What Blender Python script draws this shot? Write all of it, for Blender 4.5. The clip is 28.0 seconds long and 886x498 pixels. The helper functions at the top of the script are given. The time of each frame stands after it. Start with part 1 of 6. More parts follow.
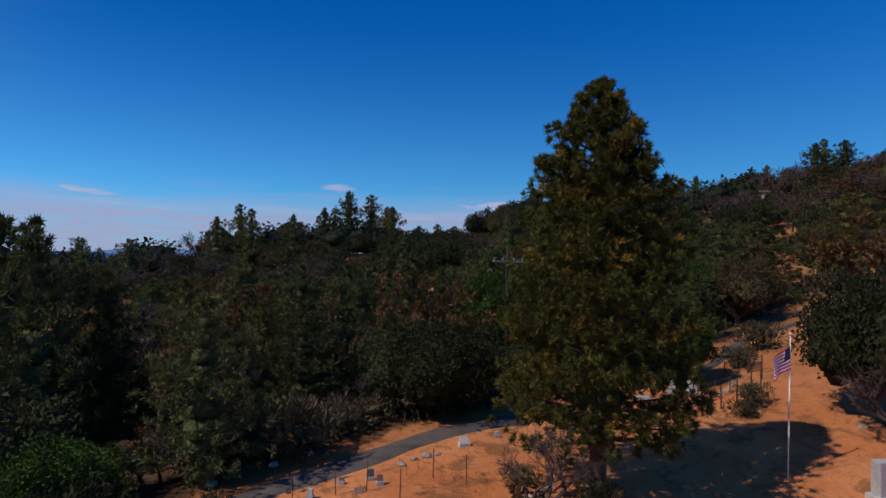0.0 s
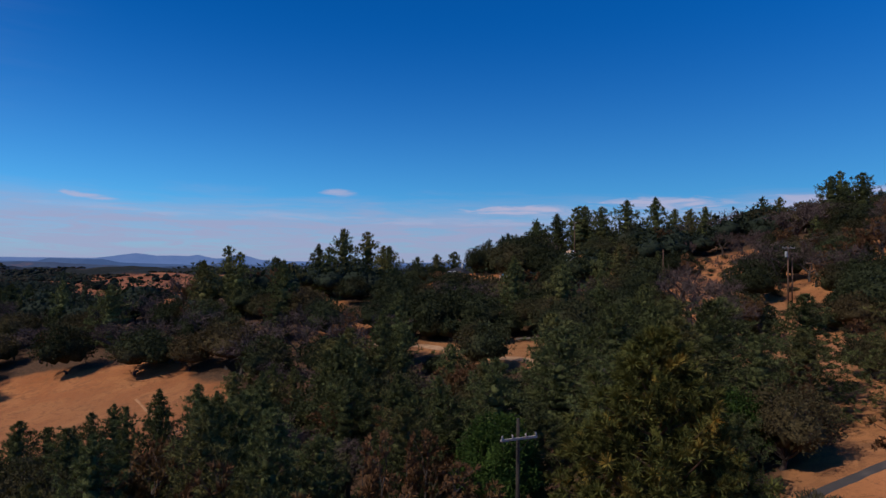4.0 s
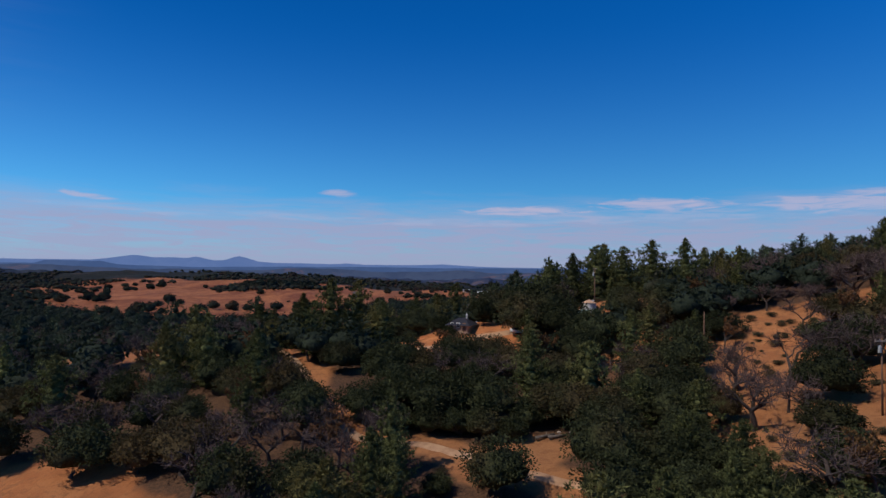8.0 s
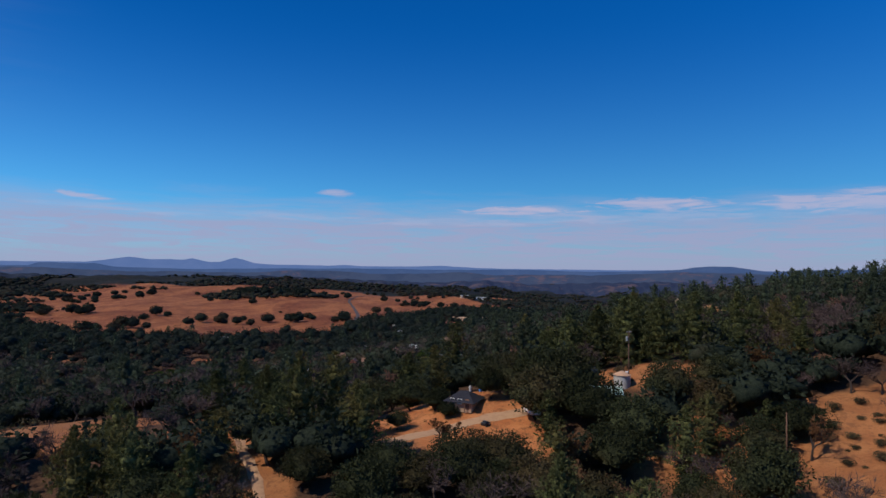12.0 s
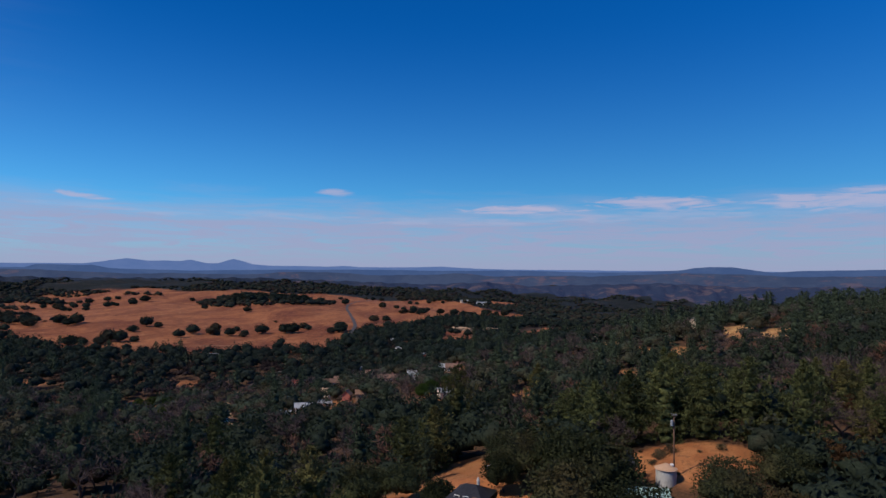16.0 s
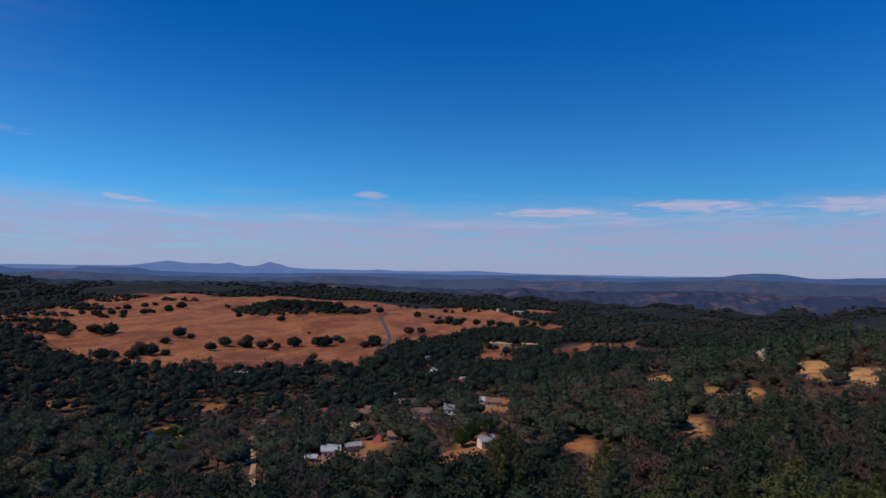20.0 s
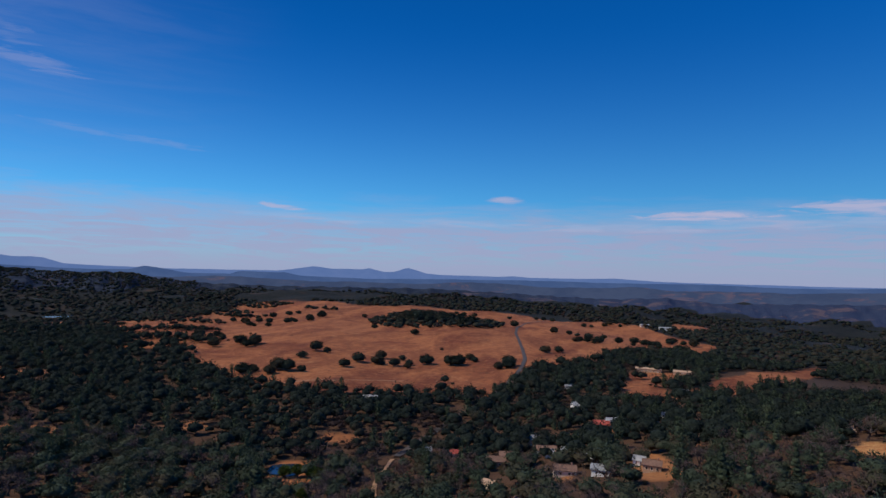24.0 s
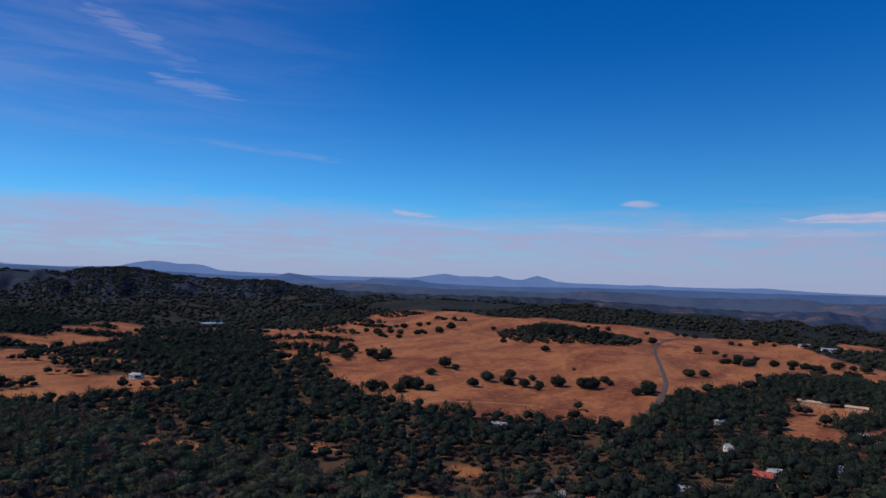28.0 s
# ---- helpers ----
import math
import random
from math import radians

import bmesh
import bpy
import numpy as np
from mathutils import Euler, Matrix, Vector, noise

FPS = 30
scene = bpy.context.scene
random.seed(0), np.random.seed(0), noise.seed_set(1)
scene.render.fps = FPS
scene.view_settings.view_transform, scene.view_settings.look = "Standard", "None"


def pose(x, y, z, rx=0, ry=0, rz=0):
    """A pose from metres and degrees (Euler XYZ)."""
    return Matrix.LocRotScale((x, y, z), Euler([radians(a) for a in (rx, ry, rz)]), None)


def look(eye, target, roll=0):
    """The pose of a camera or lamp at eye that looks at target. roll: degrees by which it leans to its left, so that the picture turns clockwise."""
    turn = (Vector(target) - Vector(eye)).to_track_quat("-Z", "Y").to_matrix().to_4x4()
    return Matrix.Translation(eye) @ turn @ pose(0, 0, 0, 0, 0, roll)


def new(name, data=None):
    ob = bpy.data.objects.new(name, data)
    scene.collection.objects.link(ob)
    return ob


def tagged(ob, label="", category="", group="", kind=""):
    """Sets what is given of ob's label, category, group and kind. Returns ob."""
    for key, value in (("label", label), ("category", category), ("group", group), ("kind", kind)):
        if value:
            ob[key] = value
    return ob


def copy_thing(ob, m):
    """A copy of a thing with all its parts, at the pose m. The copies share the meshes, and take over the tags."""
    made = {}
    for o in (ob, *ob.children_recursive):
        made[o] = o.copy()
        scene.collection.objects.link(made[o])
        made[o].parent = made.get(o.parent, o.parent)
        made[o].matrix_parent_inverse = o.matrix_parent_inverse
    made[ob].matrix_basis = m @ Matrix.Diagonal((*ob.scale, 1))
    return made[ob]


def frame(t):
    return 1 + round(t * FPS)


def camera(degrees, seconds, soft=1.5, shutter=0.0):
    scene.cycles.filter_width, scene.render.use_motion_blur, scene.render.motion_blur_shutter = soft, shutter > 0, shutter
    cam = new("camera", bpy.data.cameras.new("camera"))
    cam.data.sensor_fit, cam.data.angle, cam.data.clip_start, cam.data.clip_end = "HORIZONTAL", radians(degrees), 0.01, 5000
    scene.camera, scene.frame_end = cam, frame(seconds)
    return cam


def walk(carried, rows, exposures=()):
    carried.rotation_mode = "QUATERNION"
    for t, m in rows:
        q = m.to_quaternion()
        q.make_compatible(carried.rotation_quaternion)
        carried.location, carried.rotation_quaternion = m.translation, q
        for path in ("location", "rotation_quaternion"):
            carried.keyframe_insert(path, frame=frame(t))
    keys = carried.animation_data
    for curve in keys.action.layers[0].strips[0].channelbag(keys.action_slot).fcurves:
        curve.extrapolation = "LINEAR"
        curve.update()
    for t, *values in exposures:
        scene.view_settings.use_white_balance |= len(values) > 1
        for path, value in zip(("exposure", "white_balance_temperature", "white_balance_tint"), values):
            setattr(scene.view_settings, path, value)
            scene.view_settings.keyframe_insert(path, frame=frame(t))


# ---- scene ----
cam = camera(70.0, 28.0)
PATH = [
    (0, (0.442, 0.211, 12.975), (0.476, 2.21, 13.025), 0.8),
    (0.5, (0.435, 0.887, 13.639), (0.469, 2.886, 13.691), 0.8),
    (1, (0.385, 1.752, 14.623), (0.419, 3.751, 14.679), 0.7),
    (1.5, (0.31, 3.024, 16.07), (0.345, 5.023, 16.13), 0.7),
    (2, (0.378, 4.494, 17.605), (0.414, 6.492, 17.67), 0.6),
    (2.5, (0.466, 5.618, 18.839), (0.501, 7.617, 18.908), 0.6),
    (3, (0.654, 6.123, 19.965), (0.687, 8.121, 20.03), 0.6),
    (3.5, (0.753, 6.714, 20.808), (0.785, 8.713, 20.873), 0.7),
    (5.5, (0.237, 11.645, 26.902), (0.275, 13.644, 26.96), 0.5),
    (6, (0.207, 14.547, 28.767), (0.243, 16.546, 28.827), 0.6),
    (6.5, (0.41, 16.726, 29.881), (0.443, 18.725, 29.941), 0.6),
    (7, (0.352, 18.796, 30.692), (0.385, 20.795, 30.753), 0.7),
    (7.5, (0.332, 21.91, 31.822), (0.365, 23.909, 31.883), 0.7),
    (8, (0.28, 26.859, 33.592), (0.314, 28.858, 33.658), 0.8),
    (8.5, (0.328, 31.754, 35.332), (0.364, 33.752, 35.399), 0.8),
    (9, (0.29, 36.379, 37.141), (0.326, 38.378, 37.21), 1.0),
    (9.5, (0.421, 40.118, 38.46), (0.457, 42.116, 38.531), 1.1),
    (10, (0.42, 42.47, 39.297), (0.457, 44.468, 39.369), 1.2),
    (10.5, (0.388, 44.782, 40.411), (0.427, 46.781, 40.48), 1.0),
    (11, (0.535, 47.892, 42.031), (0.575, 49.891, 42.097), 0.8),
    (11.5, (0.545, 51.448, 43.915), (0.585, 53.447, 43.981), 0.7),
    (12, (0.631, 54.736, 45.568), (0.672, 56.734, 45.633), 0.7),
    (12.5, (0.616, 57.901, 46.953), (0.657, 59.9, 47.018), 0.7),
    (13, (0.754, 60.508, 47.949), (0.796, 62.506, 48.014), 0.6),
    (13.5, (0.879, 62.932, 48.709), (0.92, 64.93, 48.773), 0.6),
    (15.5, (0.812, 74.906, 55.076), (0.854, 76.904, 55.139), 0.6),
    (16, (0.626, 76.8, 56.037), (0.669, 78.798, 56.1), 0.6),
    (16.5, (0.537, 78.715, 57.0), (0.58, 80.713, 57.064), 0.6),
    (17, (0.376, 81.428, 58.137), (0.419, 83.427, 58.203), 0.7),
    (17.5, (0.384, 84.539, 59.594), (0.426, 86.537, 59.659), 0.7),
    (18, (0.199, 87.529, 61.046), (0.239, 89.527, 61.112), 0.8),
    (18.5, (-0.076, 90.943, 62.477), (-0.049, 92.942, 62.545), 0.8),
    (19, (-0.424, 93.964, 63.568), (-0.42, 95.963, 63.635), 0.9),
    (19.5, (-1.246, 97.649, 64.992), (-1.276, 99.647, 65.061), 0.9),
    (20, (-1.52, 101.589, 66.368), (-1.588, 103.587, 66.438), 1.0),
    (20.5, (-1.801, 105.926, 67.869), (-1.923, 107.921, 67.941), 1.1),
    (21, (-2.091, 110.477, 69.182), (-2.268, 112.468, 69.255), 1.1),
    (21.5, (-2.586, 115.191, 70.234), (-2.808, 117.177, 70.308), 1.3),
    (23.5, (-6.118, 132.031, 76.824), (-6.554, 133.981, 76.9), 1.5),
    (24, (-7.001, 136.08, 78.001), (-7.487, 138.018, 78.078), 1.5),
    (24.5, (-8.166, 140.052, 79.478), (-8.702, 141.977, 79.555), 1.5),
    (25, (-9.116, 143.642, 81.285), (-9.707, 145.551, 81.363), 1.7),
    (25.5, (-10.173, 146.445, 83.063), (-10.814, 148.338, 83.141), 1.8),
    (26, (-11.269, 148.461, 84.75), (-11.962, 150.335, 84.829), 1.7),
    (26.5, (-11.931, 149.922, 86.148), (-12.665, 151.78, 86.23), 1.7),
    (27, (-12.454, 151.093, 87.325), (-13.231, 152.934, 87.409), 1.7),
    (27.5, (-12.897, 152.112, 88.129), (-13.715, 153.935, 88.215), 1.6),
    (28, (-13.165, 153.176, 88.709), (-14.033, 154.976, 88.794), 1.8),
]
walk(cam, [(t, look(eye, target, roll)) for t, eye, target, roll in PATH], [(0, 0.0), (18, 0.0), (23, 0.0), (28, 0.06)])

# ---------------------------------------------------------------- light
SUN_WAY = Vector((0.86, 0.40, -1.10)).normalized()
SUN_ELEV = math.asin(-SUN_WAY.z)
SUN_AZ = math.atan2(-SUN_WAY.x, -SUN_WAY.y)

sun = new("sun", bpy.data.lights.new("sun", "SUN"))
sun.data.energy, sun.data.angle, sun.data.color = 3.6, radians(0.53), (1.0, 0.90, 0.76)
sun.rotation_mode = "QUATERNION"
sun.rotation_quaternion = SUN_WAY.to_track_quat("-Z", "Y")
sun.location = (0, 0, 300)


class Graph:
    """A few short words for writing node trees."""

    def __init__(self, tree):
        self.tree, self.nodes, self.links = tree, tree.nodes, tree.links
        self.nodes.clear()

    def put(self, socket, v):
        if isinstance(v, bpy.types.NodeSocket):
            self.links.new(v, socket)
        else:
            socket.default_value = v

    def math(self, op, a, b=0.0, clamp=False):
        n = self.nodes.new("ShaderNodeMath")
        n.operation, n.use_clamp = op, clamp
        self.put(n.inputs[0], a)
        self.put(n.inputs[1], b)
        return n.outputs[0]

    def ramp(self, v, lo, hi, a=0.0, b=1.0):
        n = self.nodes.new("ShaderNodeMapRange")
        n.interpolation_type = "SMOOTHSTEP"
        for i, x in enumerate((v, lo, hi, a, b)):
            self.put(n.inputs[i], x)
        return n.outputs[0]

    def mix(self, f, a, b, blend="MIX"):
        n = self.nodes.new("ShaderNodeMix")
        n.data_type, n.blend_type = "RGBA", blend
        self.put(n.inputs[0], f)
        for i, x in ((6, a), (7, b)):
            self.put(n.inputs[i], (*x, 1) if isinstance(x, tuple) and len(x) == 3 else x)
        return n.outputs[2]

    def noise(self, vector, scale, detail=4.0, rough=0.55, distort=0.0):
        n = self.nodes.new("ShaderNodeTexNoise")
        self.put(n.inputs["Vector"], vector)
        for k, x in (("Scale", scale), ("Detail", detail), ("Roughness", rough), ("Distortion", distort)):
            n.inputs[k].default_value = x
        return n.outputs[0]

    def scaled(self, vector, xyz):
        n = self.nodes.new("ShaderNodeVectorMath")
        n.operation = "MULTIPLY"
        self.put(n.inputs[0], vector)
        n.inputs[1].default_value = xyz
        return n.outputs[0]


world = bpy.data.worlds.new("sky")
scene.world = world
world.use_nodes = True
G = Graph(world.node_tree)
sky = G.nodes.new("ShaderNodeTexSky")
sky.sky_type, sky.sun_disc = "NISHITA", False
sky.sun_elevation, sky.sun_rotation = SUN_ELEV, -SUN_AZ
sky.altitude, sky.air_density, sky.dust_density, sky.ozone_density = 800, 1.0, 0.6, 1.6
coord = G.nodes.new("ShaderNodeTexCoord").outputs["Generated"]
split = G.nodes.new("ShaderNodeSeparateXYZ")
G.links.new(coord, split.inputs[0])
dx, dy, dz = split.outputs
deep = G.mix(G.ramp(dz, 0.0, 0.40), (0.26, 0.75, 1.14), (0.012, 0.45, 1.06))
blue = G.mix(1.0, sky.outputs[0], deep, "MULTIPLY")
azim = G.math("ARCTAN2", dx, dy)
elev = G.math("ARCSINE", dz)
flat = G.nodes.new("ShaderNodeCombineXYZ")
G.links.new(azim, flat.inputs[0])
G.links.new(elev, flat.inputs[1])
streak = G.noise(G.scaled(flat.outputs[0], (4.0, 34.0, 1.0)), 1.0, 6.0, 0.62, 0.5)
fibre = G.noise(G.scaled(flat.outputs[0], (9.0, 95.0, 1.0)), 1.0, 5.0, 0.65, 0.9)
wisp = G.noise(G.scaled(flat.outputs[0], (14.0, 110.0, 1.0)), 1.0, 5.0, 0.6, 0.9)
# thin high cloud lying in a sheet over the horizon, torn into streaks along its upper edge
edge = G.math("ADD", elev, G.math("MULTIPLY", G.math("SUBTRACT", streak, 0.5), 0.085))
body = G.ramp(edge, 0.122, 0.058)
torn = G.ramp(fibre, 0.34, 0.58, 0.62, 1.0)
veil = G.math("MULTIPLY", G.math("MULTIPLY", body, torn), 0.88)
low = G.math("MULTIPLY", G.ramp(elev, 0.085, 0.0), 0.86)
veil = G.math("MAXIMUM", veil, low)
# a faint milky sheet high towards the sun's side
milk = G.math("MULTIPLY", G.math("MULTIPLY", G.ramp(azim, -0.45, -1.1), G.ramp(elev, 0.05, 0.30)), G.ramp(streak, 0.35, 0.7, 0.08, 0.26))
veil = G.math("MAXIMUM", veil, milk)


def wisp_of_cloud(az, el, half_az, half_el, lean=0.0, weight=1.0):
    """One streak of cirrus: its bearing and height in degrees, its half sizes, and how it leans."""
    a = G.math("SUBTRACT", azim, radians(az))
    e = G.math("SUBTRACT", G.math("SUBTRACT", elev, radians(el)), G.math("MULTIPLY", a, lean))
    a2 = G.math("POWER", G.math("ABSOLUTE", G.math("DIVIDE", a, radians(half_az))), 2.0)
    e2 = G.math("POWER", G.math("ABSOLUTE", G.math("DIVIDE", e, radians(half_el))), 2.0)
    d = G.math("ADD", G.math("ADD", a2, e2), G.math("MULTIPLY", G.math("SUBTRACT", wisp, 0.5), 3.6))
    return G.math("MULTIPLY", G.ramp(d, 1.1, -0.2), weight)


clouds, wisps = veil, 0.0
for spec in ((-28.6, 5.5, 2.6, 0.32, -0.09, 0.75), (-8.3, 6.6, 1.9, 0.42, -0.02, 0.7), (8.0, 5.35, 6.5, 0.55, 0.02, 0.9),
             (20.0, 5.8, 7.0, 0.7, 0.0, 0.85), (34.0, 5.6, 9.0, 1.1, 0.03, 0.8), (12.0, 4.7, 11.0, 0.6, 0.03, 0.5), (24.0, 5.0, 9.0, 0.7, 0.02, 0.55), (2.0, 4.3, 9.0, 0.4, 0.01, 0.45), (-12.0, 4.5, 8.0, 0.35, -0.02, 0.4), (-24.0, 4.6, 9.0, 0.4, -0.03, 0.4),
             (-53.5, 18.8, 5.5, 1.1, -0.36, 0.30), (-47.6, 15.0, 4.2, 0.8, -0.12, 0.30), (-50, 17.2, 3.0, 1.2, -0.3, 0.2), (-57, 21.0, 4.0, 0.8, -0.3, 0.22), (-41.0, 10.3, 8.0, 0.35, -0.07, 0.2)):
    one = wisp_of_cloud(*spec)
    wisps = G.math("MAXIMUM", wisps, one)
    clouds = G.math("MAXIMUM", clouds, one)
tint = G.mix(clouds, blue, G.mix(wisps, (3.45, 3.6, 5.5), (4.8, 4.6, 6.3)))
back = G.nodes.new("ShaderNodeBackground")
G.links.new(tint, back.inputs[0])
back.inputs[1].default_value = 0.1
G.links.new(back.outputs[0], G.nodes.new("ShaderNodeOutputWorld").inputs[0])

# ---------------------------------------------------------------- lie of the land
HILLS = [  # x, y, radius, height
    (120, 150, 60, 13.0), (200, 230, 80, 24.9), (300, 100, 120, 40.5), (180, 380, 90, 21.1), (60, 200, 35, 18.2), (20, 170, 30, 0.9),
    (-30, 150, 35, 15.4),
]
HILLS += [
    (60, 100, 40, 3.2), (25, 40, 40, 2.5), (-10, 15, 45, -3.0), (-60, 60, 45, 1.8), (-60, 120, 40, -8.7),
    (-100, 200, 55, 13.2), (-150, 300, 80, -6.9), (-70, 330, 60, 1.8), (0, 270, 55, 8.2), (30, 380, 70, 10.5), (-150, 430, 80, -5.7),
    (120, 500, 90, 4.1), (-200, 120, 80, -2.8), (200, 0, 110, 11.7), (0, 95, 35, -1.8), (-180, 600, 130, -1.9), (280, 460, 110, 29.4),
]
HILLS += [
    (40, 150, 24, -1.5), (85, 185, 30, -1.6), (15, 24, 9, -2.0), (0, 30, 8, 1.3), (8, 192, 18, 1.5), (25, 115, 25, 0.1), (8, 183, 8, 3.2),
    (70, 200, 30, -4.2), (-74, 180, 22, 4.0), (38, 173, 13, 4.1),
]
FAR_HILLS = [
    (-2000, 1500, 420, 4), (-1500, 2150, 330, 4), (-950, 2500, 300, 8), (-2600, 900, 500, 6), (-900, 1050, 260, -14), (150, 2150, 350, 8),
    (900, 1500, 420, -25), (750, 1950, 650, -38), (-300, 1750, 300, 10), (560, 900, 180, 10), (-700, 1750, 260, 14),
    (-250, 1080, 300, 9.0), (-550, 1120, 150, 6.0), (40, 600, 90, 6.0),
]
LINE_Y = [-4000, -200, 0, 300, 600, 900, 1200, 1500, 1700, 2200, 3000, 4000, 5000]
LINE_Z = [0, 0, 2, -8, -14, -13, -11, -7, -6, -12, -40, -40, -40]


def ground_z(x, y):
    """The height of the land at x, y (numbers or arrays)."""
    x, y = np.asarray(x, float), np.asarray(y, float)
    z = np.interp(y, LINE_Y, LINE_Z)
    for hx, hy, r, h in HILLS + FAR_HILLS:
        z = z + h * np.exp(-((x - hx) ** 2 + (y - hy) ** 2) / (2.0 * r * r))
    far = np.clip((np.hypot(x, y) - 150) / 1200, 0, 1)
    z = z + 0.25 * np.sin(0.21 * x + 1.3) * np.sin(0.17 * y) + 0.12 * np.sin(0.53 * x) * np.sin(0.47 * y + 0.7)
    rough = np.clip((np.hypot(x, y) - 1500) / 450, 0, 1)
    z = z + rough * (9.0 * np.sin(0.017 * x + 0.4) * np.sin(0.014 * y) + 6.0 * np.sin(0.031 * x - 0.02 * y) + 3.0 * np.sin(0.05 * x + 0.06 * y))
    return z + far * (5.0 * np.sin(0.011 * x + 0.5) * np.sin(0.009 * y + 1.0) + 3.0 * np.sin(0.027 * x + 0.013 * y))


# crests of the wooded hills beyond the valley: bearing and height in degrees over an eye at 65 m
SLOPE_CREST = [(-75, 0.5), (-64, 0.25), (-60, -0.02), (-56.7, -0.12), (-54, -0.05), (-52, 0.2), (-49.5, 0.3), (-47.7, -0.17), (-45, -0.4), (-41.5, -0.5), (-39.3, -0.36), (-37.6, -0.55), (-36.5, -0.75), (-33.5, -1.0), (-28, -1.15), (-14, -1.1), (-8, -1.3), (0, -1.55), (5, -1.3), (9, -1.6), (14, -1.4), (20, -1.2), (26, -1.4), (34, -1.2), (48, -1.1)]
SLOPE_FOOT = ([-75, -42, -32, -20, 48], [1500, 1550, 2000, 2200, 2300])  # bearing, distance of the foot
SLOPE_TOP = 2900


def slope_z(x, y):
    """The height of those hills, cut by ravines."""
    az, d = np.degrees(np.arctan2(x, y)), np.hypot(x, y)
    near = np.interp(az, SLOPE_FOOT[0], SLOPE_FOOT[1])
    f = np.clip((d - near) / (SLOPE_TOP - near), 0, 1)
    crest = 65 + SLOPE_TOP * np.tan(np.radians(np.interp(az, [a for a, _ in SLOPE_CREST], [e for _, e in SLOPE_CREST])))
    z = -80 + (crest + 80) * np.sin(0.5 * math.pi * f) ** 1.2
    cut = np.abs(np.sin(az * 0.62 + 3.0 + 2.2 * f + 0.8 * np.sin(az * 0.23))) + 0.6 * np.abs(np.sin(az * 1.45 - 2.6 * f + 6.0)) + 0.3 * np.abs(np.sin(az * 3.3 + 4 * f))
    deep = np.clip((crest + 45) / 90, 0.15, 1.0)
    return z + (cut - 1.2) * 24 * deep * np.sin(math.pi * f) ** 0.8 + (2.0 * np.sin(az * 2.6 + 1.0) + 1.4 * np.sin(az * 6.1 + 2.0)) * f - np.where(d < near - 1, 200, 0)


# ---- end of land

# ---------------------------------------------------------------- plan of roads, clearings and fields
CEMETERY_ROAD = [(-40, 4), (-20, 14.5), (-11, 20.5), (-6.8, 23.9), (-4.8, 25.4), (-3.1, 27.0), (-1.0, 28.9), (1.0, 30.6), (3.6, 32.3), (8, 35.4), (14.0, 39.4), (18.6, 41.2), (21.5, 44.8), (24.2, 46.8), (27.2, 47.9), (30.3, 48.6), (42, 52), (60, 58)]
DIRT_TRACK = [(-34, 172), (-29.5, 160), (-24, 148.5), (-20.6, 137), (-16, 129), (-9, 121.5), (-1, 119.3), (6, 114.8), (13, 107.6), (21, 99)]
YARD_DRIVE = [(-17, 159.5), (-8.5, 163.6), (-2.7, 167.2), (3.5, 169.8), (9, 170.8), (13, 171.6), (17, 172), (24, 171.5)]
VALLEY_ROAD = [(-60, 270), (-68, 306), (-73, 318), (-81, 345), (-92, 375), (-100, 395), (-106, 440), (-98, 520), (-88, 590), (-83, 640), (-81, 700), (-81, 757), (-85, 823), (-97, 900), (-113, 993), (-129, 1080), (-141, 1190), (-137, 1300), (-118, 1390), (-70, 1440)]
CLEARINGS_NEAR = [
    (28, 50, 2, 3, 0), (34, 57, 2, 4, -30), (39, 67, 2, 5, -25), (44, 80, 3, 6, 0), (47, 81, 3, 6, -20), (50, 90, 5, 4, 0), (-53, 96, 24, 11, -25), (40, 97, 6, 9, 10),
    (53, 99, 5, 4, 0), (-54, 112, 30, 12, -32), (10, 110, 5, 3, -20), (-3, 89, 4, 5, 10), (1, 98, 3, 3, 0), (57, 110, 4, 4, 0), (15, 115, 5, 4, 0), (-14, 130, 4, 3, 0), (60, 136, 5.5, 10, -10), (27, 140, 4, 3, 0),
]
CLEARINGS_NEAR += [
    (88, 141, 9, 4, 20), (-21, 147, 2.2, 3.5, 0), (76, 146, 7, 3, 20),
]
CLEARINGS_MEADOW = [
    (66, 150, 8, 4, 30), (98, 150, 7, 4, 10), (36, 150, 5, 3, 0), (14, 160, 8, 5, 0), (13, 168, 9, 7, 0), (4, 172, 16, 13, 0), (-40, 176, 8, 5, 0), (43, 178, 10, 7, -10),
    (36, 181, 6, 4, 0), (-72, 178, 15, 9, 10), (0, 186, 9, 10, 0), (-80, 190, 26, 14, 10), (8, 196, 6, 5, 0), (8, 207, 5, 11, 0), 
]
CLEARINGS_SLOPE = [
    (-6, 311, 2.5, 10, 0), 
    (-60, 326, 6, 5, 0), (6, 328, 5, 8, 0), (5, 330, 7, 6, 0), (-215, 330, 10, 12, 0), (-120, 330, 9, 7, 0), 
    (-48, 333, 9, 6, 0), (-39, 334, 5, 11, 10), 
]
CLEARINGS_YARD = [
    (-36, 345, 6, 14, 0), 
    (16, 387, 7, 6, 0), (-138, 394, 10, 8, 0), (-149, 413, 13, 14, 0), (-20, 395, 7, 4, 0), (13, 396, 11, 12, 0), 
    (-314, 409, 12, 6, 0), (-82, 413, 5, 4, 0), (-300, 420, 16, 8, 0),
]
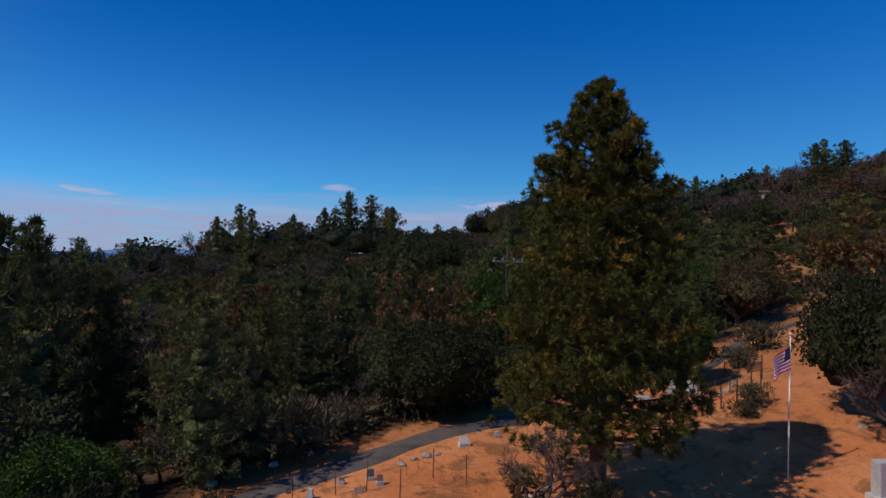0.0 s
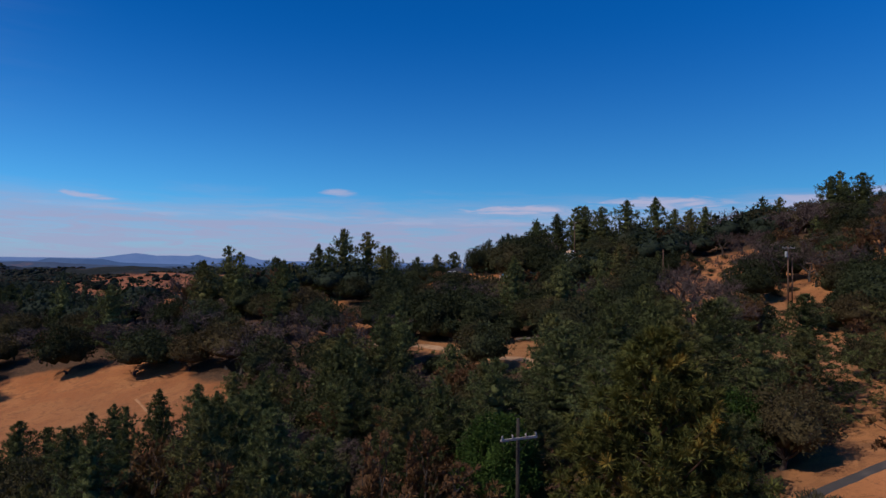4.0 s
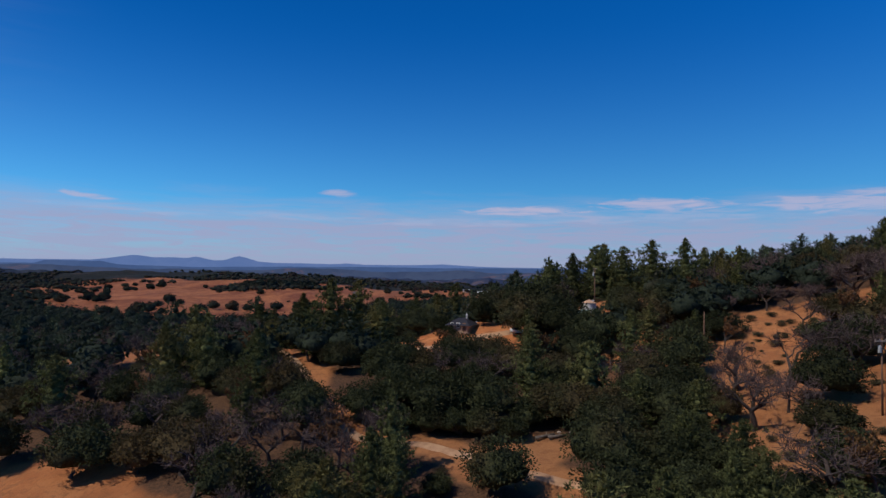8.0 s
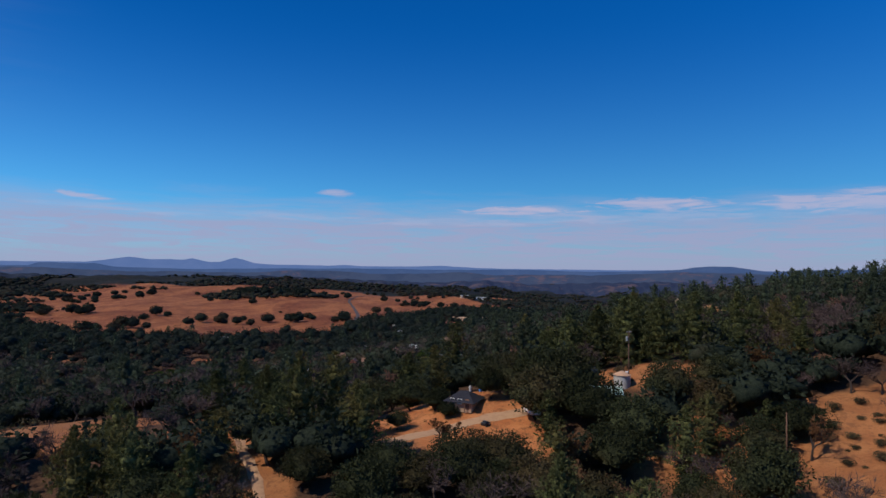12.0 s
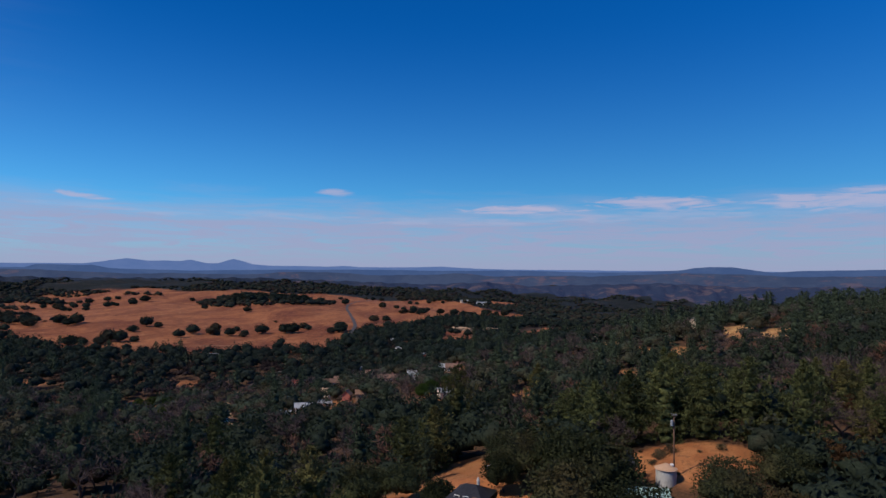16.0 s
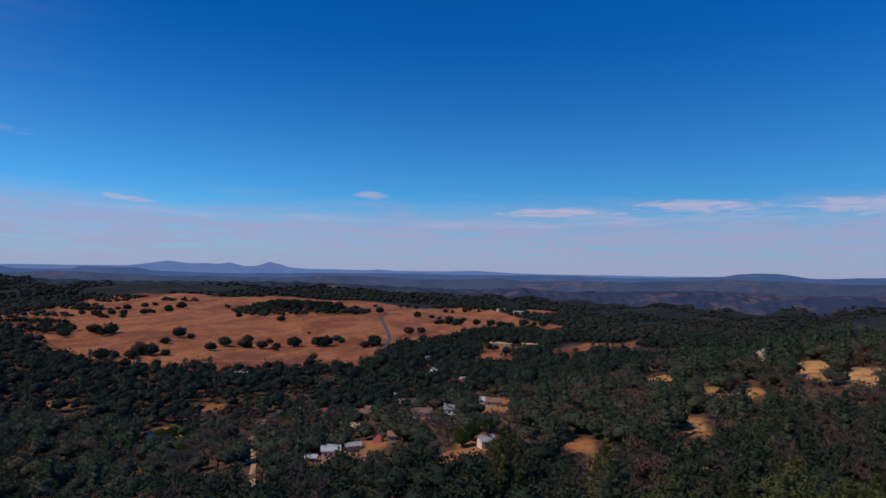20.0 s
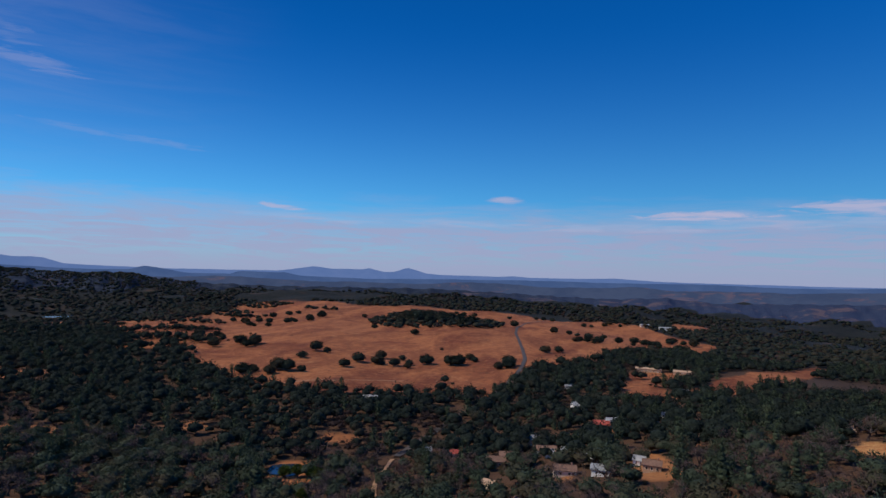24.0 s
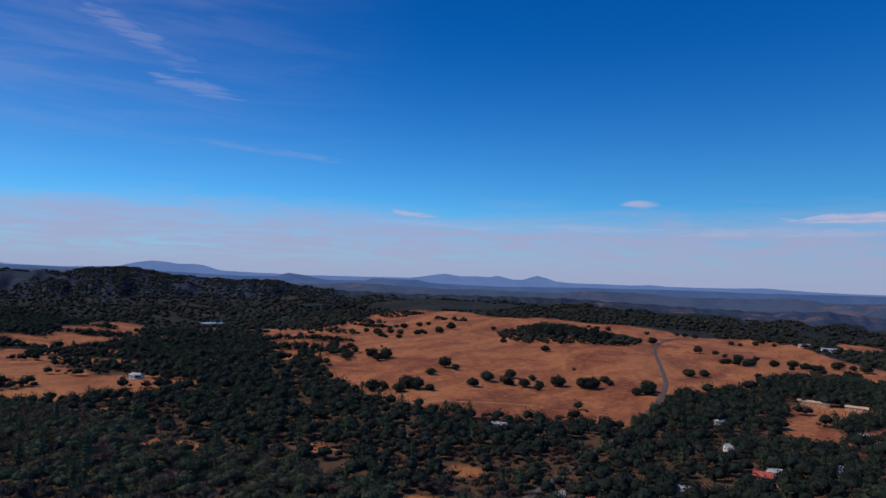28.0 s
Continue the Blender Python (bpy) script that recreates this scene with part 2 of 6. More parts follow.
CLEARINGS_RISE = [
    (-460, 436, 14, 6, 0), (30, 440, 8, 6, 0), (-420, 450, 20, 7, 10), (-238, 458, 13, 9, 20), (-150, 470, 12, 10, 0), (-500, 480, 70, 30, 35),
    (42, 487, 4, 6, 0), (-3.5, 498, 5, 8, 0), (-584, 508, 60, 26, 30), (-540, 520, 110, 24, 22), (-760, 560, 70, 24, 20), (-540, 560, 40, 12, 30), (-640, 620, 60, 20, 20),
    (28, 628, 19, 42, -5), (150, 640, 60, 16, 25), (-900, 700, 80, 30, 10),
]
CLEARINGS_VALE = [
    (-920, 714, 60, 22, 10), (40, 720, 75, 16, 60), (46, 768, 36, 22, 15), (150, 800, 190, 20, 60), (-660, 820, 50, 30, 20), (-860, 860, 60, 20, 0), (-1000, 980, 70, 18, 0), (-1000, 1138, 38, 33, 0),
    (255, 1260, 75, 36, 10), (178, 1600, 45, 105, -20),
]
CLEARINGS_HILLSIDE = [
    (146, 377, 8.1, 23.8, -28), (150, 347, 7.7, 19.3, -31), (77, 319, 3.9, 10.6, -19), (65, 282, 3.1, 12.8, -20), (96, 339, 3.4, 13.5, -22), (98, 364, 3.3, 5.2, -20),
    (37, 313, 4.2, 8.6, -10), (39, 290, 3.4, 7.2, -12), (28, 340, 2.5, 4.0, -7), (15, 408, 4.7, 16.2, -3), (3, 322, 3.9, 14.5, -1), (109, 350, 4.9, 6.0, -23),
    (92, 403, 7.0, 12.0, -17), (37, 311, 2.6, 10.7, -9),
]
CLEARINGS = CLEARINGS_NEAR + CLEARINGS_MEADOW + CLEARINGS_SLOPE + CLEARINGS_YARD + CLEARINGS_RISE + CLEARINGS_VALE + CLEARINGS_HILLSIDE
PARKLAND = [(-405, 600), (-470, 735), (-560, 870), (-650, 1000), (-760, 1090), (-1000, 1080), (-1150, 960), (-1060, 660), (-660, 470), (-440, 535)]  # fields with clumps of oaks
SAVANNA = [(-440, 738), (-365, 650), (-305, 615), (-255, 592), (-200, 590), (-165, 604), (-130, 628), (-84, 610), (-76, 745), (-23, 838), (20, 939), (65, 1037), (140, 1090), (175, 1180), (108, 1290), (57, 1430), (-34, 1495), (-158, 1505), (-242, 1540), (-335, 1530), (-440, 1420), (-567, 1500), (-710, 1534), (-840, 1570), (-800, 1400), (-698, 1137), (-675, 993), (-560, 850), (-480, 770)]


def near_line(x, y, line):
    """The distance of points from a line of points in the plan."""
    best = np.full(np.shape(x), 1e9)
    for (ax, ay), (bx, by) in zip(line, line[1:]):
        ex, ey = bx - ax, by - ay
        s = np.clip(((x - ax) * ex + (y - ay) * ey) / (ex * ex + ey * ey), 0, 1)
        best = np.minimum(best, np.hypot(x - ax - s * ex, y - ay - s * ey))
    return best


def in_clearing(x, y, grow=0.0):
    hit = np.zeros(np.shape(x), bool)
    for cx, cy, a, b, turn in CLEARINGS:
        c, s = math.cos(radians(turn)), math.sin(radians(turn))
        u, v = (x - cx) * c + (y - cy) * s, -(x - cx) * s + (y - cy) * c
        wob = 1 + 0.22 * np.sin(3 * np.arctan2(v, u) + cx) + 0.14 * np.sin(7 * np.arctan2(v, u) + cy)
        hit |= (u / (a + grow)) ** 2 + (v / (b + grow)) ** 2 < wob
    return hit


def in_polygon(x, y, poly):
    hit = np.zeros(np.shape(x), bool)
    for (ax, ay), (bx, by) in zip(poly, poly[1:] + poly[:1]):
        cross = ((ay > y) != (by > y)) & (x < (bx - ax) * (y - ay) / (by - ay + 1e-9) + ax)
        hit ^= cross
    return hit


def south_of_road(x, y):
    """True on the graveyard's side of its road."""
    rx, ry = zip(*CEMETERY_ROAD)
    return y < np.interp(x, rx, ry)


def sway(x, y, k, seed):
    """A smooth wandering value from -1 to 1 over the plan."""
    return (np.sin(x * k + seed) * np.sin(y * k * 0.9 + seed * 2.1) + np.sin((x + y) * k * 0.53 + seed * 3.3) + 0.6 * np.sin((x - 1.7 * y) * k * 1.13 + seed)) / 2.2


def open_field(x, y):
    """True on the grass of the savanna and between the clumps of the parkland."""
    park = in_polygon(x, y, PARKLAND)
    clump = sway(x, y, 0.030, 3.0) + 0.5 * sway(x, y, 0.075, 1.0)
    return np.where(park, clump > 0.22, in_polygon(x, y, SAVANNA))

# ---------------------------------------------------------------- materials
def material(name, rough=0.9, metal=0.0, spec=0.3):
    m = bpy.data.materials.new(name)
    m.use_nodes = True
    g = Graph(m.node_tree)
    bsdf = g.nodes.new("ShaderNodeBsdfPrincipled")
    out = g.nodes.new("ShaderNodeOutputMaterial")
    g.links.new(bsdf.outputs[0], out.inputs[0])
    bsdf.inputs["Roughness"].default_value, bsdf.inputs["Metallic"].default_value = rough, metal
    bsdf.inputs["Specular IOR Level"].default_value = spec
    return m, g, bsdf


def bump(g, bsdf, height, strength, distance):
    n = g.nodes.new("ShaderNodeBump")
    n.inputs["Strength"].default_value, n.inputs["Distance"].default_value = strength, distance
    g.links.new(height, n.inputs["Height"])
    g.links.new(n.outputs[0], bsdf.inputs["Normal"])


def place(g):
    return g.nodes.new("ShaderNodeNewGeometry").outputs["Position"]


def ground_material():
    m, g, b = material("dry_grass_and_earth", 0.95, 0.0, 0.15)
    p = place(g)
    wide, mid, fine = g.noise(p, 0.012, 5.0), g.noise(p, 0.16, 5.0, 0.6, 0.4), g.noise(p, 2.2, 6.0, 0.65)
    broad = g.noise(p, 0.004, 6.0, 0.6, 0.5)
    c = g.mix(g.ramp(mid, 0.35, 0.68), (0.27, 0.094, 0.034), (0.40, 0.165, 0.065))
    soil = g.nodes.new("ShaderNodeAttribute")
    soil.attribute_name = "bare_soil"
    c = g.mix(soil.outputs["Fac"], c, g.mix(g.ramp(mid, 0.3, 0.7), (0.42, 0.132, 0.045), (0.56, 0.215, 0.085)))
    c = g.mix(g.ramp(wide, 0.40, 0.66), c, (0.25, 0.115, 0.050))
    c = g.mix(g.math("MULTIPLY", g.ramp(broad, 0.55, 0.66), 0.65), c, (0.16, 0.055, 0.028))
    clod = g.noise(p, 0.55, 8.0, 0.75, 0.8)
    c = g.mix(g.math("MULTIPLY", g.ramp(clod, 0.50, 0.60), 0.85), c, (0.20, 0.085, 0.036))
    c = g.mix(g.math("MULTIPLY", g.ramp(fine, 0.52, 0.72), 0.55), c, (0.16, 0.075, 0.034))
    c = g.mix(g.math("MULTIPLY", g.ramp(fine, 0.42, 0.28), 0.35), c, (0.42, 0.22, 0.10))
    sav = g.nodes.new("ShaderNodeAttribute")
    sav.attribute_name = "savanna"
    blot = g.noise(g.scaled(p, (1.0, 0.4, 1.0)), 0.018, 7.0, 0.68, 0.8)
    grass = g.mix(g.ramp(blot, 0.36, 0.62), (0.132, 0.037, 0.017), (0.300, 0.108, 0.043))
    grass = g.mix(g.math("MULTIPLY", g.ramp(g.noise(g.scaled(p, (0.5, 1.0, 1.0)), 0.011, 7.0, 0.7, 1.0), 0.56, 0.68), 0.85), grass, (0.135, 0.033, 0.017))
    grass = g.mix(g.math("MULTIPLY", g.ramp(g.noise(p, 0.03, 7.0, 0.7, 1.2), 0.58, 0.72), 0.6), grass, (0.37, 0.175, 0.080))
    speck = g.noise(p, 0.16, 8.0, 0.75, 0.6)
    grass = g.mix(g.math("MULTIPLY", g.ramp(speck, 0.52, 0.62), 0.75), grass, (0.100, 0.040, 0.020))
    grass = g.mix(g.math("MULTIPLY", g.ramp(speck, 0.46, 0.38), 0.5), grass, (0.38, 0.180, 0.085))
    c = g.mix(sav.outputs["Fac"], c, grass)
    straw = g.nodes.new("ShaderNodeAttribute")
    straw.attribute_name = "straw"
    pale = g.mix(g.ramp(clod, 0.38, 0.62), (0.48, 0.29, 0.115), (0.34, 0.165, 0.065))
    c = g.mix(g.math("MULTIPLY", straw.outputs["Fac"], g.ramp(mid, 0.34, 0.60)), c, pale)
    litter = g.nodes.new("ShaderNodeAttribute")
    litter.attribute_name = "leaf_litter"
    cover = g.math("ADD", litter.outputs["Fac"], g.math("MULTIPLY", g.math("SUBTRACT", mid, 0.5), 0.8))
    brown = g.mix(g.ramp(fine, 0.35, 0.65), (0.050, 0.028, 0.018), (0.095, 0.050, 0.028))
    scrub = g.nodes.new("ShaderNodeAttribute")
    scrub.attribute_name = "shaded_chaparral"
    # scrub colour, darkened to hold the shade that the shrubs would cast
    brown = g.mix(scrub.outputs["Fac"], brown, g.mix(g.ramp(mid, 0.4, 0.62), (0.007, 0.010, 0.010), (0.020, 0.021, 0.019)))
    patchy = g.noise(p, 0.014, 8.0, 0.7, 0.7)
    brown = g.mix(g.math("MULTIPLY", g.ramp(patchy, 0.55, 0.66), g.math("MULTIPLY", scrub.outputs["Fac"], 0.6)), brown, (0.085, 0.046, 0.030))
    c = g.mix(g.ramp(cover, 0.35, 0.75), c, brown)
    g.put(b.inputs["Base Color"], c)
    bump(g, b, fine, 0.7, 0.25)
    return m


def plain(name, base, other, scale=6.0, rough=0.85, metal=0.0, relief=0.3, spec=0.3):
    """A weathered surface: two colours mixed by noise at two scales."""
    m, g, b = material(name, rough, metal, spec)
    p = place(g)
    n1, n2 = g.noise(p, scale, 5.0), g.noise(p, scale * 0.13, 4.0)
    mixed = g.math("ADD", g.math("MULTIPLY", n1, 0.6), g.math("MULTIPLY", n2, 0.4))
    rnd = g.nodes.new("ShaderNodeObjectInfo").outputs["Random"]
    mixed = g.math("ADD", mixed, g.math("MULTIPLY", g.math("SUBTRACT", rnd, 0.5), 0.12))
    g.put(b.inputs["Base Color"], g.mix(g.ramp(mixed, 0.36, 0.64), base, other))
    if relief:
        bump(g, b, n1, relief, 0.03)
    return m


def foliage(name, dark, light, turned, patch=0.10, amount=0.5, rough=0.7, grain=2.4, lean=0.0):
    """Leaves: every spray its own shade, and whole trees leaning to another colour."""
    m, g, b = material(name, rough, 0.0, 0.06)
    geo = g.nodes.new("ShaderNodeNewGeometry")
    isl = geo.outputs["Random Per Island"]
    rnd = g.nodes.new("ShaderNodeObjectInfo").outputs["Random"]
    pos = geo.outputs["Position"]
    fine, big = g.noise(pos, grain, 5.0, 0.7), g.noise(pos, patch, 2.0)
    shade = g.math("ADD", g.math("MULTIPLY", g.ramp(fine, 0.34, 0.68), 0.65), g.math("MULTIPLY", isl, 0.35))
    c = g.mix(shade, dark, light)
    own = g.nodes.new("ShaderNodeCombineColor")
    tone = g.math("ADD", g.math("MULTIPLY", g.math("FRACT", g.math("MULTIPLY", rnd, 7.3)), 0.75), 0.62)
    for k in range(3):
        g.put(own.inputs[k], tone)
    c = g.mix(1.0, c, own.outputs[0], "MULTIPLY")
    f = g.math("ADD", g.math("SUBTRACT", big, 0.5 - lean), g.math("MULTIPLY", g.math("SUBTRACT", rnd, 0.5), 0.35))
    c = g.mix(g.math("MULTIPLY", g.ramp(f, 0.0, 0.22), amount), c, g.mix(shade, tuple(0.4 * k for k in turned), turned))
    g.put(b.inputs["Base Color"], c)
    bump(g, b, fine, 0.6, 0.3)
    # light that comes through the leaves
    through_leaf = g.nodes.new("ShaderNodeBsdfTranslucent")
    g.put(through_leaf.inputs["Color"], g.mix(1.0, c, (1.25, 1.2, 0.6), "MULTIPLY"))
    both = g.nodes.new("ShaderNodeMixShader")
    both.inputs[0].default_value = 0.18
    g.links.new(b.outputs[0], both.inputs[1])
    g.links.new(through_leaf.outputs[0], both.inputs[2])
    for n in g.nodes:
        if n.type == "OUTPUT_MATERIAL":
            g.links.new(both.outputs[0], n.inputs[0])
    return m


MAT_GROUND = ground_material()
MAT_ASPHALT = plain("worn_asphalt", (0.046, 0.040, 0.040), (0.088, 0.071, 0.066), 1.2, 0.9)
MAT_TRACK = plain("pale_dirt", (0.27, 0.15, 0.085), (0.38, 0.23, 0.135), 1.0, 0.95)
MAT_TRODDEN = plain("trodden_earth", (0.27, 0.125, 0.055), (0.35, 0.175, 0.085), 1.0, 0.95)
MAT_BARK = plain("pine_bark", (0.055, 0.038, 0.028), (0.11, 0.070, 0.045), 5.0, 0.95, 0, 0.8)
MAT_OAKBARK = plain("oak_bark", (0.030, 0.023, 0.021), (0.065, 0.049, 0.044), 5.0, 0.95, 0, 0.8)
MAT_TWIG = plain("dead_twigs", (0.050, 0.034, 0.033), (0.095, 0.064, 0.060), 0.5, 0.95, 0, 0)
MAT_RUST_TWIG = plain("rusty_twigs", (0.085, 0.042, 0.030), (0.14, 0.070, 0.046), 0.5, 0.95, 0, 0)
MAT_PINE = foliage("pine_needles", (0.020, 0.027, 0.013), (0.130, 0.140, 0.055), (0.185, 0.145, 0.055), 0.07, 0.6)
MAT_PINE_OLD = foliage("yellowing_pine_needles", (0.018, 0.026, 0.010), (0.215, 0.215, 0.060), (0.62, 0.37, 0.07), 0.80, 0.85, 0.7, 2.4, 0.02)
MAT_OAK = foliage("live_oak_leaves", (0.012, 0.016, 0.009), (0.056, 0.064, 0.029), (0.115, 0.078, 0.040), 0.06, 0.7)
# haze blue put into the leaf colours of the woods beyond 190 m
MAT_OAK_HAZE = foliage("haze_blue_oak_leaves", (0.010, 0.016, 0.012), (0.050, 0.066, 0.044), (0.094, 0.070, 0.045), 0.06, 0.7)
MAT_PINE_HAZE = foliage("haze_blue_needles", (0.016, 0.026, 0.019), (0.096, 0.122, 0.074), (0.140, 0.122, 0.064), 0.07, 0.6)
# haze blue and the crowns' own shade put into this far leaf colour
MAT_VALLEY_HAZE = foliage("dark_hazy_oak_leaves", (0.007, 0.011, 0.010), (0.033, 0.046, 0.037), (0.065, 0.050, 0.033), 0.055, 0.75, 0.8, 0.8)
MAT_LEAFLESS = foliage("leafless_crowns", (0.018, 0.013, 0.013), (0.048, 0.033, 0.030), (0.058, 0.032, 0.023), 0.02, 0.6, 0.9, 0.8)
MAT_STRAW = foliage("dry_grass", (0.24, 0.11, 0.045), (0.46, 0.24, 0.105), (0.34, 0.20, 0.09), 0.2, 0.6, 0.9)
MAT_GREEN = foliage("bright_leaves", (0.012, 0.028, 0.008), (0.055, 0.090, 0.018), (0.10, 0.10, 0.02), 0.3, 0.5)
MAT_BROWN = foliage("withered_leaves", (0.07, 0.036, 0.020), (0.17, 0.085, 0.042), (0.20, 0.12, 0.05), 0.2, 0.6)
MAT_BRUSH = foliage("grey_brush", (0.045, 0.042, 0.026), (0.11, 0.095, 0.058), (0.13, 0.085, 0.05), 0.12, 0.6)

# ---------------------------------------------------------------- mesh helpers
def mesh_of(name, verts, faces, mats, index=None, smooth=False):
    """A mesh from arrays of corners and of triangles or quads; one or several materials."""
    me = bpy.data.meshes.new(name)
    if isinstance(faces, np.ndarray):
        k = faces.shape[1]
        me.vertices.add(len(verts))
        me.vertices.foreach_set("co", np.asarray(verts, np.float32).ravel())
        me.loops.add(faces.size)
        me.loops.foreach_set("vertex_index", faces.astype(np.int32).ravel())
        me.polygons.add(len(faces))
        me.polygons.foreach_set("loop_start", np.arange(0, faces.size, k, dtype=np.int32))
        me.update(calc_edges=True)
    else:
        me.from_pydata([tuple(v) for v in verts], [], faces)
    for m in mats if isinstance(mats, (list, tuple)) else [mats]:
        me.materials.append(m)
    if index is not None:
        me.polygons.foreach_set("material_index", np.asarray(index, np.int32))
    if smooth:
        me.polygons.foreach_set("use_smooth", np.ones(len(me.polygons), bool))
    return me


def thing(name, label, category, at=(0, 0, 0), turn=0.0, group="", kind=""):
    """An Empty at the thing's base, to hold its parts."""
    ob = new(name)
    ob.empty_display_size = 0.3
    ob.location, ob.rotation_euler = at, (0, 0, radians(turn))
    return tagged(ob, label, category, group, kind)


def part(name, bm, mat, parent, label="", smooth=False):
    """Links a bmesh, or a ready mesh, as one part under a thing."""
    if isinstance(bm, bpy.types.Mesh):
        me = bm
    else:
        me = bpy.data.meshes.new(name)
        bm.to_mesh(me)
        bm.free()
        me.materials.append(mat)
        if smooth:
            me.polygons.foreach_set("use_smooth", np.ones(len(me.polygons), bool))
    ob = new(name, me)
    ob.parent = parent
    return tagged(ob, label)


def box(bm, x0, x1, y0, y1, z0, z1, bevel=0.0):
    m = Matrix.Translation(((x0 + x1) / 2, (y0 + y1) / 2, (z0 + z1) / 2)) @ Matrix.Diagonal((x1 - x0, y1 - y0, z1 - z0, 1))
    made = bmesh.ops.create_cube(bm, size=1.0, matrix=m)["verts"]
    if bevel:
        edges = list({e for v in made for e in v.link_edges})
        bmesh.ops.bevel(bm, geom=edges, offset=bevel, segments=2, affect="EDGES", profile=0.5)
    return bm


def rod(bm, a, b, r0, r1, sides=8):
    """A tapered rod from a to b."""
    a, b = Vector(a), Vector(b)
    d = b - a
    m = Matrix.Translation((a + b) / 2) @ d.to_track_quat("Z", "Y").to_matrix().to_4x4()
    bmesh.ops.create_cone(bm, cap_ends=True, segments=sides, radius1=r0, radius2=r1, depth=d.length, matrix=m)
    return bm


class Soup:
    """Triangles gathered from many small pieces."""

    def __init__(self):
        self.v, self.f, self.n = [], [], 0

    def put(self, v, f):
        self.v.append(np.asarray(v, float).reshape(-1, 3))
        self.f.append(np.asarray(f, int).reshape(-1, 3) + self.n)
        self.n += len(self.v[-1])

    def done(self):
        return (np.concatenate(self.v), np.concatenate(self.f)) if self.v else (np.zeros((0, 3)), np.zeros((0, 3), int))


def unit(v):
    return v / (np.linalg.norm(v, axis=-1, keepdims=True) + 1e-9)


def limb(soup, points, radii, sides=5):
    """A round limb through points, tapering by radii."""
    pts, n = np.asarray(points, float), len(points)
    ways = unit(np.gradient(pts, axis=0))
    up = np.where(np.abs(ways[:, 2:3]) > 0.9, np.array([[1.0, 0, 0]]), np.array([[0, 0, 1.0]]))
    a = unit(np.cross(ways, up))
    b = np.cross(ways, a)
    ang = np.arange(sides) * 2 * math.pi / sides
    ring = pts[:, None] + np.asarray(radii)[:, None, None] * (a[:, None] * np.cos(ang)[None, :, None] + b[:, None] * np.sin(ang)[None, :, None])
    f = []
    for i in range(n - 1):
        for j in range(sides):
            p, q = i * sides + j, i * sides + (j + 1) % sides
            f += [(p, q, p + sides), (q, q + sides, p + sides)]
    soup.put(ring, f)


def leaves(soup, at, way, length, width, rng, spread=0.6):
    """Pointed leaf blades, two triangles each, at points, along ways."""
    n = len(at)
    d = unit(way + rng.normal(0, spread, (n, 3)))
    s = unit(np.cross(d, rng.normal(0, 1, (n, 3))))
    ln, wd = length * rng.uniform(0.7, 1.3, (n, 1)), width * rng.uniform(0.7, 1.3, (n, 1))
    mid = at + d * ln * 0.45 + np.cross(s, d) * wd * 0.15
    v = np.stack([at, mid + s * wd * 0.5, at + d * ln, mid - s * wd * 0.5], 1)
    i = np.arange(n)[:, None] * 4
    soup.put(v, np.concatenate([i + [[0, 1, 2]], i + [[0, 2, 3]]]))


CORES = {}


def blob(soup, centre, radii, rng, fine=1):
    """The lumpy inside of a clump of leaves."""
    if fine not in CORES:
        bm = bmesh.new()
        bmesh.ops.create_icosphere(bm, subdivisions=1 + fine, radius=1.0)
        CORES[fine] = np.array([v.co[:] for v in bm.verts]), np.array([[v.index for v in f.verts] for f in bm.faces])
        bm.free()
    v, f = CORES[fine]
    soup.put(np.asarray(centre) + v * np.asarray(radii) * (1 + rng.normal(0, (0.16, 0.17, 0.15)[fine], (len(v), 1))), f)


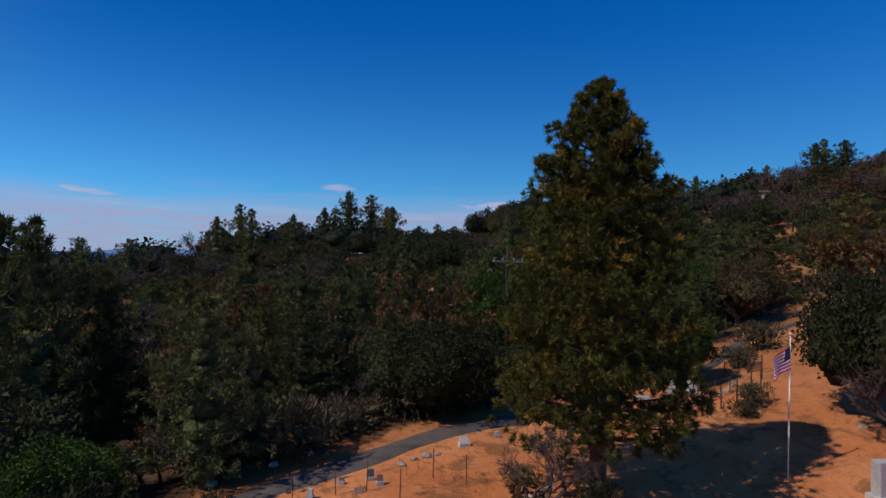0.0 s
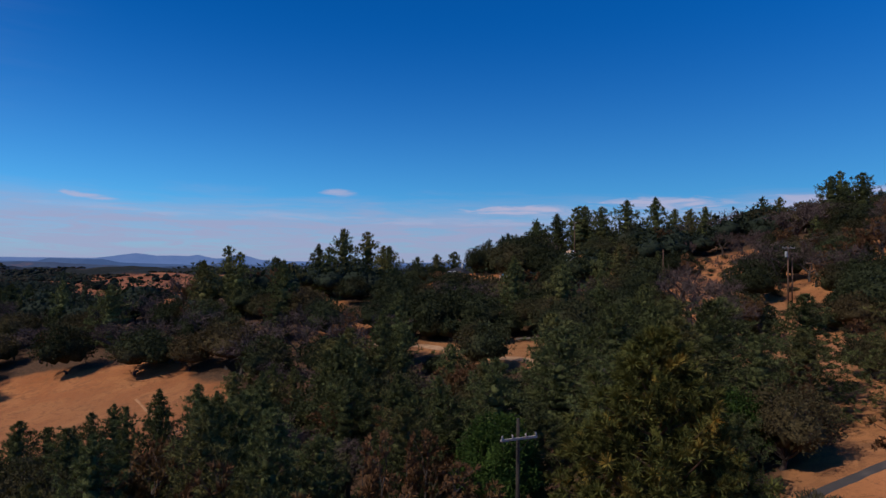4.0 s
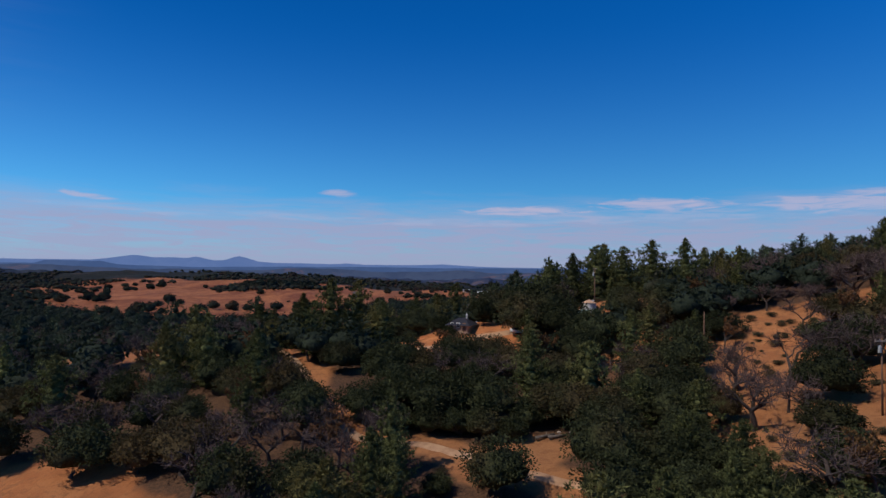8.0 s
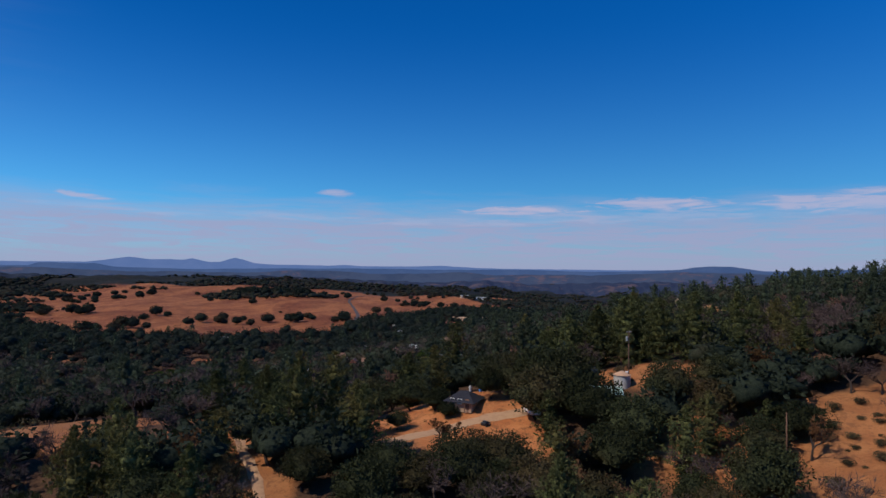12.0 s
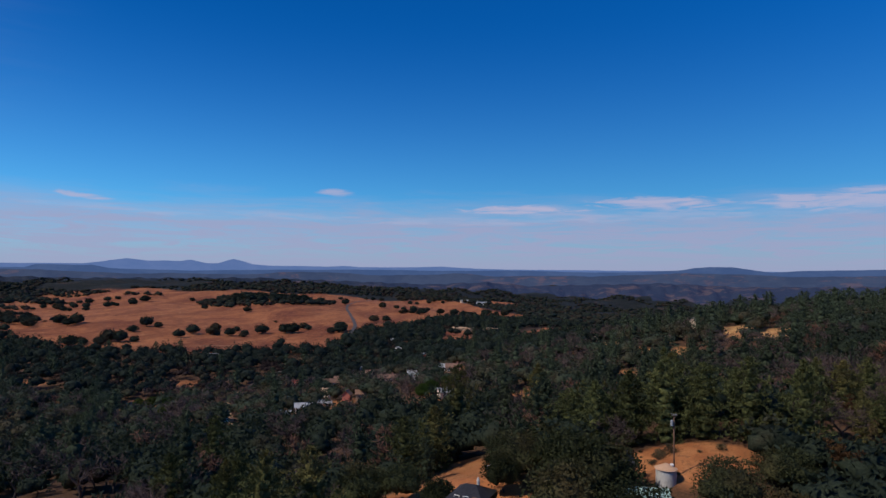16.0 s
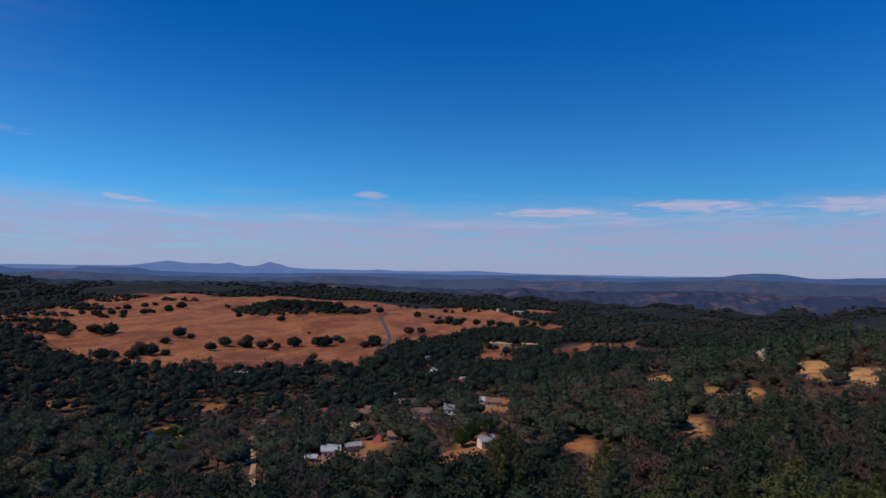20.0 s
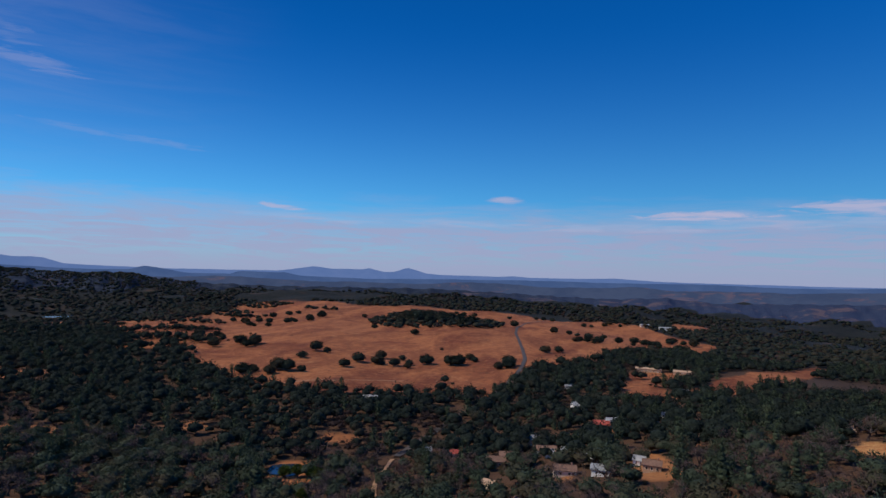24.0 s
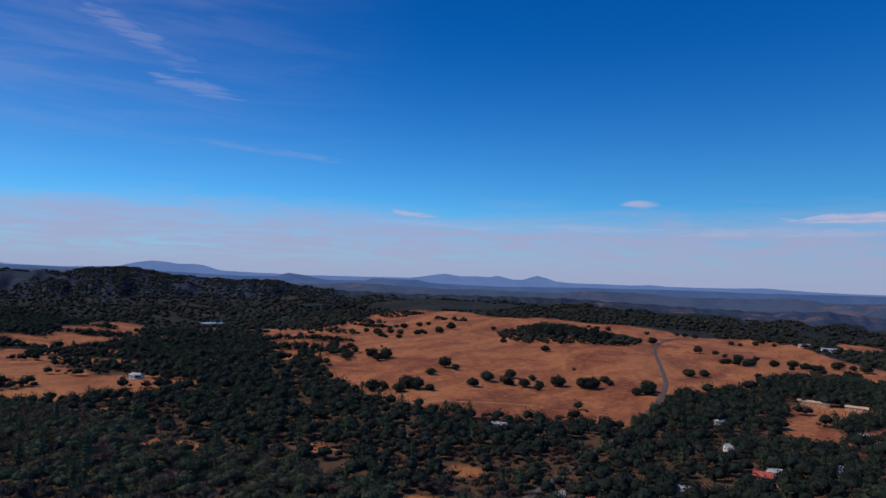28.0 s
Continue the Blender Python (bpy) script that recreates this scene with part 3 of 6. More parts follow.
# ---------------------------------------------------------------- trees
def pine_shape(h, r, rng, whorls, tufts, blades, blade=(0.42, 0.07), bare=0.12, power=2.0, ragged=0.3, limbs=True, core=0.42, burst=0.7):
    """A ponderosa-like pine: the wood and the needles as two lots of triangles."""
    wood, crown = Soup(), Soup()
    bend = rng.normal(0, 0.012 * h, 2)
    zs = np.linspace(-0.3, h * 0.98, 9)
    axis = np.stack([bend[0] * np.sin(zs / h * 2.4), bend[1] * np.sin(zs / h * 2.0), zs], 1)
    limb(wood, axis, 0.021 * h * (1 - np.clip(zs / h, 0, 1)) ** 0.8 + 0.012, 7)
    for k in range(whorls):
        f = (k + rng.uniform(0.1, 0.9)) / whorls
        z = h * (bare + (0.985 - bare) * f)
        base = np.array([np.interp(z, zs, axis[:, 0]), np.interp(z, zs, axis[:, 1]), z])
        reach = r * (1 - math.exp(-power * (1 - f))) / (1 - math.exp(-power)) + 0.12
        if f < 0.10:
            reach *= 0.8 + 2.0 * f
        if core and k % 2 == 0:
            blob(crown, base, np.array([reach * core, reach * core, 1.3 * h / whorls]), rng, 0)
        count = int(rng.integers(4, 7)) if f < 0.9 else 3
        a0 = rng.uniform(0, 6.28)
        for j in range(count):
            a = a0 + j * 6.28 / count + rng.normal(0, 0.25)
            ln = reach * rng.uniform(1 - ragged * 1.6, 1 + ragged * 0.5)
            rise = 0.75 * f + 0.02 + rng.uniform(-0.16, 0.16)
            way = np.array([math.cos(a), math.sin(a), rise])
            s = np.linspace(0, 1, 4)[:, None]
            pts = base + way * ln * s + np.array([0, 0, 0.16 * ln]) * (s ** 2 - 0.6 * s)
            if limbs:
                limb(wood, pts, np.linspace(0.010 * h * (1 - 0.6 * f) * 0.6, 0.012, 4), 3)
            n = max(2, int(tufts * (0.35 + 0.65 * ln / r)))
            along = np.sqrt(rng.uniform(0.22, 1.0, n))
            side = np.array([-math.sin(a), math.cos(a), 0.0])
            spots = base + way * ln * along[:, None] + side * (rng.normal(0, 0.20, n) * ln * (0.25 + along))[:, None]
            spots[:, 2] += rng.normal(0.02, 0.06, n) * ln + 0.16 * ln * (along ** 2 - 0.6 * along)
            at = np.repeat(spots, blades, 0)
            way3 = np.repeat(unit(way + 0.5 * side * rng.normal(0, 0.6, (n, 1)) + np.array([0, 0, 0.55])), blades, 0)
            leaves(crown, at, way3, blade[0], blade[1], rng, burst)
    at = np.repeat(axis[-1][None] + np.array([0, 0, 0.0]), blades * 3, 0)
    leaves(crown, at, np.tile([[0, 0, 1.0]], (len(at), 1)), blade[0] * 1.1, blade[1], rng, 0.5)
    return wood.done(), crown.done()


def oak_shape(h, r, rng, clumps, per, leaf=(0.34, 0.22), core=0.74, flat=0.75, trunk=0.3, limbs=True, fine=1):
    """A spreading live oak: forking wood, a lumpy inside, and ragged clumps of leaf sprays over it."""
    wood, crown = Soup(), Soup()
    fork = np.array([rng.normal(0, 0.06 * h), rng.normal(0, 0.06 * h), trunk * h])
    limb(wood, [(0, 0, -0.3), fork * 0.5 + rng.normal(0, 0.03 * h, 3) * [1, 1, 0], fork], [0.045 * h, 0.036 * h, 0.03 * h], 7 if limbs else 3)
    low = trunk * 0.55 * h
    mid_z, half_z = (low + h) / 2, (h - low) / 2
    skew = rng.normal(0, 0.10, 2) * r
    if core:
        for ox, oy, k in ((0, 0, 1.0), (0.35, 0.1, 0.72), (-0.3, 0.28, 0.72), (-0.1, -0.38, 0.70))[:2 if fine < 0 else 4]:
            blob(crown, (skew[0] + ox * r, skew[1] + oy * r, mid_z - (1 - k) * 0.4 * half_z), np.array([r * core * k, r * core * k, half_z * core * 0.95 * k]), rng, max(0, min(fine, 2)))
    for k in range(clumps):
        u = (k + 0.5) / clumps
        el = math.asin(min(1.0, -0.25 + 1.24 * u)) + rng.normal(0, 0.10)
        a = k * 2.399 + rng.normal(0, 0.3)
        out = rng.uniform(0.62, 0.90)
        size = r * rng.uniform(0.22, 0.38)
        c = np.array([skew[0] + math.cos(a) * math.cos(el) * r * out, skew[1] + math.sin(a) * math.cos(el) * r * out, mid_z + half_z * 0.84 * math.sin(el) * rng.uniform(0.8, 1.06)])
        if limbs:
            mid = fork + (c - fork) * 0.55 + rng.normal(0, 0.05 * r, 3)
            limb(wood, [fork, mid, c], [0.020 * h, 0.012 * h, 0.005 * h], 4)
        d = unit(rng.normal(0, 1, (per, 3)) + [0, 0, 0.15])
        at = c + d * np.array([size, size, size * flat]) * np.sqrt(rng.uniform(0.15, 1.0, (per, 1)))
        leaves(crown, at, d + rng.normal(0, 0.6, (per, 3)), leaf[0], leaf[1], rng, 0.5)
    return wood.done(), crown.done()


def bare_shape(h, r, rng, depth=5, twigs=5, twig=(0.9, 0.05), upright=0.35):
    """A leafless oak: limbs that fork again and again, and a haze of twigs."""
    wood, fine = Soup(), Soup()
    ends = []

    def grow(p, d, ln, rad, level):
        q = p + d * ln * 0.5 + rng.normal(0, 0.06 * ln, 3)
        e = q + unit(d + rng.normal(0, 0.16, 3)) * ln * 0.5
        limb(wood, [p, q, e], [rad, rad * 0.85, rad * 0.66], 6 if level < 2 else 3)
        if level >= depth:
            ends.append((e, d))
            return
        if level >= 2:
            ends.append((q, d))
        for _ in range(2 if level > 0 else 3 + int(rng.integers(0, 2))):
            side = rng.normal(0, 1, 3)
            side[2] = abs(side[2]) * upright
            nd = unit(d * 0.75 + unit(side) * 0.85)
            grow(e if rng.uniform() < 0.8 else q, nd, ln * rng.uniform(0.62, 0.86), rad * 0.60, level + 1)

    grow(np.array([0, 0, -0.3]), np.array([0, 0, 1.0]), 0.26 * h, 0.030 * h, 0)
    p = np.array([e for e, _ in ends])
    wide = max(1e-3, np.percentile(np.hypot(p[:, 0], p[:, 1]), 92))
    tall = max(1e-3, p[:, 2].max())
    k = np.array([r / wide, r / wide, h / tall])
    at = np.repeat(p, twigs, 0) * k
    way = np.repeat(np.array([d for _, d in ends]), twigs, 0)
    leaves(fine, at, way, twig[0], twig[1], rng, 0.75)
    wv, wf = wood.done()
    wv[:, :2] *= k[0]
    wv[:, 2] = np.where(wv[:, 2] > 0, wv[:, 2] * k[2], wv[:, 2])
    return (wv, wf), fine.done()


def bush_shape(h, r, rng, clumps, per, leaf=(0.3, 0.1), core=0.62):
    wood, crown = Soup(), Soup()
    for k in range(clumps):
        a, o = rng.uniform(0, 6.28), r * math.sqrt(rng.uniform(0, 0.5))
        c = np.array([math.cos(a) * o, math.sin(a) * o, h * rng.uniform(0.35, 0.62)])
        limb(wood, [(0, 0, -0.2), c * 0.5, c], [0.05 * h * 0.5, 0.02 * h, 0.008 * h], 3)
        size = r * rng.uniform(0.42, 0.62)
        rad = np.array([size, size, h * 0.36])
        if core:
            blob(crown, c, rad * core * 0.75, rng, 0)
        d = unit(rng.normal(0, 1, (per, 3)) + [0, 0, 0.4])
        leaves(crown, c + d * rad * rng.uniform(0.6, 1.0, (per, 1)), d + [0, 0, 0.5], leaf[0], leaf[1], rng, 0.6)
    return wood.done(), crown.done()


def tree_model(name, label, category, shape, bark, leaf, group=""):
    """A tree thing with its trunk and crown, kept aside as the model for copies."""
    (wv, wf), (cv, cf) = shape
    ob = thing(name, label, category, group=group)
    part("trunk", mesh_of("trunk", wv, wf, bark, smooth=True), None, ob)
    part("crown", mesh_of("crown", cv, cf, leaf), None, ob)
    return ob


USED = set()


def plant(model, x, y, size=1.0, turn=0.0, sink=0.1, tall=1.0):
    """Sets a tree on the ground: the model itself the first time, a copy of it after that."""
    m = Matrix.LocRotScale((x, y, float(ground_z(x, y)) - sink), Euler((0, 0, turn)), None)
    if model.name in USED:
        ob = copy_thing(model, m)
    else:
        USED.add(model.name)
        ob = model
        ob.matrix_basis = m
    ob.scale = (size, size, size * tall)
    return ob

# ---------------------------------------------------------------- the ground, roads and tracks
def build_ground():
    sx = np.linspace(-1, 1, 300)
    xs = 60 * np.sinh(sx * 5.0) / np.sinh(5.0) * 74.2
    sy = np.linspace(math.asinh(-1200 / 70), math.asinh(4800 / 70), 400)
    ys = 40 + 70 * np.sinh(sy)
    gx, gy = np.meshgrid(xs, ys)
    v = np.stack([gx, gy, ground_z(gx, gy)], -1).reshape(-1, 3)
    nx, ny = len(xs), len(ys)
    i = (np.arange(ny - 1)[:, None] * nx + np.arange(nx - 1)[None]).reshape(-1, 1)
    f = np.concatenate([i, i + 1, i + 1 + nx, i + nx], 1)
    # leaf litter lies where the woods stand, thinning out towards grass
    x, y = v[:, 0], v[:, 1]
    open_land = in_clearing(x, y, 1.0) | open_field(x, y) | (south_of_road(x, y) & (y < 60)) | (near_line(x, y, CEMETERY_ROAD) < 2.2)
    open_land |= (near_line(x, y, DIRT_TRACK) < 3) | (x > 35) & (y < 160) & (y > 30)
    litter = np.where(open_land, 0.0, 1.0).reshape(ny, nx)
    for _ in range(2):
        litter[1:-1, 1:-1] = (litter[1:-1, 1:-1] * 2 + litter[:-2, 1:-1] + litter[2:, 1:-1] + litter[1:-1, :-2] + litter[1:-1, 2:]) / 6
    ob = new("ground", mesh_of("ground", v, f, MAT_GROUND, smooth=True))
    ob.data.attributes.new("leaf_litter", "FLOAT", "POINT").data.foreach_set("value", litter.astype(np.float32).ravel())
    # the darkened scrub colour comes in with distance
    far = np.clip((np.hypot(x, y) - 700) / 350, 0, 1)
    ob.data.attributes.new("shaded_chaparral", "FLOAT", "POINT").data.foreach_set("value", far.astype(np.float32))
    ob.data.attributes.new("savanna", "FLOAT", "POINT").data.foreach_set("value", np.maximum(np.clip((y - 430) / 120, 0, 1), 0.2 * np.clip((-20 - x) / 10, 0, 1) * np.clip((y - 60) / 20, 0, 1)).astype(np.float32))
    straw = np.clip((x - 50 - 0.05 * (y - 230)) / 45, 0, 1) * np.clip((y - 215) / 40, 0, 1) * np.clip((640 - y) / 120, 0, 1)
    ob.data.attributes.new("straw", "FLOAT", "POINT").data.foreach_set("value", straw.astype(np.float32))
    bare = np.where(south_of_road(x, y) & (y < 60) & (x > -45) & (x < 60), 1.0, np.clip(2.0 - 2.0 * np.hypot((x - 5) / 24, (y - 174) / 20), 0, 0.4)).astype(np.float32)
    ob.data.attributes.new("bare_soil", "FLOAT", "POINT").data.foreach_set("value", bare)
    return tagged(ob, "dry orange grass and bare earth on rolling hills", "ground", kind="structure")


def build_strip(name, line, width, mat, label, category, lift=0.05, step=1.5, ragged=0.12):
    """A road or track laid on the ground, a little proud of it, with edges that wander."""
    p = np.array(line, float)
    s = np.r_[0, np.cumsum(np.hypot(*np.diff(p, axis=0).T))]
    t = np.linspace(0, s[-1], max(4, int(s[-1] / step)))
    # smoothed corners
    x, y = np.interp(t, s, p[:, 0]), np.interp(t, s, p[:, 1])
    k = max(3, int(4.0 / step)) | 1
    pad = lambda a: np.convolve(np.pad(a, k // 2, mode="edge"), np.ones(k) / k, "valid")
    x, y = pad(x), pad(y)
    way = unit(np.stack([np.gradient(x), np.gradient(y), 0 * x], 1))
    side = np.stack([-way[:, 1], way[:, 0]], 1)
    rng = np.random.default_rng(7)
    cols = np.linspace(-1, 1, 7)
    rows = []
    for c in cols:
        w = c * width / 2 * (1 + (rng.normal(0, ragged, len(x)) if abs(c) == 1 else 0))
        px, py = x + side[:, 0] * w, y + side[:, 1] * w
        drop = 0.07 if abs(c) == 1 else 0.0
        rows.append(np.stack([px, py, ground_z(px, py) + lift - drop + 0.02 * (1 - c * c)], 1))
    v = np.stack(rows, 1).reshape(-1, 3)
    m = len(cols)
    i = (np.arange(len(x) - 1)[:, None] * m + np.arange(m - 1)[None]).reshape(-1, 1)
    f = np.concatenate([i, i + m, i + m + 1, i + 1], 1)
    return tagged(new(name, mesh_of(name, v, f, mat, smooth=True)), label, category, kind="structure")


build_ground()
build_strip("road", CEMETERY_ROAD[9:], 1.0, MAT_ASPHALT, "narrow asphalt path climbing behind the graves", "road", 0.06)
build_strip("road", CEMETERY_ROAD[:10], 1.75, MAT_ASPHALT, "narrow grey asphalt lane with cracked worn edges", "road", 0.07)
build_strip("dirt_track", DIRT_TRACK, 1.7, MAT_TRACK, "pale dirt track winding through the woods", "track", 0.09)
build_strip("footpath", [(-46.5, 109.8), (-44, 106.4), (-40.4, 101.3), (-36.2, 96.2), (-32, 91.4)], 0.40, MAT_TRODDEN, "narrow trodden footpath across the dry meadow", "path", 0.05)
build_strip("driveway", YARD_DRIVE, 2.8, MAT_TRACK, "pale dirt driveway in front of the house", "driveway", 0.10)
build_strip("farm_track", [(-290, 585), (-265, 592), (-241, 625), (-211, 645), (-170, 668)], 2.2, MAT_TRACK, "pale farm track along the savanna's lower edge", "track", 0.25, 4.0)
build_strip("valley_road", VALLEY_ROAD[6:], 4.2, MAT_ASPHALT, "grey country road running across the savanna", "road", 0.6, 8.0, 0.05)
build_strip("village_road", VALLEY_ROAD[:7], 2.0, MAT_TRACK, "pale dusty road winding through the valley village", "road", 0.6, 8.0, 0.05)

# ---------------------------------------------------------------- trees: models
R = np.random.default_rng


def models(n, name, label, category, shape, bark, leaf, group):
    return [tree_model(name, label, category, shape(i), bark, leaf, group) for i in range(n)]


def pine_near(i):
    return pine_shape((11.0, 12.0, 11.0, 13.0)[i], (3.8, 3.6, 4.1, 3.7)[i], R(10 + i), 24, 9, 16, (0.42, 0.070), 0.04 + 0.02 * i, (2.2, 1.7, 2.8, 2.0)[i], 0.42, True, 0.34, 0.95)


def pine_mid(i):
    return pine_shape((11.0, 12.0, 11.0, 13.0)[i], (3.8, 3.6, 4.1, 3.7)[i], R(20 + i), 20, 8, 8, (0.60, 0.13), 0.05, (2.2, 1.7, 2.8, 2.0)[i], 0.42, False, 0.40, 0.95)


def oak_near(i):
    return oak_shape(6.0 + 0.5 * i, 3.9 + 0.3 * i, R(30 + i), 34, 230, (0.25, 0.13), 0.60, 0.8, 0.15, True, 2)


def oak_mid(i):
    return oak_shape(6.0 + 0.5 * i, 4.0 + 0.3 * i, R(35 + i), 32, 100, (0.38, 0.20), 0.60, 0.8, 0.10, False, 1)


P_TAGS = ("pine_tree", "tall dark green pine with upswept needle tufts on the slope", "tree")
O_TAGS = ("live_oak", "dark green spreading live oak on dry grass", "tree")
B_TAGS = ("bare_oak", "leafless grey-brown oak with tangled twigs", "tree")
PINES = models(4, *P_TAGS, pine_near, MAT_BARK, MAT_PINE, "pines on the hillside")
PINES_MID = models(4, *P_TAGS, pine_mid, MAT_BARK, MAT_PINE, "pines on the hillside")
OAKS = models(4, *O_TAGS, oak_near, MAT_OAKBARK, MAT_OAK, "live oaks on the hillside")
OAKS_MID = models(4, *O_TAGS, oak_mid, MAT_OAKBARK, MAT_OAK, "live oaks on the hillside")
BARES = models(4, *B_TAGS, lambda i: bare_shape(7.0, 4.2, R(50 + i), 5, 10, (0.95, 0.045)), MAT_OAKBARK, MAT_TWIG, "leafless oaks on the hillside")
BARES_MID = models(4, *B_TAGS, lambda i: bare_shape(7.0, 4.3, R(55 + i), 5, 6, (1.2, 0.07)), MAT_OAKBARK, MAT_TWIG, "leafless oaks on the hillside")
RUSTS = models(2, "withered_tree", "half-dead tree with thin reddish brown leaves", "tree",
               lambda i: bare_shape(8.0, 3.2, R(60 + i), 5, 16, (0.50, 0.13), 0.7), MAT_OAKBARK, MAT_BROWN, "withered trees in the woods")
BRUSHES = models(2, "shrub", "low grey-green shrub on dry ground", "shrub",
                 lambda i: bush_shape(2.0, 1.7, R(70 + i), 8, 150, (0.30, 0.07), 0.40), MAT_OAKBARK, MAT_BRUSH, "shrubs on dry ground")
GREENS = models(2, "leafy_tree", "bright green leafy tree beside the lane", "tree",
                lambda i: oak_shape(7.0, 2.7, R(80 + i), 44, 330, (0.17, 0.11), 0.60, 1.0, 0.12, True, 2), MAT_OAKBARK, MAT_GREEN, "leafy green trees")
TALL = {"pine": (11.0, 12.0, 11.0, 13.0), "oak": (6.0, 6.5, 7.0, 7.5), "bare": (7.0,) * 4, "rust": (8.0,) * 2, "brush": (2.0,) * 2, "green": (7.0,) * 2}
KINDS = {"pine": PINES, "oak": OAKS, "bare": BARES, "rust": RUSTS, "brush": BRUSHES, "green": GREENS}
MID = {"pine": PINES_MID, "oak": OAKS_MID, "bare": BARES_MID, "rust": RUSTS, "brush": BRUSHES, "green": GREENS}
WIDE = {"pine": 3.6, "oak": 4.4, "bare": 4.2, "rust": 3.2, "brush": 1.7, "green": 2.7}

# broad trees with rust-coloured leaves
RUSTY = models(2, "rusty_oak", "broad oak with thin rust-brown autumn leaves", "tree",
               lambda i: bare_shape(8.0, 4.2, R(90 + i), 5, 26, (0.42, 0.13), 0.5), MAT_OAKBARK, MAT_BROWN, "rusty oaks on the slope")
TALL["rusty"], WIDE["rusty"], KINDS["rusty"], MID["rusty"] = (8.0, 8.0), 4.2, RUSTY, RUSTY

# a dark oak bush, leafy to the ground
BUSH_OAKS = models(2, "oak_bush", "dark green oak bush leafy down to the ground", "bush",
                   lambda i: oak_shape(4.0, 2.3, R(95 + i), 30, 110, (0.26, 0.15), 0.66, 0.9, 0.03, True, 1), MAT_OAKBARK, MAT_OAK, "oak bushes on the slope")
TALL["shrub_oak"], WIDE["shrub_oak"], KINDS["shrub_oak"], MID["shrub_oak"] = (4.0, 4.0), 2.3, BUSH_OAKS, BUSH_OAKS

# the great pine over the lane
hero = tree_model("great_pine", "great pine with yellowing inner needles over the lane", "tree",
                  pine_shape(16.2, 4.15, R(126), 50, 24, 44, (0.27, 0.034), 0.12, 1.9, 0.16, True, 0.24, 1.0), MAT_BARK, MAT_PINE_OLD)
hero.location = (6.95, 24.8, float(ground_z(6.95, 24.8)) - 0.1)

# trees that stand out one by one: kind, x, y, height, width
MARKED_GRAVEYARD = [
    ("green", -10.6, 17.4, 2.3, 1.4), ("shrub_oak", -9.9, 18.6, 3.2, 1.6), ("green", -11.6, 20.0, 4.3, 2.0), ("brush", -6.8, 20.0, 2.2, 1.6), ("bare", 4.2, 20.6, 3.3, 1.8), ("rust", 3.7, 20.9, 2.0, 1.1), ("shrub_oak", -13.6, 21.6, 5.2, 2.6), ("brush", 6.3, 23.4, 1.1, 1.1), ("brush", 4.0, 25.0, 0.9, 0.8),
    ("bare", 20.2, 26.4, 3.4, 2.0), ("pine", -17.6, 29.6, 12.2, 2.8), ("pine", -20.6, 31.5, 12.8, 3.2), ("pine", -16.0, 33.0, 9.6, 2.6), ("oak", 21.3, 28.8, 7.2, 3.7), ("brush", 17.6, 33.6, 1.5, 1.0), ("brush", 16.2, 32.2, 1.1, 0.9), ("brush", -4.6, 35.2, 1.8, 1.2), ("pine", -24.5, 36.0, 12.5, 3.2), ("rusty", 31.0, 36.0, 7.0, 3.6),
    ("rust", 24.5, 36.0, 1.3, 0.7), ("pine", -9.0, 36.5, 7.4, 2.4), ("brush", -1.5, 37.2, 1.8, 1.5),
]
MARKED_LANE = [
    ("rusty", 27.2, 37.5, 8.4, 4.0), ("bare", -15.0, 38.0, 7.5, 2.8), ("rust", -6.4, 38.0, 6.8, 2.0), ("green", 16.0, 38.3, 4.6, 2.2), ("brush", 3.2, 38.3, 1.4, 1.0), ("brush", 1.5, 39.0, 2.0, 1.4), ("brush", 29.0, 40.0, 2.6, 2.4), ("pine", -2.0, 40.0, 5.5, 1.9),
    ("brush", 19.8, 40.2, 1.6, 1.4), ("rust", -11.5, 40.5, 8.4, 2.8), ("brush", 22.8, 43.0, 2.2, 1.6), ("rusty", 29.5, 43.0, 5.0, 3.0), ("rust", 18.5, 44.0, 2.0, 0.8), ("rust", -3.2, 44.5, 8.2, 2.3), ("pine", -6.0, 46.0, 8.2, 2.7), ("rust", -0.6, 46.5, 7.4, 2.0),
    ("green", 5.2, 48.0, 7.6, 2.8), ("pine", 14.0, 52.0, 10.0, 3.8), ("green", 22.0, 52.0, 6.0, 2.6),
]
MARKED_HOLLOW = [
    ("pine", -10.5, 52.0, 9.5, 2.9), ("rust", -20.5, 56.0, 7.0, 1.8), ("pine", 38.0, 56.0, 9.0, 3.8), ("pine", 26.0, 56.0, 8.5, 3.2), ("pine", 20.0, 57.0, 11.0, 4.2), ("pine", 6.0, 58.0, 10.0, 3.6), ("pine", 31.0, 58.0, 8.0, 3.4), ("pine", -27.0, 60.0, 9.2, 2.0),
    ("pine", -21.4, 60.0, 9.2, 2.0), ("pine", -24.6, 60.5, 9.4, 2.0), ("pine", 12.0, 62.0, 11.0, 4.0), ("pine", 34.0, 63.0, 10.0, 4.0), ("pine", 26.0, 64.0, 11.0, 4.2), ("pine", 18.0, 68.0, 11.5, 4.2), ("pine", 30.0, 71.0, 10.0, 4.0), ("shrub_oak", 51.0, 86.0, 2.4, 2.0),
    ("shrub_oak", 43.0, 90.0, 2.2, 1.8), ("shrub_oak", 56.0, 92.0, 3.4, 2.6), ("shrub_oak", 33.0, 98.0, 4.5, 3.6),
]
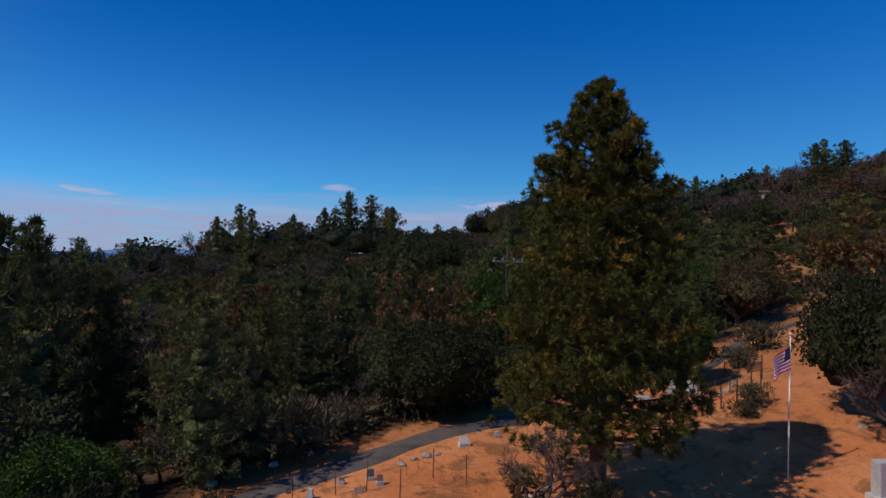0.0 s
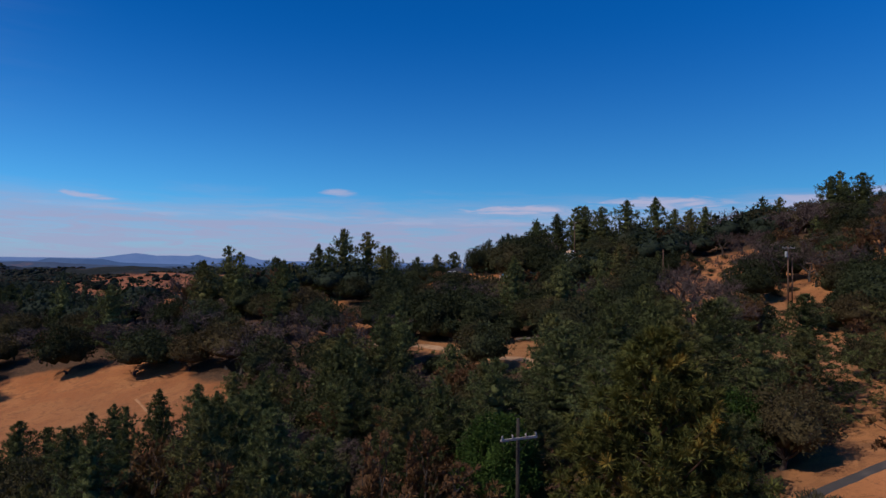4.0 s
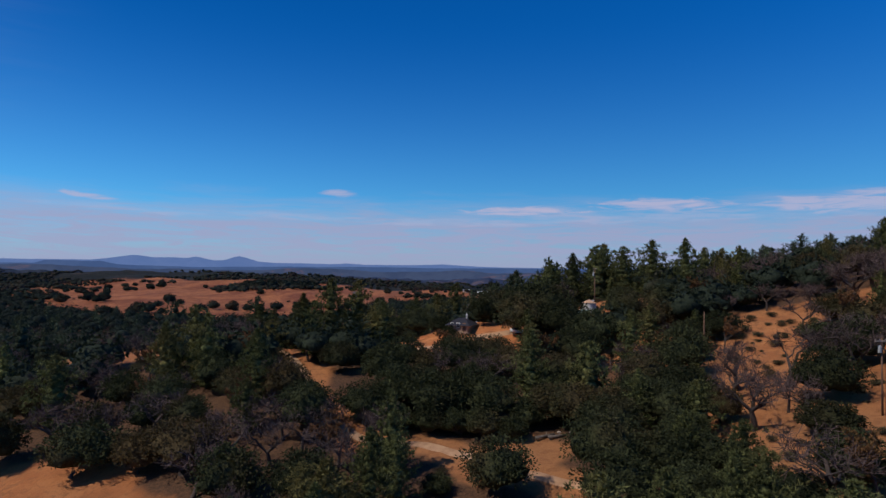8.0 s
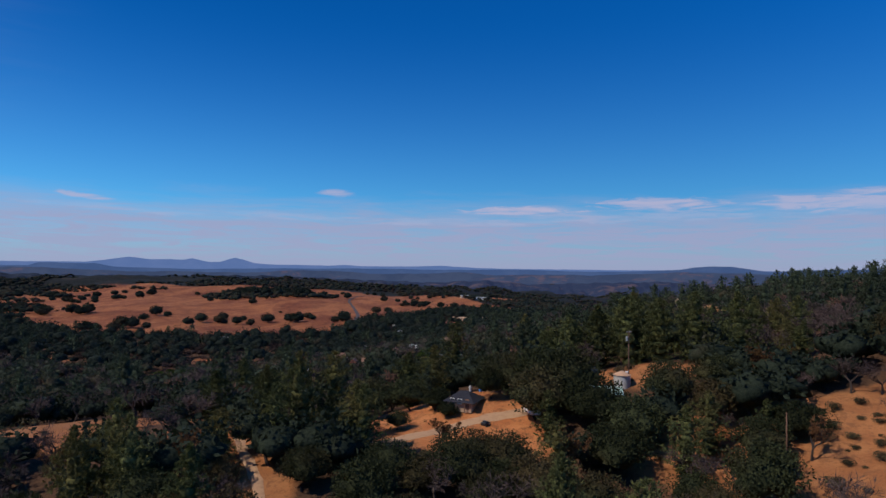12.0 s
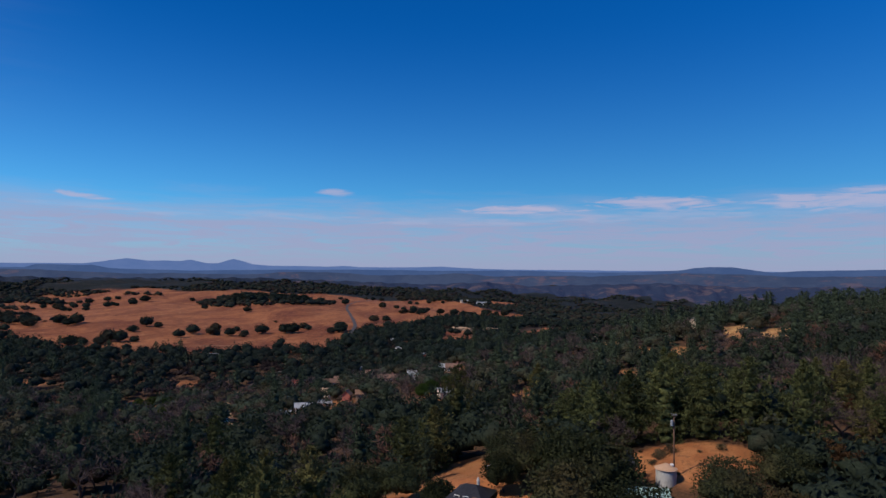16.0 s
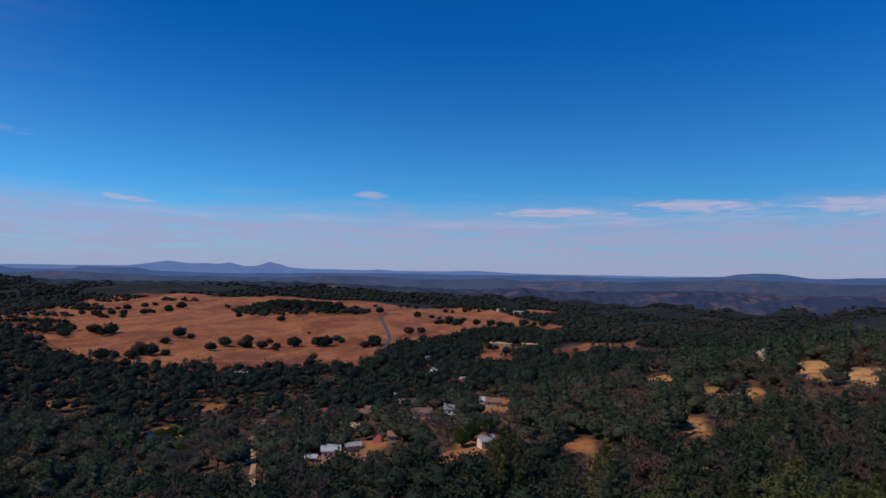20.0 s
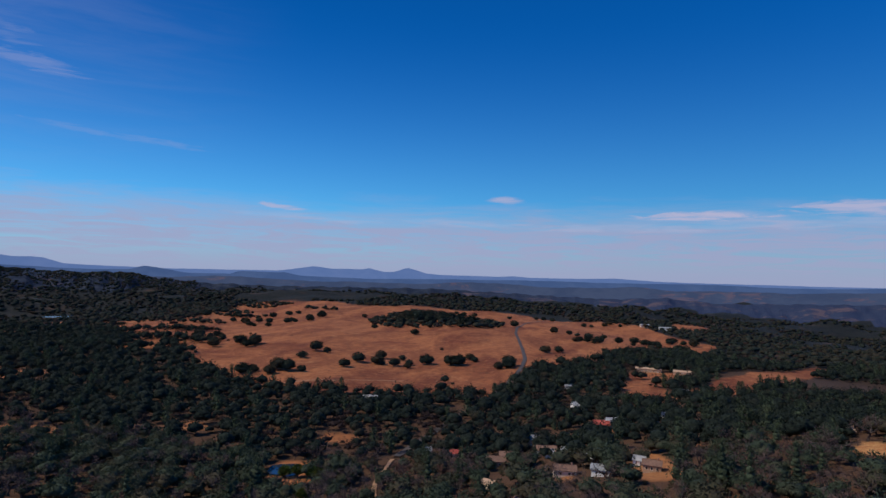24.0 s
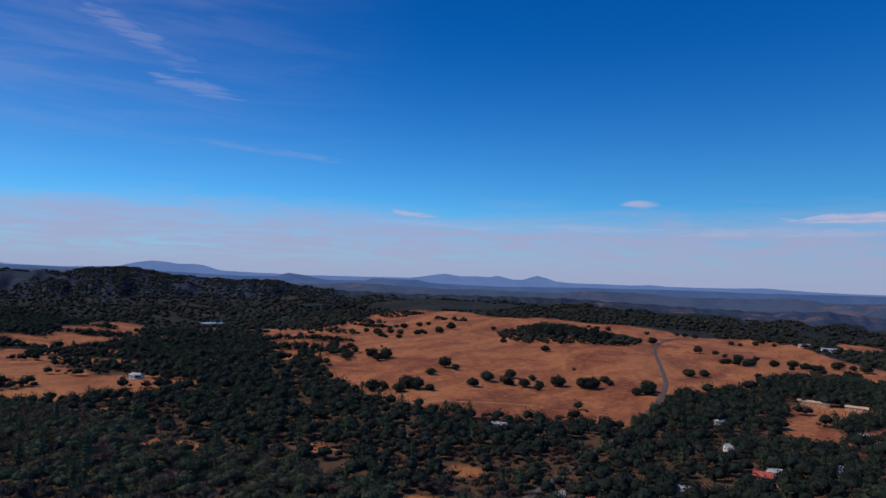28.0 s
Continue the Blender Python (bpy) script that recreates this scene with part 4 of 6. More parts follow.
MARKED_GULLY = [
    ("shrub_oak", 47.0, 100.0, 4.2, 3.6), ("bare", 61.0, 116.0, 7.5, 5.0), ("bare", -22.0, 116.5, 6.6, 3.6), ("oak", -34.0, 117.0, 8.0, 5.2), ("bare", -28.0, 118.0, 6.5, 4.6), ("oak", -41.5, 119.5, 6.5, 4.2), ("bare", 53.0, 120.0, 8.5, 5.5), ("oak", -52.0, 121.5, 8.2, 6.0),
    ("bare", 48.0, 124.0, 7.0, 4.2), ("bare", 66.0, 124.0, 7.0, 5.0), ("oak", 10.0, 124.5, 7.6, 5.0), ("oak", 2.0, 126.0, 8.0, 6.2), ("shrub_oak", 64.0, 126.0, 3.4, 2.8), ("oak", -68.0, 128.0, 9.5, 5.5), ("shrub_oak", 70.0, 130.0, 4.4, 3.8), ("bare", -60.0, 132.0, 7.0, 4.5),
    ("oak", -2.0, 132.0, 7.0, 5.0), ("shrub_oak", 67.0, 134.0, 4.0, 3.4), ("shrub_oak", 75.0, 134.0, 4.6, 4.0),
]
MARKED_TRACKSIDE = [
    ("shrub_oak", 81.0, 137.0, 4.6, 3.8), ("pine", -66.0, 140.0, 12.5, 4.2), ("oak", -8.0, 140.0, 7.5, 5.0), ("oak", 88.0, 142.0, 4.0, 4.0), ("pine", 38.0, 146.0, 10.0, 3.4), ("oak", 49.0, 146.0, 6.0, 4.2), ("oak", 56.0, 149.0, 5.5, 4.5), ("pine", 43.0, 150.0, 9.5, 3.2),
    ("oak", 96.0, 150.0, 7.0, 6.0), ("bare", 84.0, 152.0, 8.0, 6.0), ("oak", 13.0, 152.0, 6.5, 5.0), ("oak", 6.0, 153.0, 6.5, 5.0), ("oak", 33.0, 154.0, 8.0, 5.0), ("bare", 92.0, 156.0, 8.0, 6.0), ("pine", -9.5, 157.0, 12.0, 3.6), ("oak", 47.5, 158.0, 6.5, 4.4),
    ("rust", 2.6, 159.5, 5.6, 3.0), ("pine", -11.0, 160.0, 12.0, 4.2), ("oak", 27.5, 161.0, 9.0, 5.4),
]
MARKED_SLOPE = [
    ("pine", 20.8, 161.0, 8.5, 2.8), ("pine", -20.9, 163.0, 15.6, 4.6), ("oak", 41.3, 163.3, 7.8, 4.7), ("oak", 12.8, 178.5, 6.5, 3.4), ("oak", 52.0, 166.0, 6.5, 4.4), ("pine", 102.0, 166.0, 13.6, 4.2), ("pine", -15.6, 166.4, 15.2, 5.0), ("pine", 110.5, 167.0, 13.0, 4.0),
    ("oak", 20.0, 168.0, 9.5, 6.5), ("pine", 106.0, 169.0, 14.4, 4.4), ("oak", -4.8, 171.8, 3.4, 2.4), ("oak", 25.5, 172.0, 10.0, 7.0), ("shrub_oak", 4.2, 174.6, 2.5, 2.0), ("pine", 61.0, 178.0, 14.5, 4.6), ("oak", 22.0, 178.0, 9.5, 6.0), ("shrub_oak", 2.0, 178.5, 4.2, 2.8),
    ("pine", 55.0, 183.0, 14.0, 4.5), ("oak", 16.0, 183.0, 8.0, 5.0), ("oak", -2.8, 184.0, 6.5, 3.6),
]
MARKED_YARD = [
    ("pine", 72.2, 192.3, 11.0, 3.4), ("oak", -10.5, 185.0, 8.0, 5.0), ("pine", 79.7, 189.5, 10.8, 3.4), ("pine", 49.0, 187.0, 13.0, 4.2), ("pine", 76.0, 190.5, 10.4, 3.2), ("pine", 43.0, 189.0, 14.5, 4.6), ("pine", 37.0, 190.0, 13.5, 4.4), ("oak", 24.0, 190.0, 8.5, 5.0),
    ("pine", 31.0, 192.0, 13.0, 4.4), ("pine", 46.0, 194.0, 15.0, 4.8), ("oak", 17.0, 196.0, 7.5, 4.6), ("pine", 29.0, 203.0, 11.5, 4.2), ("pine", 34.0, 206.0, 12.0, 4.6), ("pine", -4.0, 208.0, 13.0, 4.2), ("pine", 2.0, 214.0, 14.0, 4.4), ("pine", 61.0, 238.0, 15.5, 4.6),
]
MARKED_BANK = [
    ("shrub_oak", 0.5, 122.6, 4.2, 3.0), ("shrub_oak", 4.5, 121.5, 3.8, 2.8), ("shrub_oak", 8.5, 120.5, 4.4, 3.0), ("shrub_oak", 12.0, 119.0, 3.6, 2.4), ("shrub_oak", -4.5, 124.0, 4.0, 3.0), ("oak", -9.5, 127.5, 6.5, 4.4),
    ("shrub_oak", 15.0, 123.5, 4.4, 3.0), ("oak", 6.0, 130.0, 7.5, 5.0), ("oak", -5.0, 131.0, 7.0, 4.6), ("bare", -13.0, 122.5, 6.0, 3.6), ("bare", -18.0, 119.5, 6.4, 3.8), ("shrub_oak", -24.0, 113.0, 2.6, 2.0), ("shrub_oak", -17.0, 110.0, 2.2, 1.7),
    ("shrub_oak", -8.0, 113.0, 2.8, 2.2), ("brush", -11.0, 107.0, 1.6, 1.6), ("pine", -14.0, 100.0, 8.0, 2.6), ("pine", -9.0, 97.0, 7.0, 2.4), ("shrub_oak", 1.0, 106.0, 2.6, 2.0),
]
MARKED_RIDGE = [
    ("oak", 87.0, 173.0, 8.5, 4.6), ("oak", 91.0, 176.0, 9.0, 4.6), ("pine", 95.1, 177.5, 10.6, 2.2), ("bare", 83.0, 176.0, 8.2, 4.8), ("bare", 86.6, 185.4, 8.4, 4.8), ("pine", 59.6, 197.7, 9.6, 3.4),
    ("oak", 99.0, 172.0, 8.0, 5.0), ("pine", 26.8, 229.2, 17.0, 4.4), ("pine", 9.4, 258.7, 19.0, 4.8), ("pine", -49.8, 229.0, 14.5, 4.4), ("pine", 33.8, 205.4, 13.0, 4.0), ("oak", 42.6, 134.1, 9.0, 5.0),
]
MARKED = MARKED_GRAVEYARD + MARKED_LANE + MARKED_HOLLOW + MARKED_GULLY + MARKED_TRACKSIDE + MARKED_SLOPE + MARKED_YARD + MARKED_RIDGE + MARKED_BANK
for kind, x, y, tall, wide in MARKED:
    ms = (KINDS if y < 75 else MID)[kind]
    k = int(abs(x * 3 + y)) % len(ms)
    size = wide / WIDE[kind]
    plant(ms[k], x, y, size, x * 1.7 + y, 0.1, tall / TALL[kind][k] / size)
# brush and saplings along the far side of the lane
rng = R(55)
for (ax, ay), (bx, by) in zip(CEMETERY_ROAD[1:10], CEMETERY_ROAD[2:11]):
    long = math.hypot(bx - ax, by - ay)
    for j in range(int(long / 0.9)):
        f, off = (j + rng.uniform(0, 1)) * 0.9 / long, rng.uniform(3.0, 5.2)
        x, y = ax + (bx - ax) * f - (by - ay) / long * off, ay + (by - ay) * f + (bx - ax) / long * off
        which = ("brush", "brush", "bare", "rust", "oak", "pine")[int(rng.integers(6))]
        ms, tall = KINDS[which], rng.uniform(1.4, 3.0)
        k = int(rng.integers(len(ms)))
        size = tall / TALL[which][k]
        plant(ms[k], x, y, size * 1.25, rng.uniform(0, 6.28), 0.1, 0.9)

MARK_XY = np.array([(m[1], m[2], m[4]) for m in MARKED])


# ---------------------------------------------------------------- woods
def in_view(x, y):
    """The parts of the land that lie ahead along the walk."""
    ahead = (y > -6) & (np.abs(x) < 0.76 * (y + 8) + 9)
    ax, ay = x + 13, y - 130
    az = np.arctan2(ax, ay)
    return ahead | ((az > radians(-63)) & (az < radians(12)) & (np.hypot(ax, ay) > 165))


GROVES = [(-285, 1205, 115, 165, 20), (-215, 1130, 40, 50, 0), (-500, 800, 65, 22, 10), (-470, 705, 60, 18, 10), (-420, 610, 60, 20, 15), (-590, 925, 60, 20, 15), (-640, 1040, 55, 20, 10), (-760, 1250, 90, 30, 30), (-650, 1180, 50, 18, 10), (-720, 1080, 60, 22, 10), (-560, 1330, 40, 16, 0), (-780, 1480, 90, 40, 0)]


def in_grove(x, y):
    hit = np.zeros(np.shape(x), bool)
    for cx, cy, a, b, turn in GROVES:
        c, s = math.cos(radians(turn)), math.sin(radians(turn))
        u, v = (x - cx) * c + (y - cy) * s, -(x - cx) * s + (y - cy) * c
        hit |= (u / a) ** 2 + (v / b) ** 2 < 1
    return hit


# open spots kept clear to the camera's view: x, y, radius
SIGHT_SPOTS = [(60, 135, 5), (60, 144, 4), (5, 168, 9), (14, 167, 6), (-5, 167, 6), (47, 81, 4), (39, 67, 3), (5, 323, 4), (-8, 313, 3), (-36, 320, 3),
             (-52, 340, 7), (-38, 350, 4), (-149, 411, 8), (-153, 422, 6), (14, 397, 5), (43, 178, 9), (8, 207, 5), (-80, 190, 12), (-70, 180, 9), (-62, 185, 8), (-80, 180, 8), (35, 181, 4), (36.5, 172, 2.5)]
SIGHT_SPOTS += [(36, 447, 4), (6, 474, 4), (-107, 466, 4), (-180, 590, 7), (20, 655, 14), (55, 640, 9), (90, 690, 9), (120, 745, 9), (155, 800, 9), (190, 860, 9), (-1000, 1138, 30)]
SIGHT_SPOTS += [(-70, 313, 2.5), (-74, 322, 2.5), (-80, 342, 2.5), (-88, 362, 2.5), (-96, 385, 2.5), (-102, 405, 2.5), (-105, 430, 2.5), (-1, 119.3, 2.5), (6, 114.8, 3), (13, 107.6, 3), (18, 119, 3)] + [(x, y, 2.2) for x, y in ((7, 320), (19.5, 309.5), (-20, 397), (-6, 392), (-31, 443), (-20, 436), (-52, 425), (-27, 346), (-31.5, 343), (-43, 344), (13, 392), (-49, 436), (-35, 457), (-29, 437), (-10, 417), (9, 404), (53, 641), (-30, 643), (-68, 639), (-48, 383), (-76, 445), (93, 437))]
SIGHT_SPOTS += [(x, y, r) for x, y, r in ((16, 387, 4), (-3.5, 498, 4), (42, 487, 3), (-39, 334, 4), (6, 328, 4), (-6, 311, 2), )]


SIGHT_SPOTS += [(x, y, 0.7 * a) for x, y, a, b, turn in CLEARINGS_HILLSIDE]


def blocks_sight(x, y, tall):
    """True where a tree would hide an open spot from the camera's path; only low brush is set there."""
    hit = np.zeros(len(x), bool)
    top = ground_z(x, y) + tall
    for sx, sy, r in SIGHT_SPOTS:
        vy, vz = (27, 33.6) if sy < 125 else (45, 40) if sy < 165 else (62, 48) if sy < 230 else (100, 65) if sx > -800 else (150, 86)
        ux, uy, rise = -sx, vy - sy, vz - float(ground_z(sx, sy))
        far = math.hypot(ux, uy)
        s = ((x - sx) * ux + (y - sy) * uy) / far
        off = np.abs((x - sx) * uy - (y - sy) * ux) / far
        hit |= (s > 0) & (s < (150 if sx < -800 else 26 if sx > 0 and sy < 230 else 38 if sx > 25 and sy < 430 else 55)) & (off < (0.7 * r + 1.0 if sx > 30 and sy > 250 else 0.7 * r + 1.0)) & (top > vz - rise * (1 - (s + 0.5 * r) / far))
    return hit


def scatter(y0, y1, cell, seed):
    """Spots for trees on a shaken grid between two distances, and their kinds."""
    rng = R(seed)
    half = min(2600, 1.6 * y1 + 60)
    gx, gy = np.meshgrid(np.arange(-half, min(half, 0.8 * y1 + 20), cell), np.arange(y0, y1, cell))
    x = gx.ravel() + rng.uniform(-0.42, 0.42, gx.size) * cell
    y = gy.ravel() + rng.uniform(-0.42, 0.42, gx.size) * cell
    ok = in_view(x, y) & (y >= y0) & (y < y1) & ~in_clearing(x, y, 0.8)
    ok &= ~(south_of_road(x, y) & (x > -40) & (x < 60) & (y < 60)) & (near_line(x, y, CEMETERY_ROAD) > 2.6)
    ok &= (near_line(x, y, DIRT_TRACK) > 2.0) & (near_line(x, y, VALLEY_ROAD) > np.where(y > 660, 7.5, np.where((y > 480) | (y < 305), 1.8, 3.4))) & (near_line(x, y, YARD_DRIVE) > 3.0)
    ok &= ~((np.abs(x - 0.122 * y) < 2.4) & (y > 24) & (y < 41))
    if y0 < 260:
        for mx, my, mw in MARK_XY:
            ok &= np.hypot(x - mx, y - my) > 0.75 * mw + 0.8
    sav = open_field(x, y) & ~in_grove(x, y)
    ok &= ~(sav & (rng.uniform(0, 1, len(x)) > 0.004))
    gap = sway(x, y, 0.055, 4.0) + 0.35 * sway(x, y, 0.16, 2.0)
    ok &= ~((gap > np.where(y < 250, 0.92, 0.86)) & (y < 720) & (y > 60))
    big = sway(x, y, 0.0065, 9.0) + 0.4 * sway(x, y, 0.021, 5.0)
    ok &= ~((y > 700) & (big > np.where((y > 1500) | (x < -900), 0.38, 0.8)) & ~sav & ~in_grove(x, y))
    x, y, sav = x[ok], y[ok], sav[ok]
    u = rng.uniform(0, 1, len(x))
    mixv = 0.5 + 0.5 * sway(x, y, 0.035, 7.0)
    right = np.clip((x - 0.0 + 0.08 * (y - 150)) / 60, 0, 1) * np.clip((y - 150) / 60, 0, 1)
    pine = np.clip(0.14 + 0.25 * (mixv - 0.5) + 0.22 * right, 0.04, 0.50)
    pine = np.where(y > 235, np.minimum(pine, 0.10), pine)
    pine = np.where((x > 90) & (y > 290), 0.28, pine)
    pine = np.where(y > 420, np.where(x > 40, 0.15, 0.08), pine)
    pine = np.where((y < 100) & (x < 30), 0.56, pine)
    pine = np.where((x > 35) & (y < 150), 0.05, pine)
    pine = np.where((x > 52) & (y >= 150) & (y < 250), 0.10, pine)
    pine = np.where((y > 190) & (x < -10 - 0.05 * (y - 190)), 0.05, pine)
    bare = np.where(y > 420, 0.14, 0.24) + 0.22 * (sway(x, y, 0.03, 2.5) > 0.25) + np.where((x > 36) & (y < 160), 0.22, 0.0) + np.where((x < -8) & (y > 82) & (y < 150), 0.28, 0.0)
    bare = bare + np.where((x < 20) & (y < 78), 0.32, 0.0)
    bare = bare + np.where((x > 25) & (y > 200) & (y < 480), 0.12, 0.0)
    kind = np.where(u < pine, 0, np.where(u < pine + bare * (1 - pine), 2, 1))
    v = rng.uniform(0, 1, len(x))
    kind = np.where((kind == 2) & (v < np.where(y < 100, 0.55, 0.2)), 3, kind)
    kind = np.where((kind == 1) & (v < 0.08), 4, kind)
    kind = np.where(sav, 1, kind)
    # trees that stand in the camera's line to an open spot become brush
    kind = np.where(blocks_sight(x, y, np.array([12.5, 7.0, 7.0, 7.5, 0.0])[kind]), 4, kind)
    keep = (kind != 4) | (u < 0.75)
    return x[keep], y[keep], kind[keep], rng



# oaks standing alone or in small clumps on the open savanna: x, y, how many, half width of the clump
SAVANNA_OAKS = [(-349, 1057, 1, 0), (-145, 792, 4, 13), (-198, 758, 5, 17), (-230, 740, 4, 11), (-243, 701, 1, 0), (-300, 766, 2, 8), (-304, 735, 1, 0), (-302, 661, 5, 16), (-275, 659, 3, 10),
                (-428, 784, 3, 12), (-392, 773, 1, 0), (-390, 801, 2, 5), (-491, 842, 4, 20), (-101, 755, 2, 5), (-86, 768, 1, 0), (-63, 903, 2, 7), (-5, 955, 1, 0), (-24, 1052, 6, 18), (-61, 1129, 2, 8)]
FAR_SAVANNA_OAKS = [(25, 1426, 4, 18), (-158, 1217, 2, 8), (-488, 1096, 5, 20), (-575, 1187, 4, 22), (-498, 1207, 3, 12), (-660, 1176, 4, 24), (-550, 1060, 3, 14), (-590, 1075, 3, 16), (-520, 1010, 2, 10),
                    (60, 1160, 4, 16), (95, 1110, 4, 18), (30, 1080, 2, 9), (118, 1190, 4, 20), (-280, 1460, 3, 20), (-120, 1440, 3, 16), (-430, 1240, 1, 0), (-250, 980, 1, 0), (-20, 1380, 3, 20)]
FIELD_OAKS = models(4, *O_TAGS, lambda i: oak_shape(6.2, 4.2, R(170 + i), 26, 26, (0.9, 0.5), 0.80, 0.9, 0.10, False, 1), MAT_OAKBARK, MAT_VALLEY_HAZE, "oaks on the savanna")
rng = R(77)
for cx, cy, many, half in SAVANNA_OAKS + FAR_SAVANNA_OAKS:
    for j in range(many):
        a = rng.uniform(0, 6.28)
        ms = FIELD_OAKS
        ob = plant(ms[int(rng.integers(4))], cx + half * (j / max(1, many - 1) * 2 - 1) + rng.normal(0, 3), cy + rng.normal(0, 4 + 0.7 * half), rng.uniform(0.9, 1.9), a, 0.3, rng.uniform(0.75, 1.0))
        tagged(ob, "round dark oak alone on the dry savanna", "tree", "oaks on the savanna")

# the dark grove on the crown of the savanna
for j in range(46):
    a, o = rng.uniform(0, 6.28), math.sqrt(rng.uniform(0, 1))
    ob = plant(FIELD_OAKS[int(rng.integers(4))], -275 + 95 * o * math.cos(a) - 40 * o * math.sin(a), 1180 + 105 * o * math.sin(a), rng.uniform(1.3, 2.3), a, 0.3, rng.uniform(0.8, 1.1))
    tagged(ob, "dark oak in the grove crowning the savanna", "tree", "oaks on the savanna")

NAMES = ["pine", "oak", "bare", "rust", "brush"]
counts = dict.fromkeys(NAMES, 0)
left_over = []
for y0, y1, cell, seed in ((-6, 78, 4.8, 1), (78, 135, 5.2, 11), (135, 190, 5.7, 2)):
    x, y, kind, rng = scatter(y0, y1, cell, seed)
    for i in np.argsort(y):
        n = NAMES[kind[i]]
        s = rng.uniform(0.62, 1.0) if y[i] < 78 else rng.uniform(0.7, 1.1)
        if x[i] < -14 and 58 < y[i] < 100:
            s *= 0.62
        if n == "pine" and x[i] > 25:
            s *= 0.75
        if x[i] > 45 and y[i] > 150:
            s *= 0.85
        room = 12.3 + 0.028 * y[i] + 0.10 * max(0.0, x[i] - 12) - float(ground_z(x[i], y[i]))
        if y[i] < 78:
            s = min(s, max(0.3, room / (1.1 * (12.5, 7.0, 7.2, 8.2, 2.2)[kind[i]])))
        if counts[n] >= (150 if n == "oak" else 280):
            left_over.append((x[i], y[i], kind[i]))
            continue
        counts[n] += 1
        ms = (KINDS if y[i] < 78 else MID)[n]
        plant(ms[int(rng.integers(len(ms)))], x[i], y[i], s, rng.uniform(0, 6.28), 0.1, rng.uniform(0.9, 1.1))


# low shrubs dotted over the open slopes
rng = R(66)
gx, gy = rng.uniform(28, 90, 4000), rng.uniform(72, 190, 4000)
keep = in_view(gx, gy) & in_clearing(gx, gy, 1.5) & (near_line(gx, gy, YARD_DRIVE) > 3)
for x, y in list(zip(gx[keep], gy[keep]))[:110]:
    k = int(rng.integers(2))
    plant(BRUSHES[k], x, y, rng.uniform(0.22, 0.75), rng.uniform(0, 6.28), 0.08, rng.uniform(0.7, 1.1))


def woods(name, label, spots, shapes, bark, leaf, low, high, smooth=False):
    """Many trees too far off to be told apart, joined into one mesh."""
    vs, fs, ms, n = [], [], [], 0
    rng = R(len(spots) + 5)
    spots = np.asarray(spots)
    if not len(spots):
        return
    pick = rng.integers(0, len(shapes), len(spots))
    for k, ((wv, wf), (cv, cf)) in enumerate(shapes):
        p = spots[pick == k]
        if not len(p):
            continue
        s, a = rng.uniform(low, high, len(p)), rng.uniform(0, 6.28, len(p))
        tv, tf = np.concatenate([wv, cv]), np.concatenate([wf, cf + len(wv)])
        c, d = np.cos(a)[:, None], np.sin(a)[:, None]
        sx = s * rng.uniform(0.88, 1.12, len(p))
        v = np.stack([(tv[:, 0] * c - tv[:, 1] * d) * sx[:, None] + p[:, :1], (tv[:, 0] * d + tv[:, 1] * c) * sx[:, None] + p[:, 1:2],
                      tv[:, 2] * s[:, None] + (np.maximum(ground_z(p[:, 0], p[:, 1]), slope_z(p[:, 0], p[:, 1])) - 0.15)[:, None]], -1)
        f = tf[None] + (np.arange(len(p)) * len(tv))[:, None, None] + n
        vs.append(v.reshape(-1, 3))
        fs.append(f.reshape(-1, 3))
        ms.append(np.tile(np.r_[np.zeros(len(wf), int), np.ones(len(cf), int)], len(p)))
        n += len(p) * len(tv)
    ob = new(name, mesh_of(name, np.concatenate(vs), np.concatenate(fs), [bark, leaf], np.concatenate(ms), smooth))
    tagged(ob, label, "woods", kind="stuff")


FAR_PINE = [pine_shape(12.0, (3.9, 3.6, 4.2, 3.7)[i], R(100 + i), 15, 5, 4, (0.85, 0.22), 0.05, (2.6, 2.0, 3.2, 2.4)[i], 0.42, False, 0.40, 1.2) for i in range(4)]
FAR_OAK = [oak_shape(6.0, 3.9, R(110 + i), 15, 13, (0.85, 0.45), 0.78, 0.75, 0.2, False, 0) for i in range(4)]
FAR_BARE = [bare_shape(6.6, 4.3, R(120 + i), 3, 9, (2.0, 0.13)) for i in range(4)]
FAR_RUST = [bare_shape(7.0, 3.2, R(125 + i), 3, 9, (1.6, 0.18), 0.7) for i in range(2)]
FAR_BRUSH = [bush_shape(1.8, 1.7, R(130 + i), 3, 16, (0.7, 0.3)) for i in range(2)]
for y0, y1, cell, seed, name in ((190, 300, 6.6, 3, "near"), (300, 430, 6.6, 4, "middle")):
    x, y, kind, rng = scatter(y0, y1, cell, seed)
    if seed == 3 and left_over:
        lx, ly, lk = (np.array(a) for a in zip(*left_over))
        x, y, kind = np.r_[x, lx], np.r_[y, ly], np.r_[kind, lk]
    for k, (shapes, bark, leaf, what) in enumerate(((FAR_PINE, MAT_BARK, MAT_PINE_HAZE, "pine_woods"), (FAR_OAK, MAT_OAKBARK, MAT_OAK_HAZE, "oak_woods"),
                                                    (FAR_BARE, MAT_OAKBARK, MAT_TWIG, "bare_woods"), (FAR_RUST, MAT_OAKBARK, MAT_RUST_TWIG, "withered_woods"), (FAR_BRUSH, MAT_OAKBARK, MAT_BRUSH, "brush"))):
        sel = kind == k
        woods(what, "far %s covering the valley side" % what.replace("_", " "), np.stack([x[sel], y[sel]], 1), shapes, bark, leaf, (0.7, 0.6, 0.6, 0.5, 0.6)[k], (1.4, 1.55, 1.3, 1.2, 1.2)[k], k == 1)

